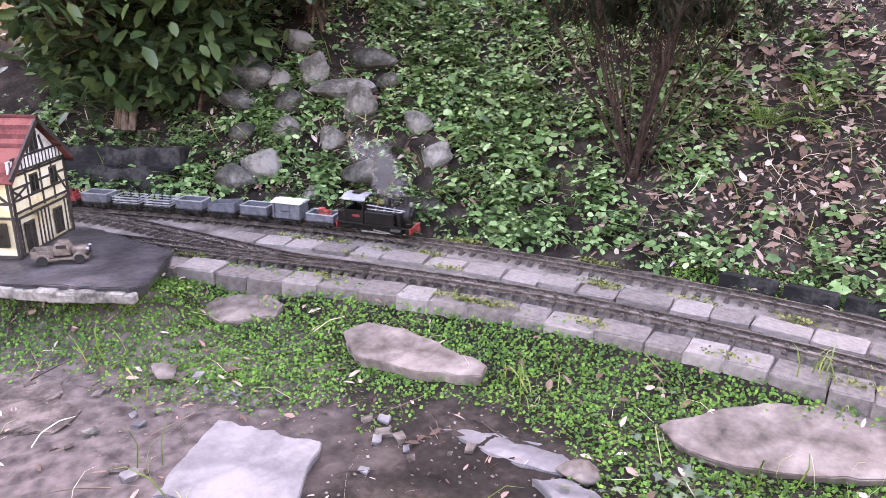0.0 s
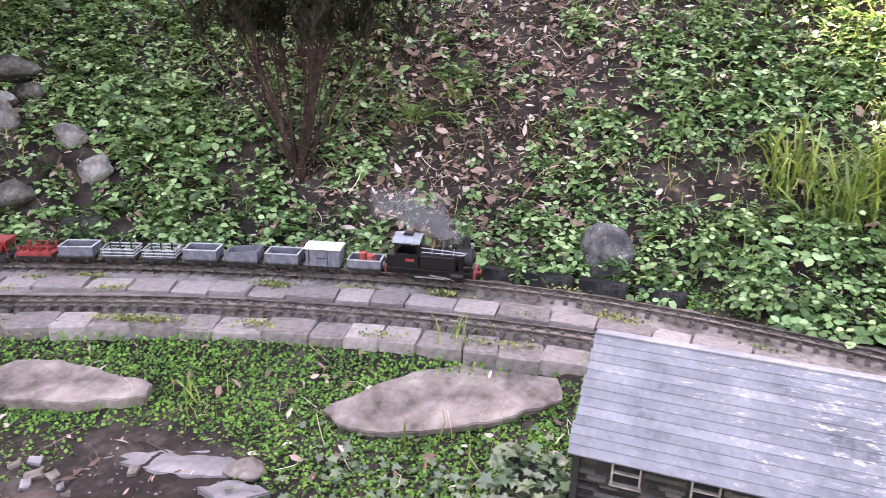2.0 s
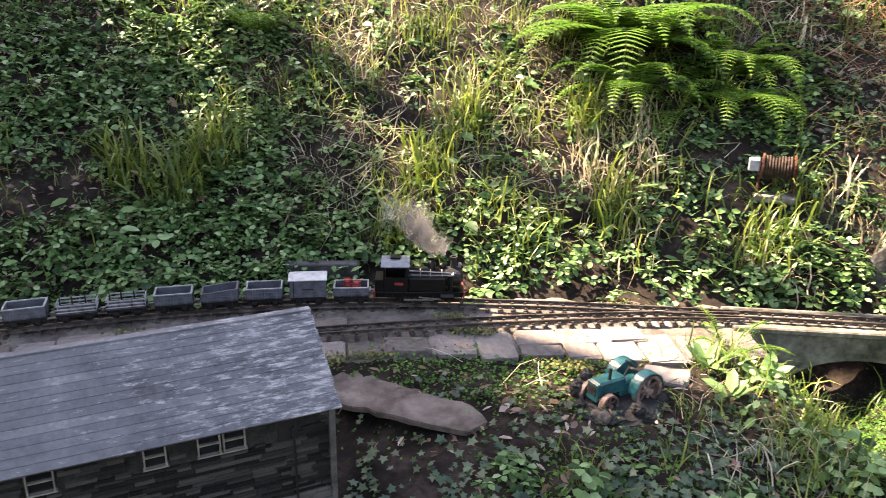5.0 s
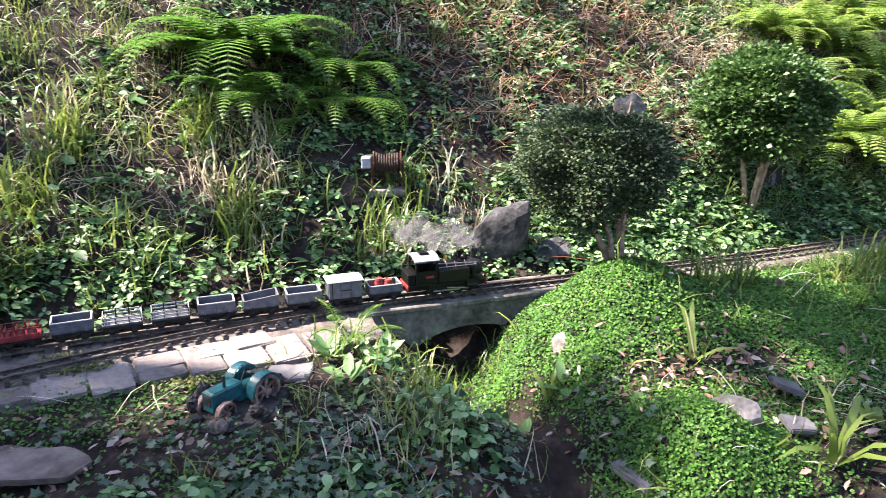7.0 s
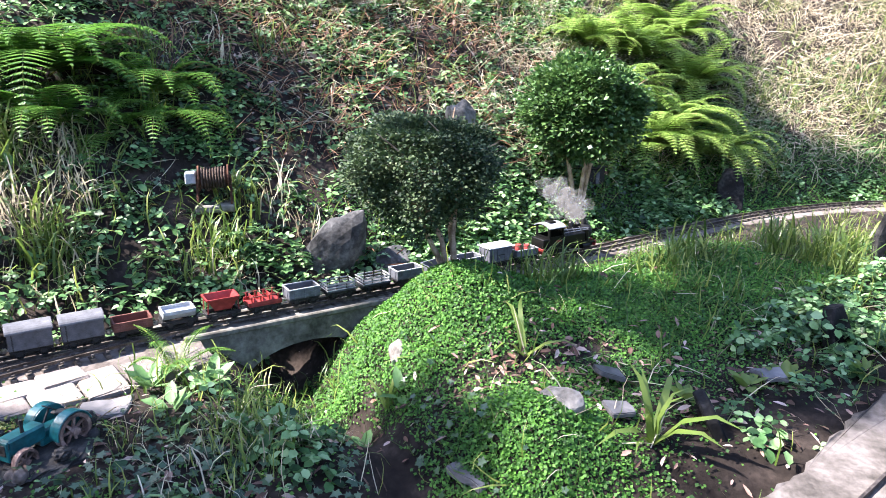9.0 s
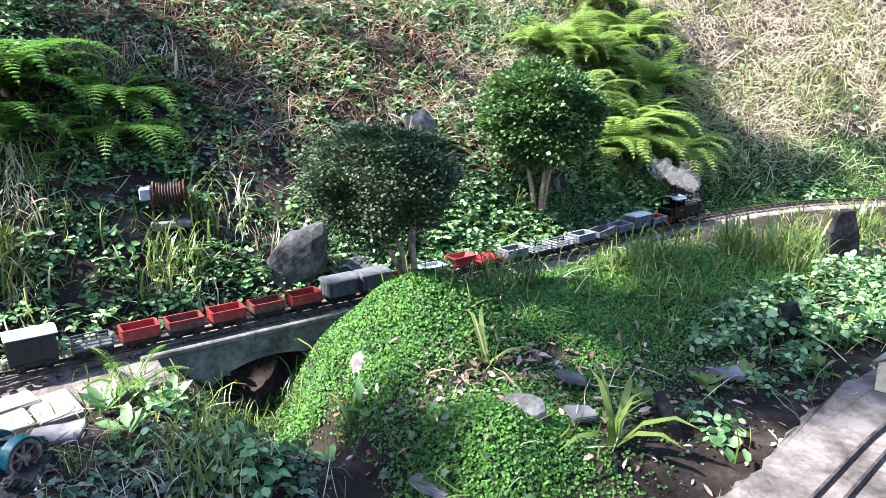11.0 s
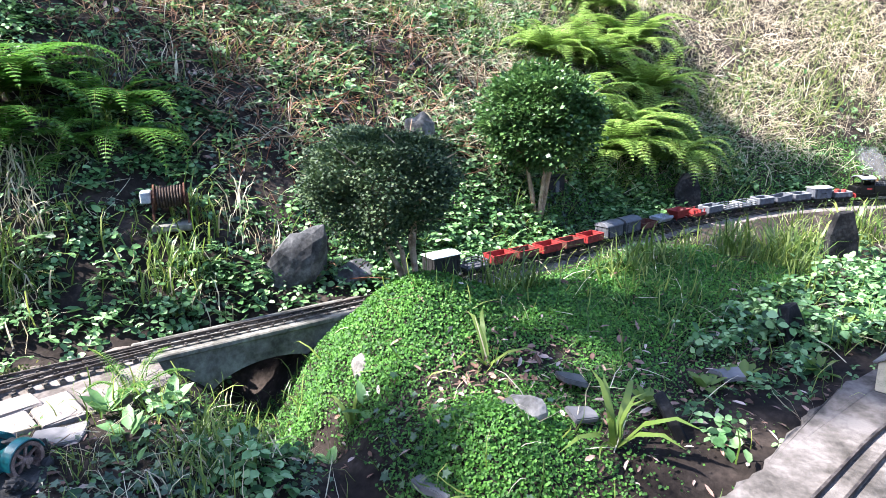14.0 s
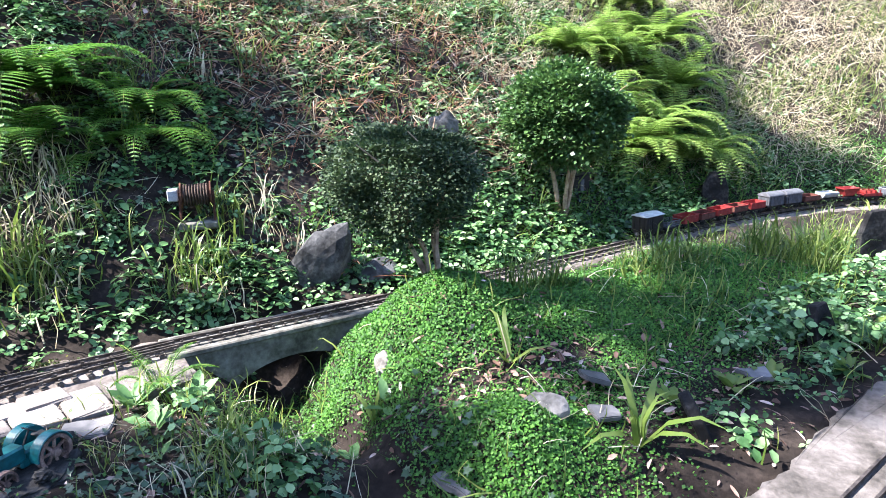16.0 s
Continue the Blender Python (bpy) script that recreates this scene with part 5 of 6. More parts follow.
def scatter_mesh(name, kind, pos, size, yaw, pitch, roll, mat, stretch=None, normal=None):
    v, f = template(kind)
    n = len(pos)
    p = np.repeat(v[None], n, 0) * np.asarray(size)[:, None, None]
    if stretch is not None:
        p[:, :, 1] *= np.asarray(stretch)[:, None]
    cr, sr = np.cos(roll)[:, None], np.sin(roll)[:, None]
    y, z = p[..., 1] * cr - p[..., 2] * sr, p[..., 1] * sr + p[..., 2] * cr
    cp, sp = np.cos(pitch)[:, None], np.sin(pitch)[:, None]
    x, z = p[..., 0] * cp - z * sp, p[..., 0] * sp + z * cp
    cy, sy = np.cos(yaw)[:, None], np.sin(yaw)[:, None]
    x, y = x * cy - y * sy, x * sy + y * cy
    if normal is not None:
        bx = np.array([1.0, 0, 0]) - normal[:, :1] * normal
        bx /= np.linalg.norm(bx, axis=1)[:, None]
        by = np.cross(normal, bx)
        co = x[..., None] * bx[:, None] + y[..., None] * by[:, None] + z[..., None] * normal[:, None]
    else:
        co = np.stack([x, y, z], -1)
    co = co + np.asarray(pos)[:, None, :]
    tri = (f[None] + (np.arange(n) * len(v))[:, None, None]).reshape(-1, 3)
    me = bpy.data.meshes.new(name)
    me.vertices.add(n * len(v))
    me.vertices.foreach_set("co", co.astype(np.float32).ravel())
    me.loops.add(tri.size)
    me.loops.foreach_set("vertex_index", tri.astype(np.int32).ravel())
    me.polygons.add(len(tri))
    me.polygons.foreach_set("loop_start", np.arange(0, tri.size, 3, dtype=np.int32))
    me.update(calc_edges=True)
    me.materials.append(mat)
    return me


def noise2(x, y, k, f=1.0):
    return waves(x * f, y * f, k)


def scatter(name, kind, n, density, size, mat, label, lift=(0, .02), pitch=(-.3, .5), box=(-4.3, 5.5, -1.6, 3.9), category="plants", roll=.5, stretch=None, follow=.85):
    """n tries over the ground, kept by density(x, y, d, s) between 0 and 1."""
    x, y = RNG.uniform(box[0], box[1], n), RNG.uniform(box[2], box[3], n)
    d, s = MAIN.side(x, y)
    keep = RNG.rand(n) < density(x, y, d, s)
    x, y = x[keep], y[keep]
    z = ground_z(x, y)
    m = len(x)
    nx, ny = (z - ground_z(x + .02, y)) / .02, (z - ground_z(x, y + .02)) / .02
    nrm = np.stack([nx * follow, ny * follow, np.ones(m)], 1)
    nrm /= np.linalg.norm(nrm, axis=1)[:, None]
    up = lift[0] + (lift[1] - lift[0]) * RNG.rand(m) * np.clip(.5 + .9 * noise2(x, y, 91, 3.2), .1, 1.3)
    x, y, z = x + nrm[:, 0] * up, y + nrm[:, 1] * up, z + nrm[:, 2] * up
    st = None if stretch is None else RNG.uniform(stretch[0], stretch[1], m)
    me = scatter_mesh(name, kind, np.stack([x, y, z], 1), RNG.uniform(size[0], size[1], m), RNG.uniform(0, 6.28, m), RNG.uniform(pitch[0], pitch[1], m), RNG.uniform(-roll, roll, m), mat, st, nrm)
    ob = new(name, me)
    return tagged(ob, label, category, kind="stuff")


def inside(a, b, v, soft=.08):
    return smooth(a - soft, a + soft, v) * (1 - smooth(b - soft, b + soft, v))


def off_stones(x, y):
    """0 on the flat stones and things, 1 elsewhere."""
    k = np.ones_like(x)
    for ax, ay, bx, by, rr in ((-.76, 1.46, -.42, 1.60, .10), (-2.18, 1.14, -2.08, 1.2, .07), (-1.68, 1.28, -1.42, 1.32, .065), (-1.56, .72, -1.47, .70, .17),
                               (-2.2, .58, -1.85, .60, .14), (.66, 1.42, .88, 1.12, .07), (1.25, .99, 1.3, 1.02, .12), (1.45, 1.03, 1.5, 1.02, .05),
                               (-.2, 1.25, .5, 1.2, .2), (-1.2, 1.15, -.98, 1.17, .04), (1.3, -.5, 2.5, -1.1, .2), (2.45, 1.53, 2.46, 1.53, .09)):
        k = k * smooth(rr * .55 - .02, rr * .72 + .03, seg(x, y, ax, ay, bx, by) + .02 * np.sin(x * 47 + 2 * np.sin(y * 39)) * np.sin(y * 53))
    return k


def litter_patch(x, y, d):
    return np.clip(1.3 * np.exp(-(seg(x, y, -1.05, 3.05, -.45, 3.9) / .48) ** 2) + .8 * np.exp(-(seg(x, y, -.9, 2.65, -.7, 2.8) / .2) ** 2), 0, 1)


def bramble_density(x, y, d, s):
    bank = smooth(.10, .2, d) * (1 - smooth(1.9, 2.4, d))
    left = .95 * (1 - smooth(.9, 1.5, x)) + .50 * smooth(.9, 1.5, x)
    rocks = 1 - .35 * np.exp(-(seg(x, y, -3.3, 2.15, -2.7, 2.3) / .25) ** 2)
    clump = .55 + .6 * noise2(x, y, 21, 2.2)
    rocks = rocks * (1 - .8 * np.exp(-(seg(x, y, -4.2, 1.6, -3.45, 1.95) / .3) ** 2))
    foot = .75 * np.exp(-(seg(x, y, 2.35, -.55, 3.6, -1.2) / .2) ** 2) + .15 * np.exp(-(seg(x, y, 1.25, .55, 1.7, .75) / .2) ** 2)
    return np.clip((bank * left * rocks * (1 - .85 * litter_patch(x, y, d)) + foot) * clump, 0, 1) * off_stones(x, y)


def clumps(name, n, density, leaf, radius, height, count, mat, label, category, box, kind="trefoil", stretch=(.85, 1.2)):
    """Low domed plants: each a dome of leaves that droop outwards, with bare gaps between the plants."""
    x, y = RNG.uniform(box[0], box[1], n), RNG.uniform(box[2], box[3], n)
    d, s = MAIN.side(x, y)
    keep = RNG.rand(n) < density(x, y, d, s)
    x, y = x[keep], y[keep]
    m = len(x)
    rad, hgt = RNG.uniform(radius[0], radius[1], m), RNG.uniform(height[0], height[1], m)
    k = np.repeat(np.arange(m), RNG.randint(count[0], count[1] + 1, m))
    q = len(k)
    a, u = RNG.uniform(0, 6.28, q), np.sqrt(RNG.rand(q))
    px, py = x[k] + np.cos(a) * u * rad[k], y[k] + np.sin(a) * u * rad[k]
    pz = ground_z(px, py) + hgt[k] * (1 - .65 * u ** 2) * RNG.uniform(.65, 1.1, q)
    shade = RNG.uniform(.8, 1.15, m)[k]
    me = scatter_mesh(name, kind, np.stack([px, py, pz], 1), RNG.uniform(leaf[0], leaf[1], q) * shade, a + RNG.normal(0, .6, q),
                      -.05 - .55 * u + RNG.normal(0, .22, q), RNG.normal(0, .25, q), mat, RNG.uniform(stretch[0], stretch[1], q))
    return tagged(new(name, me), label, category, kind="stuff")


def gully(x, y):
    """0 in the bare gully before the bridge, 1 elsewhere."""
    return 1 - np.exp(-(seg(x, y, 1.97, .60, 1.60, .24) / .085) ** 4)


def clump_density(x, y, d, s):
    extra = .14 * np.exp(-(seg(x, y, .85, .75, 1.7, .62) / .22) ** 2) + .4 * inside(.12, .4, d) * inside(.2, 3.4, x, .2)
    return np.clip(bramble_density(x, y, d, s) * (1.15 - .75 * inside(1.0, 2.45, x, .25) * (d > 0)) + extra * off_stones(x, y), 0, 1) * (.35 + .65 * (noise2(x, y, 17, 2.6) > -.2)) * (1 - np.exp(-(seg(x, y, 2.1, .5, 3.0, -.3) / .32) ** 2)) * (1 - np.exp(-(seg(x, y, 1.7, .0, 1.85, -.05) / .22) ** 2)) * gully(x, y)


clumps("bramble_plants", 19000, clump_density, (.022, .038), (.045, .095), (.035, .115), (8, 14), LEAF, "clumps of green three-leaved strawberry-like plants on the bank", "ground cover", (-4.2, 5.4, -1.3, 3.9))
scatter("ground_cover", "trefoil", 60000, bramble_density, (.010, .022), LEAF, "low dark green three-leaved ground cover on the bank", (.002, .05), (-.5, .4), box=(-4.3, 6.2, -1.4, 4.0), category="ground cover", roll=.6)

scatter("broad_weeds", "leaf", 16000, lambda x, y, d, s: .75 * bramble_density(x, y, d, s) * (noise2(x, y, 44, 2.4) > .1), (.03, .07), LEAF, "broad pale green weed leaves among the ground cover", (.03, .12), (-.4, .5), box=(-4.3, 6.2, -1.4, 4.0), category="weeds", roll=.5, stretch=(.8, 1.3))


def ivy_density(x, y, d, s):
    f = np.exp(-(seg(x, y, .62, .95, 1.5, .45) / .32) ** 2) + np.exp(-(seg(x, y, -.75, 1.22, -.35, 1.22) / .14) ** 2) + .7 * np.exp(-(seg(x, y, 1.5, .65, 1.75, .85) / .2) ** 2)
    f = f + .6 * np.exp(-(seg(x, y, -3.6, 1.75, -3.1, 2.05) / .16) ** 2) + .5 * inside(.15, 1.2, d) * smooth(2.2, 2.6, x)
    return np.clip(f * (.6 + .6 * noise2(x, y, 8, 3)), 0, 1) * off_stones(x, y) * gully(x, y) * (d < -.3) + np.clip(.5 * f, 0, 1) * (d > .15)


scatter("ivy", "ivy", 70000, ivy_density, (.014, .028), IVY, "dark ivy trailing over the soil", (.008, .05), (-.3, .4), box=(-3.8, 4.5, -.2, 2.6), category="ivy")


n_ = 150
q_ = np.stack([RNG.uniform(-.085, .065, n_), RNG.uniform(-.05, .15, n_), np.zeros(n_)], 1)
q_[:, 2] = .058 + .2 * (q_[:, 1] - .05) + RNG.uniform(0, .02, n_) - np.where(q_[:, 1] < -.03, RNG.uniform(0, .12, n_), 0)
cover = part("ivy_cover", scatter_mesh("ivy_cover", "ivy", q_, RNG.uniform(.018, .034, n_), RNG.uniform(0, 6.28, n_), RNG.uniform(-.6, .3, n_), RNG.uniform(-.5, .5, n_), IVY), None, lean_to, "dark ivy leaves over the roof")
tagged(cover, kind="stuff")


def creeper_density(x, y, d, s):
    e = -d
    left = inside(.43, .74, e, .05) * (x < .0) * (.62 + .8 * noise2(x, y, 31, 2.0))
    left2 = inside(.55, 1.6, e, .1) * (x < .2) * np.clip(.15 + 1.3 * noise2(x, y, 33, 1.6), 0, 1)
    pile = 1.5 * np.exp(-(seg(x, y, -3.0, .55, -2.2, .98) / .19) ** 2) + 1.2 * np.exp(-(seg(x, y, -2.2, 1.0, -2.3, 1.15) / .14) ** 2)
    near = .9 * np.exp(-(seg(x, y, -.6, 1.15, -.4, 1.05) / .16) ** 2)
    mound = 1.5 * np.exp(-(seg(x, y, 2.15, .52, 2.4, .30) / .27) ** 2) + 1.3 * np.exp(-(((x - 1.75) ** 2 + (y + .03) ** 2) / .19 ** 2)) + 1.0 * np.exp(-(seg(x, y, 2.3, .1, 3.3, -.45) / .30) ** 2)
    kerb = .9 * inside(.12, .24, d, .03) * inside(-1.2, .1, x, .1)
    tr = .55 * np.exp(-(seg(x, y, .9, 1.35, 1.25, 1.15) / .16) ** 2) + .5 * np.exp(-(seg(x, y, 1.0, .75, 1.3, .5) / .16) ** 2)
    foot2 = .9 * inside(.13, .6, d, .05) * inside(2.8, 6.5, x, .2)
    cut = gully(x, y) * (1 - .9 * np.exp(-(seg(x, y, 1.98, .22, 2.3, -.05) / .10) ** 2))
    return np.clip((left + left2 + pile + near + mound * (e > .07) + kerb + tr + foot2), 0, 1) * off_stones(x, y) * cut


scatter("creeping_plant", "tiny", 900000, creeper_density, (.007, .0135), CREEPER, "mat of tiny bright green creeping leaves", (.0, .022), (-.1, .8), box=(-3.4, 6.2, -1.6, 2.5), category="creeping plant", roll=.8)

scatter("creeping_plant", "tiny", 260000, lambda x, y, d, s: creeper_density(x, y, d, s) * (d < -.05), (.006, .0115), CREEPER, "thick bright green mat of tiny leaves on the mound", (.0, .026), (-.1, .8), box=(1.5, 3.7, -.7, .95), category="creeping plant", roll=.8)


def grass_density(x, y, d, s):
    bank = smooth(.16, .5, d) * (.10 + .75 * inside(.6, 2.3, x, .35) + .30 * smooth(2.5, 3.2, x) + .7 * smooth(4.1, 5.0, x) + .2 * inside(-.1, .7, x, .2))
    top = smooth(1.0, 1.5, d) * inside(-3.2, -1.4, x, .2) * .6
    front = .25 * inside(.5, 1.4, -d) * (x < .2) * np.clip(noise2(x, y, 52, 2), 0, 1) + (.35 - .2 * inside(1.8, 2.7, x)) * smooth(.12, .25, -d) * smooth(1.3, 1.9, x)
    ridge = .9 * np.exp(-(seg(x, y, 2.9, -.15, 4.0, -.95) / .22) ** 2) * (d < -.08)
    return np.clip((bank + top + front + ridge) * (.4 + .9 * noise2(x, y, 51, 2.5)), 0, 1) * off_stones(x, y)


scatter("grass", "blade", 190000, grass_density, (.05, .14), GRASS, "loose green grass blades", (-.005, .01), (.1, 1.3), box=(-4.2, 8.5, -2.2, 4.2), category="grass", roll=.3, stretch=(.55, 1.1))


def straw_density(x, y, d, s):
    bank = smooth(.25, .6, d) * (.05 + .6 * inside(.9, 2.3, x, .3) + (.35 * smooth(2.6, 3.3, x) + .8 * smooth(3.2, 4.0, x)) * smooth(.4, .8, d) + 1.6 * smooth(4.0, 5, x))
    front = (.12 - .08 * smooth(1.6, 2.0, x)) * smooth(.15, .3, -d) * smooth(.9, 1.4, x) + .02 * inside(.5, 1.4, -d) * (x < .3)
    return np.clip((bank + front) * (.45 + .8 * noise2(x, y, 61, 2.2)), 0, 1) * off_stones(x, y)


scatter("dry_grass", "blade", 250000, straw_density, (.06, .15), STRAW, "dry straw coloured grass", (.0, .02), (-.1, .5), box=(-4.2, 8.5, -2.2, 4.2), category="dry grass", roll=1.2, stretch=(.3, .65))
scatter("twigs", "stem", 30000, lambda x, y, d, s: np.clip(.06 * (d < -.45) + .3 * smooth(.4, .8, d) * smooth(2.4, 3, x) + 1.0 * litter_patch(x, y, d), 0, 1) * off_stones(x, y),
        (.05, .16), TWIG, "thin dry twigs lying on the soil", (.003, .02), (-.1, .15), box=(-4, 5, -.9, 4), category="twigs", roll=1.5)


def dead_density(x, y, d, s):
    return np.clip(.9 * litter_patch(x, y, d) + .34 * smooth(.15, .3, d) * (x < 1) + .45 * np.exp(-(seg(x, y, -1.2, 2.45, -.5, 2.6) / .22) ** 2) + .35 * smooth(.5, .9, d) * smooth(2.6, 3.2, x) + .10 * (d < -.45) + .30 * (d < -.4) * inside(.8, 1.9, x, .1) * smooth(.3, .45, y) + .6 * np.exp(-(seg(x, y, 2.05, -.2, 2.5, -.6) / .18) ** 2) + .8 * np.exp(-(seg(x, y, 1.98, .2, 2.25, .0) / .12) ** 2), 0, 1) * off_stones(x, y) * (1 - np.exp(-((x - 1.77) ** 2 + (y + .04) ** 2) / .24 ** 2))


scatter("leaf_litter", "leaf", 70000, dead_density, (.015, .042), DEAD, "fallen brown and pinkish dead leaves", (.004, .03), (-.3, .4), box=(-4, 5.2, -.9, 4), category="leaf litter", roll=.8, stretch=(.3, .95))
scatter("fallen_leaves", "leaf", 15000, lambda x, y, d, s: dead_density(x, y, d, s) * (d > .1) * (.4 + .6 * np.clip(litter_patch(x, y, d) + np.exp(-(seg(x, y, -1.2, 2.45, -.4, 2.7) / .3) ** 2), 0, 1)), (.03, .065), DEAD, "large curled pinkish brown fallen leaves", (.01, .05), (-.4, .5), box=(-3.4, 5.2, -.9, 4), category="leaf litter", roll=1.0, stretch=(.5, 1.1))
scatter("dead_bracken", "stem", 12000, lambda x, y, d, s: np.clip(inside(.7, 1.8, d, .2) * inside(2.9, 4.6, x, .3) + .5 * np.exp(-(((x - 2.78) ** 2 + (y - 1.03) ** 2) / .09 ** 2)), 0, 1) * .5,
        (.06, .2), RUSTSTEM, "reddish brown dead bracken stems", (.0, .08), (-.2, 1.0), box=(2.5, 5, .3, 3.2), category="bracken", roll=1.5)
# loose crumbs on the bare soil and along the rails
scatter("gravel", "tiny", 26000, lambda x, y, d, s: np.clip(.25 * inside(-.40, .11, d, .01) * (x < 2) + .5 * inside(.75, 1.5, -d) * (x < -.6) * (noise2(x, y, 77, 2) > 0) + .3 * inside(-.09, .1, d, .01), 0, 1),
        (.004, .011), FLAG, "fine grit and crumbs on the bed", (.002, .006), (-.4, .4), box=(-3.6, 5, -.3, 2.4), category="grit", roll=.6)
# moss tufts in the joints of the paving
mp = []
for i in range(46):
    sx_ = RNG.uniform(2.3, 6.9)
    x, y, a = MAIN.at(sx_)
    o = RNG.choice([-.085, -.19, -.2, -.36, -.39, .1]) + RNG.uniform(-.015, .015)
    for _ in range(int(RNG.uniform(25, 110))):
        u, v = RNG.normal(0, .035), RNG.normal(0, .012)
        mp.append((x + math.cos(a) * u - math.sin(a) * (o + v), y + math.sin(a) * u + math.cos(a) * (o + v), -.014 + RNG.uniform(0, .012)))
mp = np.array(mp)
k = len(mp)
MOSS = material("joint_moss", [(.05, .075, .015), (.12, .15, .03), (.22, .22, .06)], 9, .7, 0, random_tint=.7, island=True, translucent=.25)
moss = new("moss", scatter_mesh("moss", "tiny", mp, RNG.uniform(.007, .014, k), RNG.uniform(0, 6.28, k), RNG.uniform(0, .9, k), RNG.uniform(-.8, .8, k), MOSS))
tagged(moss, "yellow green moss and weeds in the paving joints", "moss", kind="stuff")


# ---- single plants ----
def rosette(name, x, y, n, size, mat, label, category, kind="leaf", pitch=(.2, 1.0), stretch=(.7, 1.1), z=None, group="", seed=0):
    """A plant of separate large leaves about one root; every leaf is a part."""
    rr = random.Random(seed + int(abs(x * 1000)))
    pl = empty(name, pose(x, y, gz1(x, y) if z is None else z), label, category, group)
    for i in range(n):
        a = i * 2.4 + rr.uniform(-.4, .4)
        sz = rr.uniform(*size)
        me = scatter_mesh("leaf", kind, np.array([(math.cos(a) * .008, math.sin(a) * .008, rr.uniform(0, .015))]), [sz], np.array([a]), np.array([rr.uniform(*pitch)]), np.array([rr.uniform(-.3, .3)]), mat, [rr.uniform(*stretch)])
        part("leaf", me, None, pl)
    return pl


for x, y, n, sz in ((-2.08, 2.70, 9, (.09, .15)), (-2.44, 2.52, 7, (.08, .13)), (-1.75, 2.32, 8, (.06, .1)), (-1.70, 2.12, 6, (.05, .09)), (1.62, 1.02, 10, (.08, .13)),
                    (1.74, .92, 9, (.08, .13)), (1.55, .88, 8, (.06, .11)), (2.28, -.46, 9, (.06, .1)), (2.36, -.55, 9, (.06, .1)), (2.48, -.75, 8, (.06, .1)),
                    (2.14, -.32, 8, (.05, .09)), (1.95, .42, 6, (.08, .12)), (1.86, .50, 6, (.07, .11)), (2.02, 1.52, 6, (.06, .1)), (1.70, 1.85, 7, (.06, .1)),
                    (.70, 2.45, 8, (.06, .1)), (.25, 2.42, 8, (.05, .09)), (2.95, .96, 8, (.06, .10)), (3.05, -.95, 8, (.05, .09)), (2.85, -.85, 8, (.05, .09)), (1.35, 1.83, 6, (.06, .1)), (2.2, 1.32, 7, (.06, .1))):
    rosette("dock_plant", x, y, n, (sz[0] * .75, sz[1] * .75), LEAF if x < 2.1 else GRASS, "broad-leaved green weed rosette", "weed", group="weeds", pitch=(.1, .9))
for x, y, n, sz in ((1.92, -.27, 11, (.12, .22)), (2.12, .12, 4, (.10, .18)), (1.96, .47, 5, (.1, .15))):
    rosette("plantain", x, y, n, sz, GRASS, "tall narrow-leaved plantain weed", "weed", "blade", pitch=(-.1, .9), stretch=(2.0, 3.0), group="weeds")


def tuft(x, y, n, size, label, mat=GRASS, spread=.05, pitch=(.0, 1.15)):
    n = int(n * .75)
    p = np.stack([x + RNG.normal(0, spread, n), y + RNG.normal(0, spread, n), np.zeros(n)], 1)
    p[:, 2] = ground_z(p[:, 0], p[:, 1])
    me = scatter_mesh("grass_tuft", "blade", p, RNG.uniform(size[0], size[1] * 1.15, n), RNG.uniform(0, 6.28, n), RNG.uniform(*pitch, n), RNG.uniform(-.3, .3, n), mat, RNG.uniform(.6, 1.25, n))
    return tagged(new("grass_tuft", me), label, "grass tuft", "grass tufts", "stuff")


for x, y, n, sz in ((-1.20, 1.36, 40, (.04, .09)), (1.66, 1.00, 50, (.05, .12)), (1.62, .70, 90, (.06, .13)),
                    (1.50, .58, 70, (.06, .12)), (.45, 2.55, 160, (.12, .24)), (.62, 2.62, 160, (.12, .24)), (.30, 2.70, 120, (.12, .24)), (1.15, 2.1, 140, (.1, .2)), (1.35, 2.25, 140, (.1, .2)),
                    (1.9, 1.75, 140, (.1, .2)), (2.35, 1.42, 120, (.08, .18)), (2.55, 1.48, 100, (.08, .18)), (1.6, 2.35, 140, (.1, .22)), (2.0, 2.1, 140, (.1, .22)), (3.10, -.22, 110, (.08, .18)), (2.95, -.12, 90, (.08, .18)), (3.40, -.50, 130, (.09, .2)),
                    (3.70, -.72, 130, (.09, .2)), (3.45, -.70, 130, (.1, .2)), (2.7, .15, 80, (.08, .16)), (2.55, .22, 80, (.08, .16)), (4.2, -1.05, 130, (.1, .2)), (-.62, 1.72, 30, (.05, .1))):
    tuft(x, y, n, sz, "tuft of long green grass")
for x, y, n in ((2.02, .86, 22), (2.14, .78, 22), (1.92, .95, 20), (2.22, .88, 16), (1.86, .80, 22)):
    tuft(x, y, n, (.05, .11), "tuft of grass before the bridge arch", spread=.06)
rt = random.Random(44)
for i in range(26):
    x, y = rt.uniform(.95, 1.75), rt.uniform(.35, .85)
    if abs(x - 1.27) + abs(y - 1.0) > .25:
        tuft(x, y, rt.randint(14, 34), (.03, .085), "small tuft of grass among the leaf litter", STRAW if i % 5 == 0 else GRASS, .04, (.1, 1.2))
for i in range(34):
    sx_, dx_ = rt.uniform(6.0, 8.0), rt.uniform(.25, 1.25)
    x, y, a = MAIN.at(sx_)
    tuft(x - math.sin(a) * dx_, y + math.cos(a) * dx_, rt.randint(24, 60), (.06, .15), "tuft of sunlit yellow green grass on the bank", STRAW if i % 4 == 0 else GRASS, .045, (.2, 1.35))
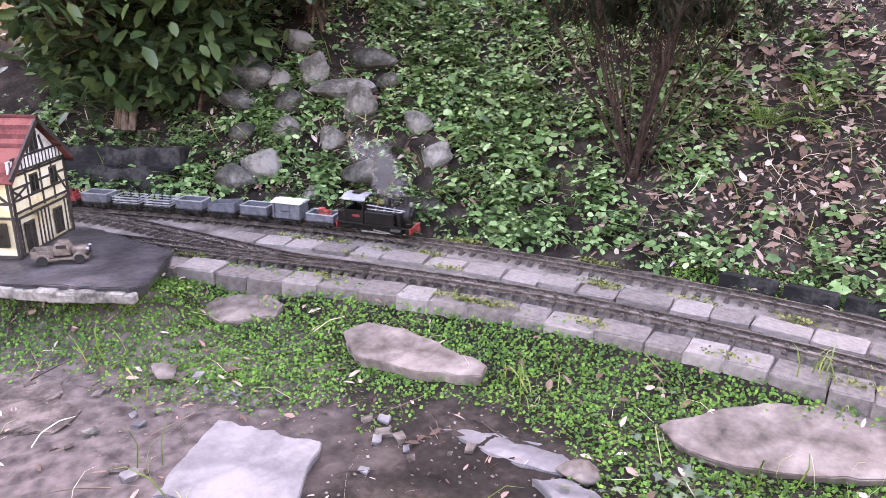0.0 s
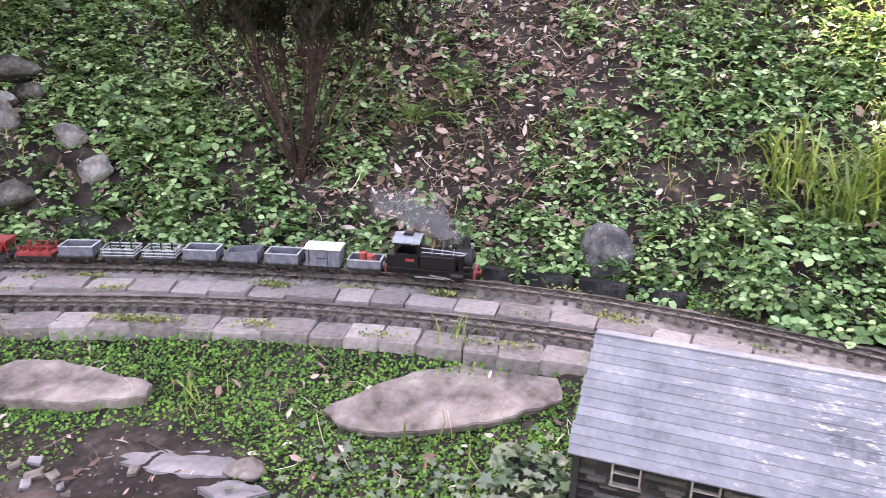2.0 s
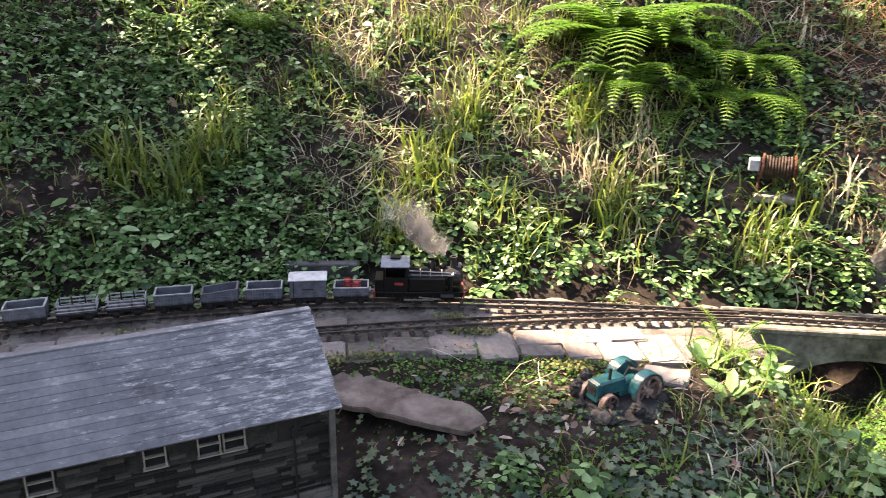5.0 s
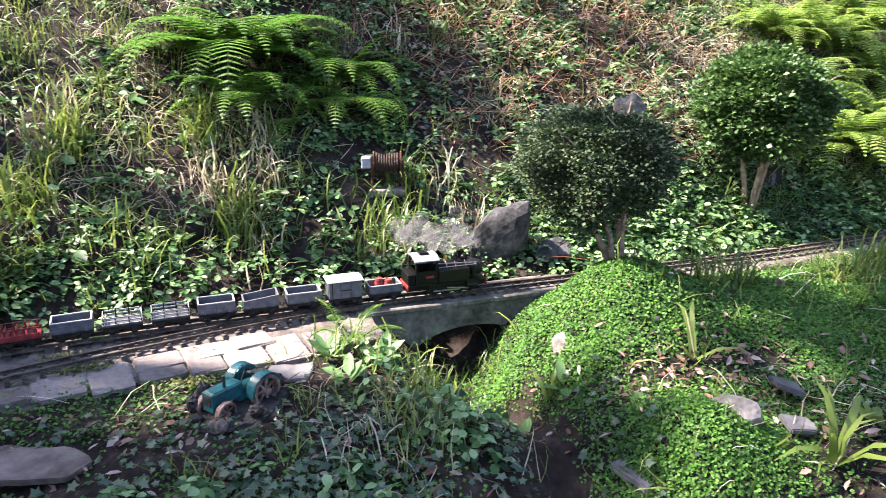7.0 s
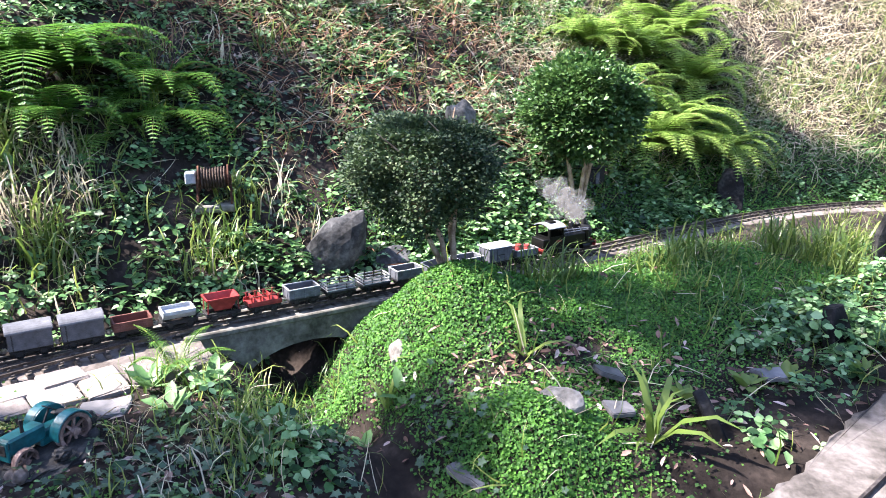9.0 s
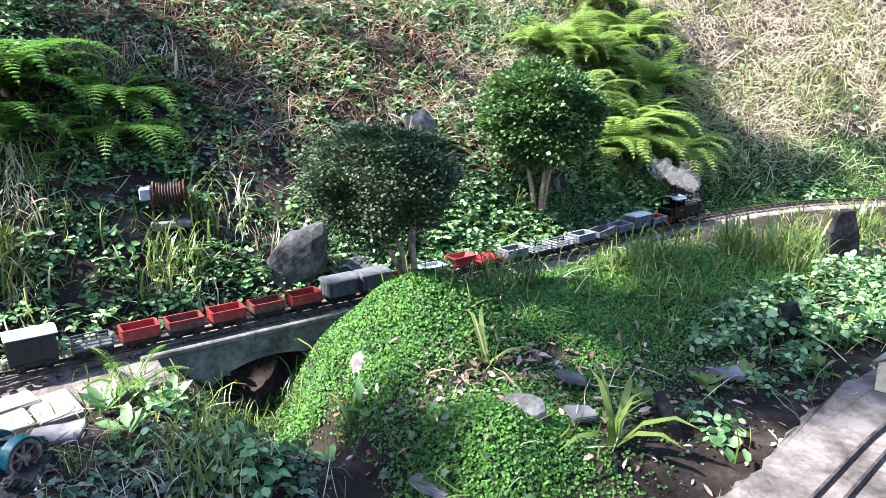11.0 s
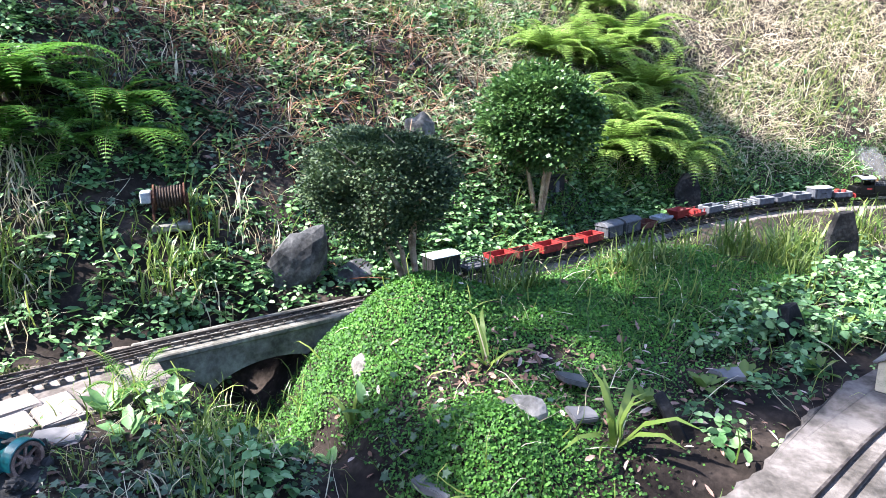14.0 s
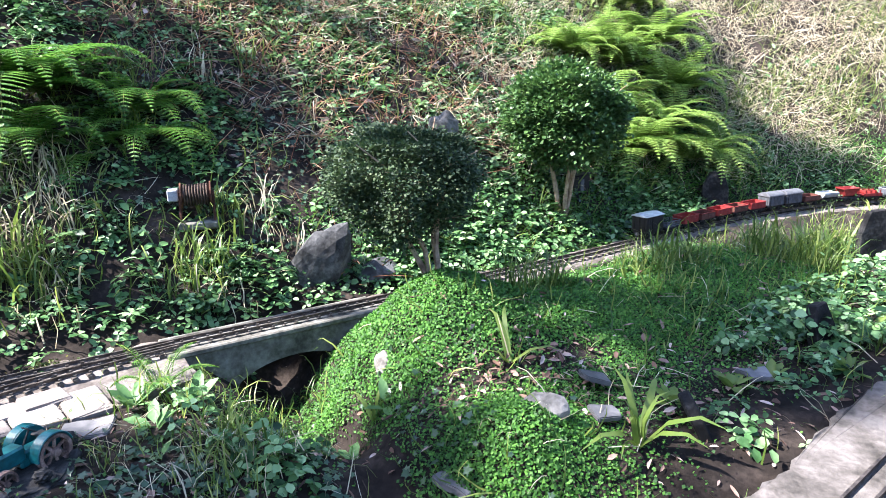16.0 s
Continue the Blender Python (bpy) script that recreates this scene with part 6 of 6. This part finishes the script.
for x, y in ((1.9, 1.62), (2.65, 1.35)):
    tuft(x, y, 30, (.08, .16), "tuft of pale yellow grass", STRAW, .05, (.3, 1.3))


def fern(x, y, n, length, label, seed=1, lean=0.0, z=None, arch=1.0, sector=(0, math.tau), mat=None):
    rr = random.Random(seed)
    pl = empty("fern", pose(x, y, gz1(x, y) if z is None else z), label, "fern")
    for i in range(n):
        a = sector[0] + (sector[1] - sector[0]) * (i + rr.uniform(-.3, .3)) / n
        ln = length * rr.uniform(.75, 1.1)
        up = rr.uniform(.55, 1.25)
        droop = rr.uniform(.8, 1.4) * arch
        pts = []
        px, pz, th = .01, 0.0, up
        m = 26
        for k in range(m + 1):
            pts.append((px, pz, th))
            px += math.cos(th) * ln / m
            pz += math.sin(th) * ln / m
            th -= droop * 1.6 / m * (.3 + k / m * 1.4)
        pos, size, yaw, pit, rol = [], [], [], [], []
        stem = Shape()
        for k in range(m):
            stem.box((pts[k][0] + pts[k + 1][0]) / 2, 0, (pts[k][1] + pts[k + 1][1]) / 2, ln / m * 1.05, .0035 * (1 - .7 * k / m), .003, ry=-math.degrees(pts[k][2]))
        for k in range(4, m):
            u = k / m
            wl = ln * .24 * math.sin(math.pi * min(1, .18 + .86 * u)) ** .8 * (1 - .55 * u)
            for sgn in (-1, 1):
                ang = sgn * 1.25
                c, s_ = math.cos(ang), math.sin(ang)
                ct, st = math.cos(pts[k][2]), math.sin(pts[k][2])
                q = max(4, int(wl / .0085))
                for j in range(q):
                    v = (j + .6) / q
                    lx, ly = c * wl * v, s_ * wl * v
                    bx, by, bz = pts[k][0] + lx * ct, ly, pts[k][1] + lx * st - .12 * wl * v * v
                    for sg2 in (-1, 1):
                        pos.append((bx, by, bz))
                        size.append(.020 * (1 - .65 * v) * (.6 + .4 * (1 - u)) * length / .45)
                        yaw.append(ang + sg2 * 1.05)
                        pit.append(pts[k][2] * .6)
                        rol.append(rr.uniform(-.25, .25))
        me = scatter_mesh("frond", "tiny", np.array(pos), np.array(size), np.array(yaw), np.array(pit), np.array(rol), mat or FERN, np.full(len(pos), .8))
        fr = part("frond", me, None, pl)
        fr.matrix_basis = pose(0, 0, 0, 0, 0, math.degrees(a))
        st_ = part("stalk", stem, GRASS, fr)
    return pl


fern(2.38, 2.32, 38, .66, "large bright green fern arching over the bank", 3, arch=1.4, z=gz1(2.38, 2.32) - .06)
fern(2.72, 2.06, 26, .52, "large bright green fern arching over the bank", 4, arch=1.4, z=gz1(2.68, 2.06) - .10)
fern(2.22, 2.12, 15, .50, "bright green fern drooping over the bank", 21, arch=1.6, z=gz1(2.22, 2.12) - .03)
fern(2.62, 1.90, 13, .42, "bright green fern drooping over the bank", 22, arch=1.7, z=gz1(2.62, 1.90) - .03)
fern(5.30, .45, 40, .52, "large fern with sunlight put into its pale green", 23, arch=1.2, mat=SUNLITFERN)
fern(5.10, .72, 36, .50, "large fern with sunlight put into its pale green", 24, arch=1.2, mat=SUNLITFERN)
fern(5.70, .30, 36, .55, "large fern with sunlight put into its pale green", 25, arch=1.2, mat=SUNLITFERN)
fern(4.95, -.12, 30, .50, "fern drooping to the rails, sunlight put into its pale green", 27, arch=1.5, mat=SUNLITFERN)
fern(5.35, .12, 34, .55, "large fern with sunlight put into its pale green", 28, arch=1.3, mat=SUNLITFERN)
fern(5.9, .55, 30, .55, "large fern with sunlight put into its pale green", 29, arch=1.2, mat=SUNLITFERN)
fern(4.75, .48, 34, .55, "large fern with sunlight put into its pale green", 15, arch=1.3, mat=SUNLITFERN)
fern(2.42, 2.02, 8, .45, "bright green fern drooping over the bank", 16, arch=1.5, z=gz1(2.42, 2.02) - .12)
fern(4.62, .22, 40, .58, "large fern with sunlight put into its pale green", 5, arch=1.3, mat=SUNLITFERN)
fern(4.90, .15, 34, .55, "large fern with sunlight put into its pale green", 6, mat=SUNLITFERN)
fern(.95, 3.15, 14, .34, "small yellow green fern on the bank", 7)
fern(-1.14, 2.86, 9, .26, "small green fern in leaf litter", 8)
fern(-.98, 2.98, 7, .22, "small green fern in leaf litter", 9)
fern(5.3, .55, 14, .55, "large fern with sunlight put into its pale green", 10, mat=SUNLITFERN)
fern(1.73, 1.05, 7, .2, "small fern beside the bridge", 12)


def shrub(name, x, y, z, cz, rx, rz_, n, leaf, mat, bark, label, seed, stems=4, lean=(0, 0), flat=.0):
    """Clipped bush: bare stems, branching, and a crown of many small leaves on lumpy shells."""
    rng = np.random.RandomState(seed)
    sb = empty(name, pose(x, y, z), label, "bush")
    rr = random.Random(seed)
    for i in range(stems):
        a = i * math.tau / stems + rr.uniform(-.4, .4)
        sh = Shape()
        p = Vector((math.cos(a) * .015, math.sin(a) * .015, -.03))
        for k in range(5):
            t = (k + 1) / 5
            q = Vector((math.cos(a) * (.015 + rx * .55 * t ** 1.4) + lean[0] * t, math.sin(a) * (.015 + rx * .55 * t ** 1.4) + lean[1] * t, -.03 + (cz + .03 + rz_ * .2) * t))
            q += Vector((rr.uniform(-.012, .012), rr.uniform(-.012, .012), 0))
            sh.rod(p, q, .012 * (1 - .14 * k), .012 * (1 - .14 * (k + 1)), 7, False)
            if k > 1:
                for _ in range(3):
                    b = rr.uniform(0, 6.28)
                    e = q + Vector((math.cos(b) * rx * .5, math.sin(b) * rx * .5, rr.uniform(.02, .15)))
                    sh.rod(q, e, .004, .0015, 5, False)
            p = q
        part("stem", sh, bark, sb)
    dirs = rng.normal(size=(n, 3))
    dirs /= np.linalg.norm(dirs, axis=1)[:, None]
    lump = 1 + .10 * np.sin(dirs[:, 0] * 5 + seed) * np.cos(dirs[:, 1] * 6) + .07 * np.sin(dirs[:, 2] * 9 + dirs[:, 0] * 7)
    for q in rng.normal(size=(24, 3)):
        q = q / np.linalg.norm(q)
        lump += rng.uniform(-.16, .22) * np.exp(-((1 - dirs @ q) / .04))
    rad = lump * (rng.rand(n) ** .16) * (rng.uniform(.86, 1.05, n) + .13 * (rng.rand(n) < .2) * rng.rand(n))
    low = dirs[:, 2] < -.35
    keep = ~(low & (rng.rand(n) < .55))
    p = dirs * rad[:, None] * [rx, rx, rz_]
    if flat:
        p[:, 2] = np.where(p[:, 2] > rz_ * flat, rz_ * flat + (p[:, 2] - rz_ * flat) * .5, p[:, 2])
    p += [lean[0], lean[1], cz]
    p, dd = p[keep], dirs[keep]
    m = len(p)
    yaw = np.arctan2(dd[:, 1], dd[:, 0]) + rng.normal(0, .8, m)
    me = scatter_mesh("crown", "tiny", p, rng.uniform(leaf[0], leaf[1], m), yaw, np.arcsin(dd[:, 2]) * .6 + rng.normal(0, .5, m), rng.uniform(-1, 1, m), mat, rng.uniform(.8, 1.2, m))
    tagged(part("crown", me, None, sb), "dense crown of small leaves")
    return sb


shrub("clipped_bush", 2.45, .49, .135, .365, .242, .20, 50000, (.008, .014), BOX, PALEBARK, "round clipped dark green bush on bare pale stems", 3, 5, (-.045, .09), .55)
shrub("clipped_bush", 3.80, .42, .125, .46, .285, .24, 30000, (.016, .028), BOX2, PALEBARK, "round glossy green bush on pale stems", 8, 5, (0, 0), .0)


def conifer():
    sb = empty("conifer_shrub", pose(-1.50, 2.52, .22), "dark conifer shrub with many bare reddish stems", "shrub")
    rr = random.Random(3)
    pos, size, yaw, pit = [], [], [], []
    for i in range(26):
        a = rr.uniform(0, 6.28)
        sp = rr.uniform(.15, 1.0)
        p = Vector((rr.uniform(-.03, .03), rr.uniform(-.03, .03), -.04))
        sh = Shape()
        thick = rr.uniform(.003, .008) if i > 2 else .013
        for k in range(8):
            t = (k + 1) / 8
            q = Vector((math.cos(a) * sp * t ** .95 * .8, math.sin(a) * sp * t ** .95 * .8, 1.05 * t)) + Vector((rr.uniform(-.012, .012), rr.uniform(-.012, .012), 0))
            sh.rod(p, q, thick * (1 - .1 * k), thick * (1 - .1 * (k + 1)), 6, False)
            if k >= 2:
                for _ in range(4 if k < 4 else 8):
                    b = rr.uniform(0, 6.28)
                    ln = rr.uniform(.06, .16)
                    e = q + Vector((math.cos(b) * ln * .55, math.sin(b) * ln * .55, ln))
                    sh.rod(q, e, .002, .001, 4, False)
                    if k >= 3:
                        for w in range(80 if k > 3 else 30):
                            v = q.lerp(e, rr.random()) + Vector((rr.gauss(0, .014), rr.gauss(0, .014), rr.gauss(0, .014)))
                            pos.append(tuple(v))
                            size.append(rr.uniform(.026, .050))
                            yaw.append(rr.uniform(0, 6.28))
                            pit.append(rr.uniform(.2, 1.4))
            p = q
        part("stem", sh, REDBARK, sb)
    n = len(pos)
    me = scatter_mesh("foliage", "tiny", np.array(pos), np.array(size), np.array(yaw), np.array(pit), np.zeros(n), CONIFER, np.full(n, .35))
    tagged(part("foliage", me, None, sb), "dark brownish green scale foliage")
    return sb


conifer()


def laurel(x, y, z, height, spread, n, label, seed, stems=12, low=.25):
    sb = empty("laurel_shrub", pose(x, y, z), label, "shrub")
    rr = random.Random(seed)
    tips = []
    for i in range(stems):
        a = rr.uniform(0, 6.28)
        p = Vector((rr.uniform(-.12, .12), rr.uniform(-.1, .1), -.05))
        sh = Shape()
        sp = rr.uniform(.2, 1) * spread
        th = rr.uniform(.008, .018)
        for k in range(6):
            t = (k + 1) / 6
            q = Vector((math.cos(a) * sp * t ** 1.3 + p.x * .3, math.sin(a) * sp * t ** 1.3 + p.y * .3, height * t * rr.uniform(.9, 1.05)))
            sh.rod(p, q, th * (1 - .13 * k), th * (1 - .13 * (k + 1)), 7, False)
            for _ in range(4):
                b = rr.uniform(0, 6.28)
                e = q + Vector((math.cos(b) * .16, math.sin(b) * .16, rr.uniform(-.08, .14)))
                sh.rod(q, e, .004, .002, 4, False)
                if e.z > low * height:
                    tips.append(e)
            p = q
        part("stem", sh, BARK, sb)
    pos, size, yaw, pit = [], [], [], []
    for i in range(n):
        e = tips[rr.randrange(len(tips))]
        pos.append((e.x + rr.gauss(0, .06), e.y + rr.gauss(0, .06), e.z + rr.gauss(0, .05)))
        size.append(rr.uniform(.05, .12))
        yaw.append(rr.uniform(0, 6.28))
        pit.append(rr.uniform(-1.1, .5))
    me = scatter_mesh("foliage", "leaf", np.array(pos), np.array(size), np.array(yaw), np.array(pit), RNG.uniform(-.6, .6, n), LAUREL, RNG.uniform(.8, 1.2, n))
    tagged(part("foliage", me, None, sb), "large glossy laurel leaves", kind="stuff")
    return sb


laurel(-3.55, 2.00, .30, 1.2, .80, 10000, "large dark laurel shrub with many stems above the rocks", 4, 24, .05)
laurel(-3.72, 1.72, .28, .75, .5, 3000, "dark laurel branches hanging over the slate ledges", 9, 10, .12)
laurel(-4.25, 1.75, .35, 1.3, .8, 8000, "large dark laurel shrub behind the house", 5, 18, .05)
laurel(-3.35, 2.6, .65, .8, .5, 900, "laurel branches hanging over the rock wall", 6, 6, .3)


# ---- unseen trees added up the bank, whose crowns shade the left part and right spots ----
def tree(x, y, height, crown_r, n, seed, label, crown=(.35, .7), leaf=(.10, .19)):
    z = gz1(x, y)
    tr = empty("tree", pose(x, y, z), label, "tree", "trees on top of the bank")
    rr = random.Random(seed)
    trunk = Shape()
    p, rad = Vector((0, 0, -.2)), .13
    for k in range(6):
        q = Vector((rr.uniform(-.08, .08), rr.uniform(-.08, .08), height * .65 * (k + 1) / 6))
        trunk.rod(p, q, rad, rad * .85, 10, False)
        p, rad = q, rad * .85
    part("trunk", trunk, BARK, tr)
    tips = []
    for i in range(16):
        a = rr.uniform(0, 6.28)
        zz = height * rr.uniform(*crown)
        e = Vector((math.cos(a) * crown_r * rr.uniform(.3, .95), math.sin(a) * crown_r * rr.uniform(.3, .95), zz + rr.uniform(.2, 1) * crown_r * .7))
        part("limb", Shape().rod((0, 0, zz), e, .045, .012, 7, False), BARK, tr)
        tips += [e, e * .75 + Vector((0, 0, zz * .25))]
    tips.append(Vector((0, 0, height)))
    c = np.array([tuple(t) for t in tips])
    rng = np.random.RandomState(seed)
    idx = rng.randint(0, len(c), n)
    pos = c[idx] + rng.normal(0, crown_r * .22, (n, 3))
    me = scatter_mesh("crown", "leaf", pos, rng.uniform(leaf[0], leaf[1], n), rng.uniform(0, 6.28, n), rng.uniform(-.6, .6, n), rng.uniform(-.5, .5, n), LAUREL, rng.uniform(1, 1.6, n))
    part("crown", me, None, tr)
    return tr


def tree_shading(tx, ty, crown_z, crown_r, n, seed, label, leaf=(.10, .19)):
    """An unseen tree added up the bank, sunward of the spot it shades."""
    k = (crown_z - gz1(tx, ty)) / math.tan(SUN_EL)
    x, y = tx + math.sin(SUN_AZ) * k, ty + math.cos(SUN_AZ) * k
    h = (crown_z - gz1(x, y)) / .86
    tree(x, y, h, crown_r, n, seed, label, ((h * .86 - crown_r * .75) / h, (h * .86 + crown_r * .1) / h), leaf)


# full crowns for the left shade, then sparse ones to dim spots further right
for i, (tx, ty, cz_, cr_, n_) in enumerate(((-3.5, 2.2, 6.0, 1.6, 8000), (-1.7, 2.7, 6.2, 1.5, 8000), (-2.4, .7, 6.4, 1.4, 8000), (-.75, 1.2, 6.3, 1.15, 7000),
                                          (-.75, 3.3, 6.0, .95, 5000), (.28, 1.25, 6.2, .66, 3500), (-.15, 2.3, 6.1, .75, 3500),
                                          (1.30, .42, 8.6, .42, 420), (2.45, -.55, 8.6, .50, 420), (1.68, .30, 8.8, .28, 170), (3.3, -.45, 8.7, .45, 170), (3.0, 1.85, 8.8, .28, 260), (5.3, -.55, 8.9, .32, 220),
                                          (.98, 2.30, 8.6, .34, 150), (.85, 1.62, 8.6, .28, 200))):
    tree_shading(tx, ty, cz_, cr_, n_, i + 1, "unseen leafy tree added up the bank for its shade")


# ---- steam ----
def steam_plume(seed, base, rise, back, n, r0, r1, label):
    st = bpy.data.materials.get("steam")
    if not st:
        st = bpy.data.materials.new("steam")
        st.use_nodes = True
        nn, ll = st.node_tree.nodes, st.node_tree.links
        df, tp, mx = nn.new("ShaderNodeBsdfDiffuse"), nn.new("ShaderNodeBsdfTransparent"), nn.new("ShaderNodeMixShader")
        tl, m2 = nn.new("ShaderNodeBsdfTranslucent"), nn.new("ShaderNodeMixShader")
        df.inputs[0].default_value = tl.inputs[0].default_value = (.85, .85, .84, 1)
        m2.inputs[0].default_value = .5
        ll.new(df.outputs[0], m2.inputs[1])
        ll.new(tl.outputs[0], m2.inputs[2])
        mx.inputs[0].default_value = .028
        ll.new(tp.outputs[0], mx.inputs[1])
        ll.new(m2.outputs[0], mx.inputs[2])
        ll.new(mx.outputs[0], nn["Material Output"].inputs[0])
    rr = random.Random(seed)
    p = empty("steam_plume", pose(0, 0, 0), label, "steam", "steam puffs")
    for i in range(n):
        u = i / n
        rad = (r0 + (r1 - r0) * u) * rr.uniform(.7, 1.2)
        bm = bmesh.new()
        bmesh.ops.create_icosphere(bm, subdivisions=3, radius=1)
        off = Vector((rr.uniform(0, 50), 0, 0))
        for v in bm.verts:
            v.co = v.co * rad * (1 + .5 * noise.noise(v.co * 1.6 + off) + .3 * noise.noise(v.co * 4 + off))
        me = bpy.data.meshes.new("puff")
        bm.to_mesh(me)
        bm.free()
        me.polygons.foreach_set("use_smooth", [True] * len(me.polygons))
        me.materials.append(st)
        ob = part("puff", me, None, p)
        g = (r0 + (r1 - r0) * u) * 1.15
        ob.matrix_basis = pose(base[0] - back * u ** 1.3 + rr.gauss(0, g), base[1] + rr.gauss(0, g), base[2] + rise * u ** .8 + rr.gauss(0, g * .7))
        ob.visible_shadow = False
    return p


PLUMES = [(steam_plume(1, (-.052, 0, .15), .06, .12, 34, .008, .028, "white puff of steam above the chimney"), 0.0),
          (steam_plume(2, (-.08, 0, .17), .10, .19, 30, .012, .034, "thin white steam trailing behind the chimney"), 1.3)]


# ---- movement ----
def motions():
    times = [i * .25 for i in range(65)]
    for k, thing in enumerate(TRAIN):
        if k == 0:
            # the loco's origin is its front
            rows = []
            for t in times:
                x, y, a = MAIN.at(front_s(t) - .155)
                rows.append((t, pose(x, y, RAIL_TOP, 0, 0, math.degrees(a)) @ Matrix.Translation((.178, 0, 0))))
        else:
            rows = [(t, on_rails(t, .365 + .138 * (k - 1) + (.02 if k == len(TRAIN) - 1 else 0))) for t in times]
        walk(thing, rows)
    # steam rides above the loco, swaying as it drifts
    for plume, phase in PLUMES:
        rows = []
        for t in times:
            x, y, a = MAIN.at(front_s(t) - .155)
            sway = pose(.02 * math.sin(2.1 * t + phase), .015 * math.sin(1.7 * t + phase), .015 * math.sin(2.9 * t + phase), 0, 8 * math.sin(1.3 * t + phase), 10 * math.sin(.9 * t + phase))
            rows.append((t, pose(x, y, RAIL_TOP, 0, 0, math.degrees(a)) @ Matrix.Translation((.155, 0, 0)) @ sway))
        walk(plume, rows)


motions()
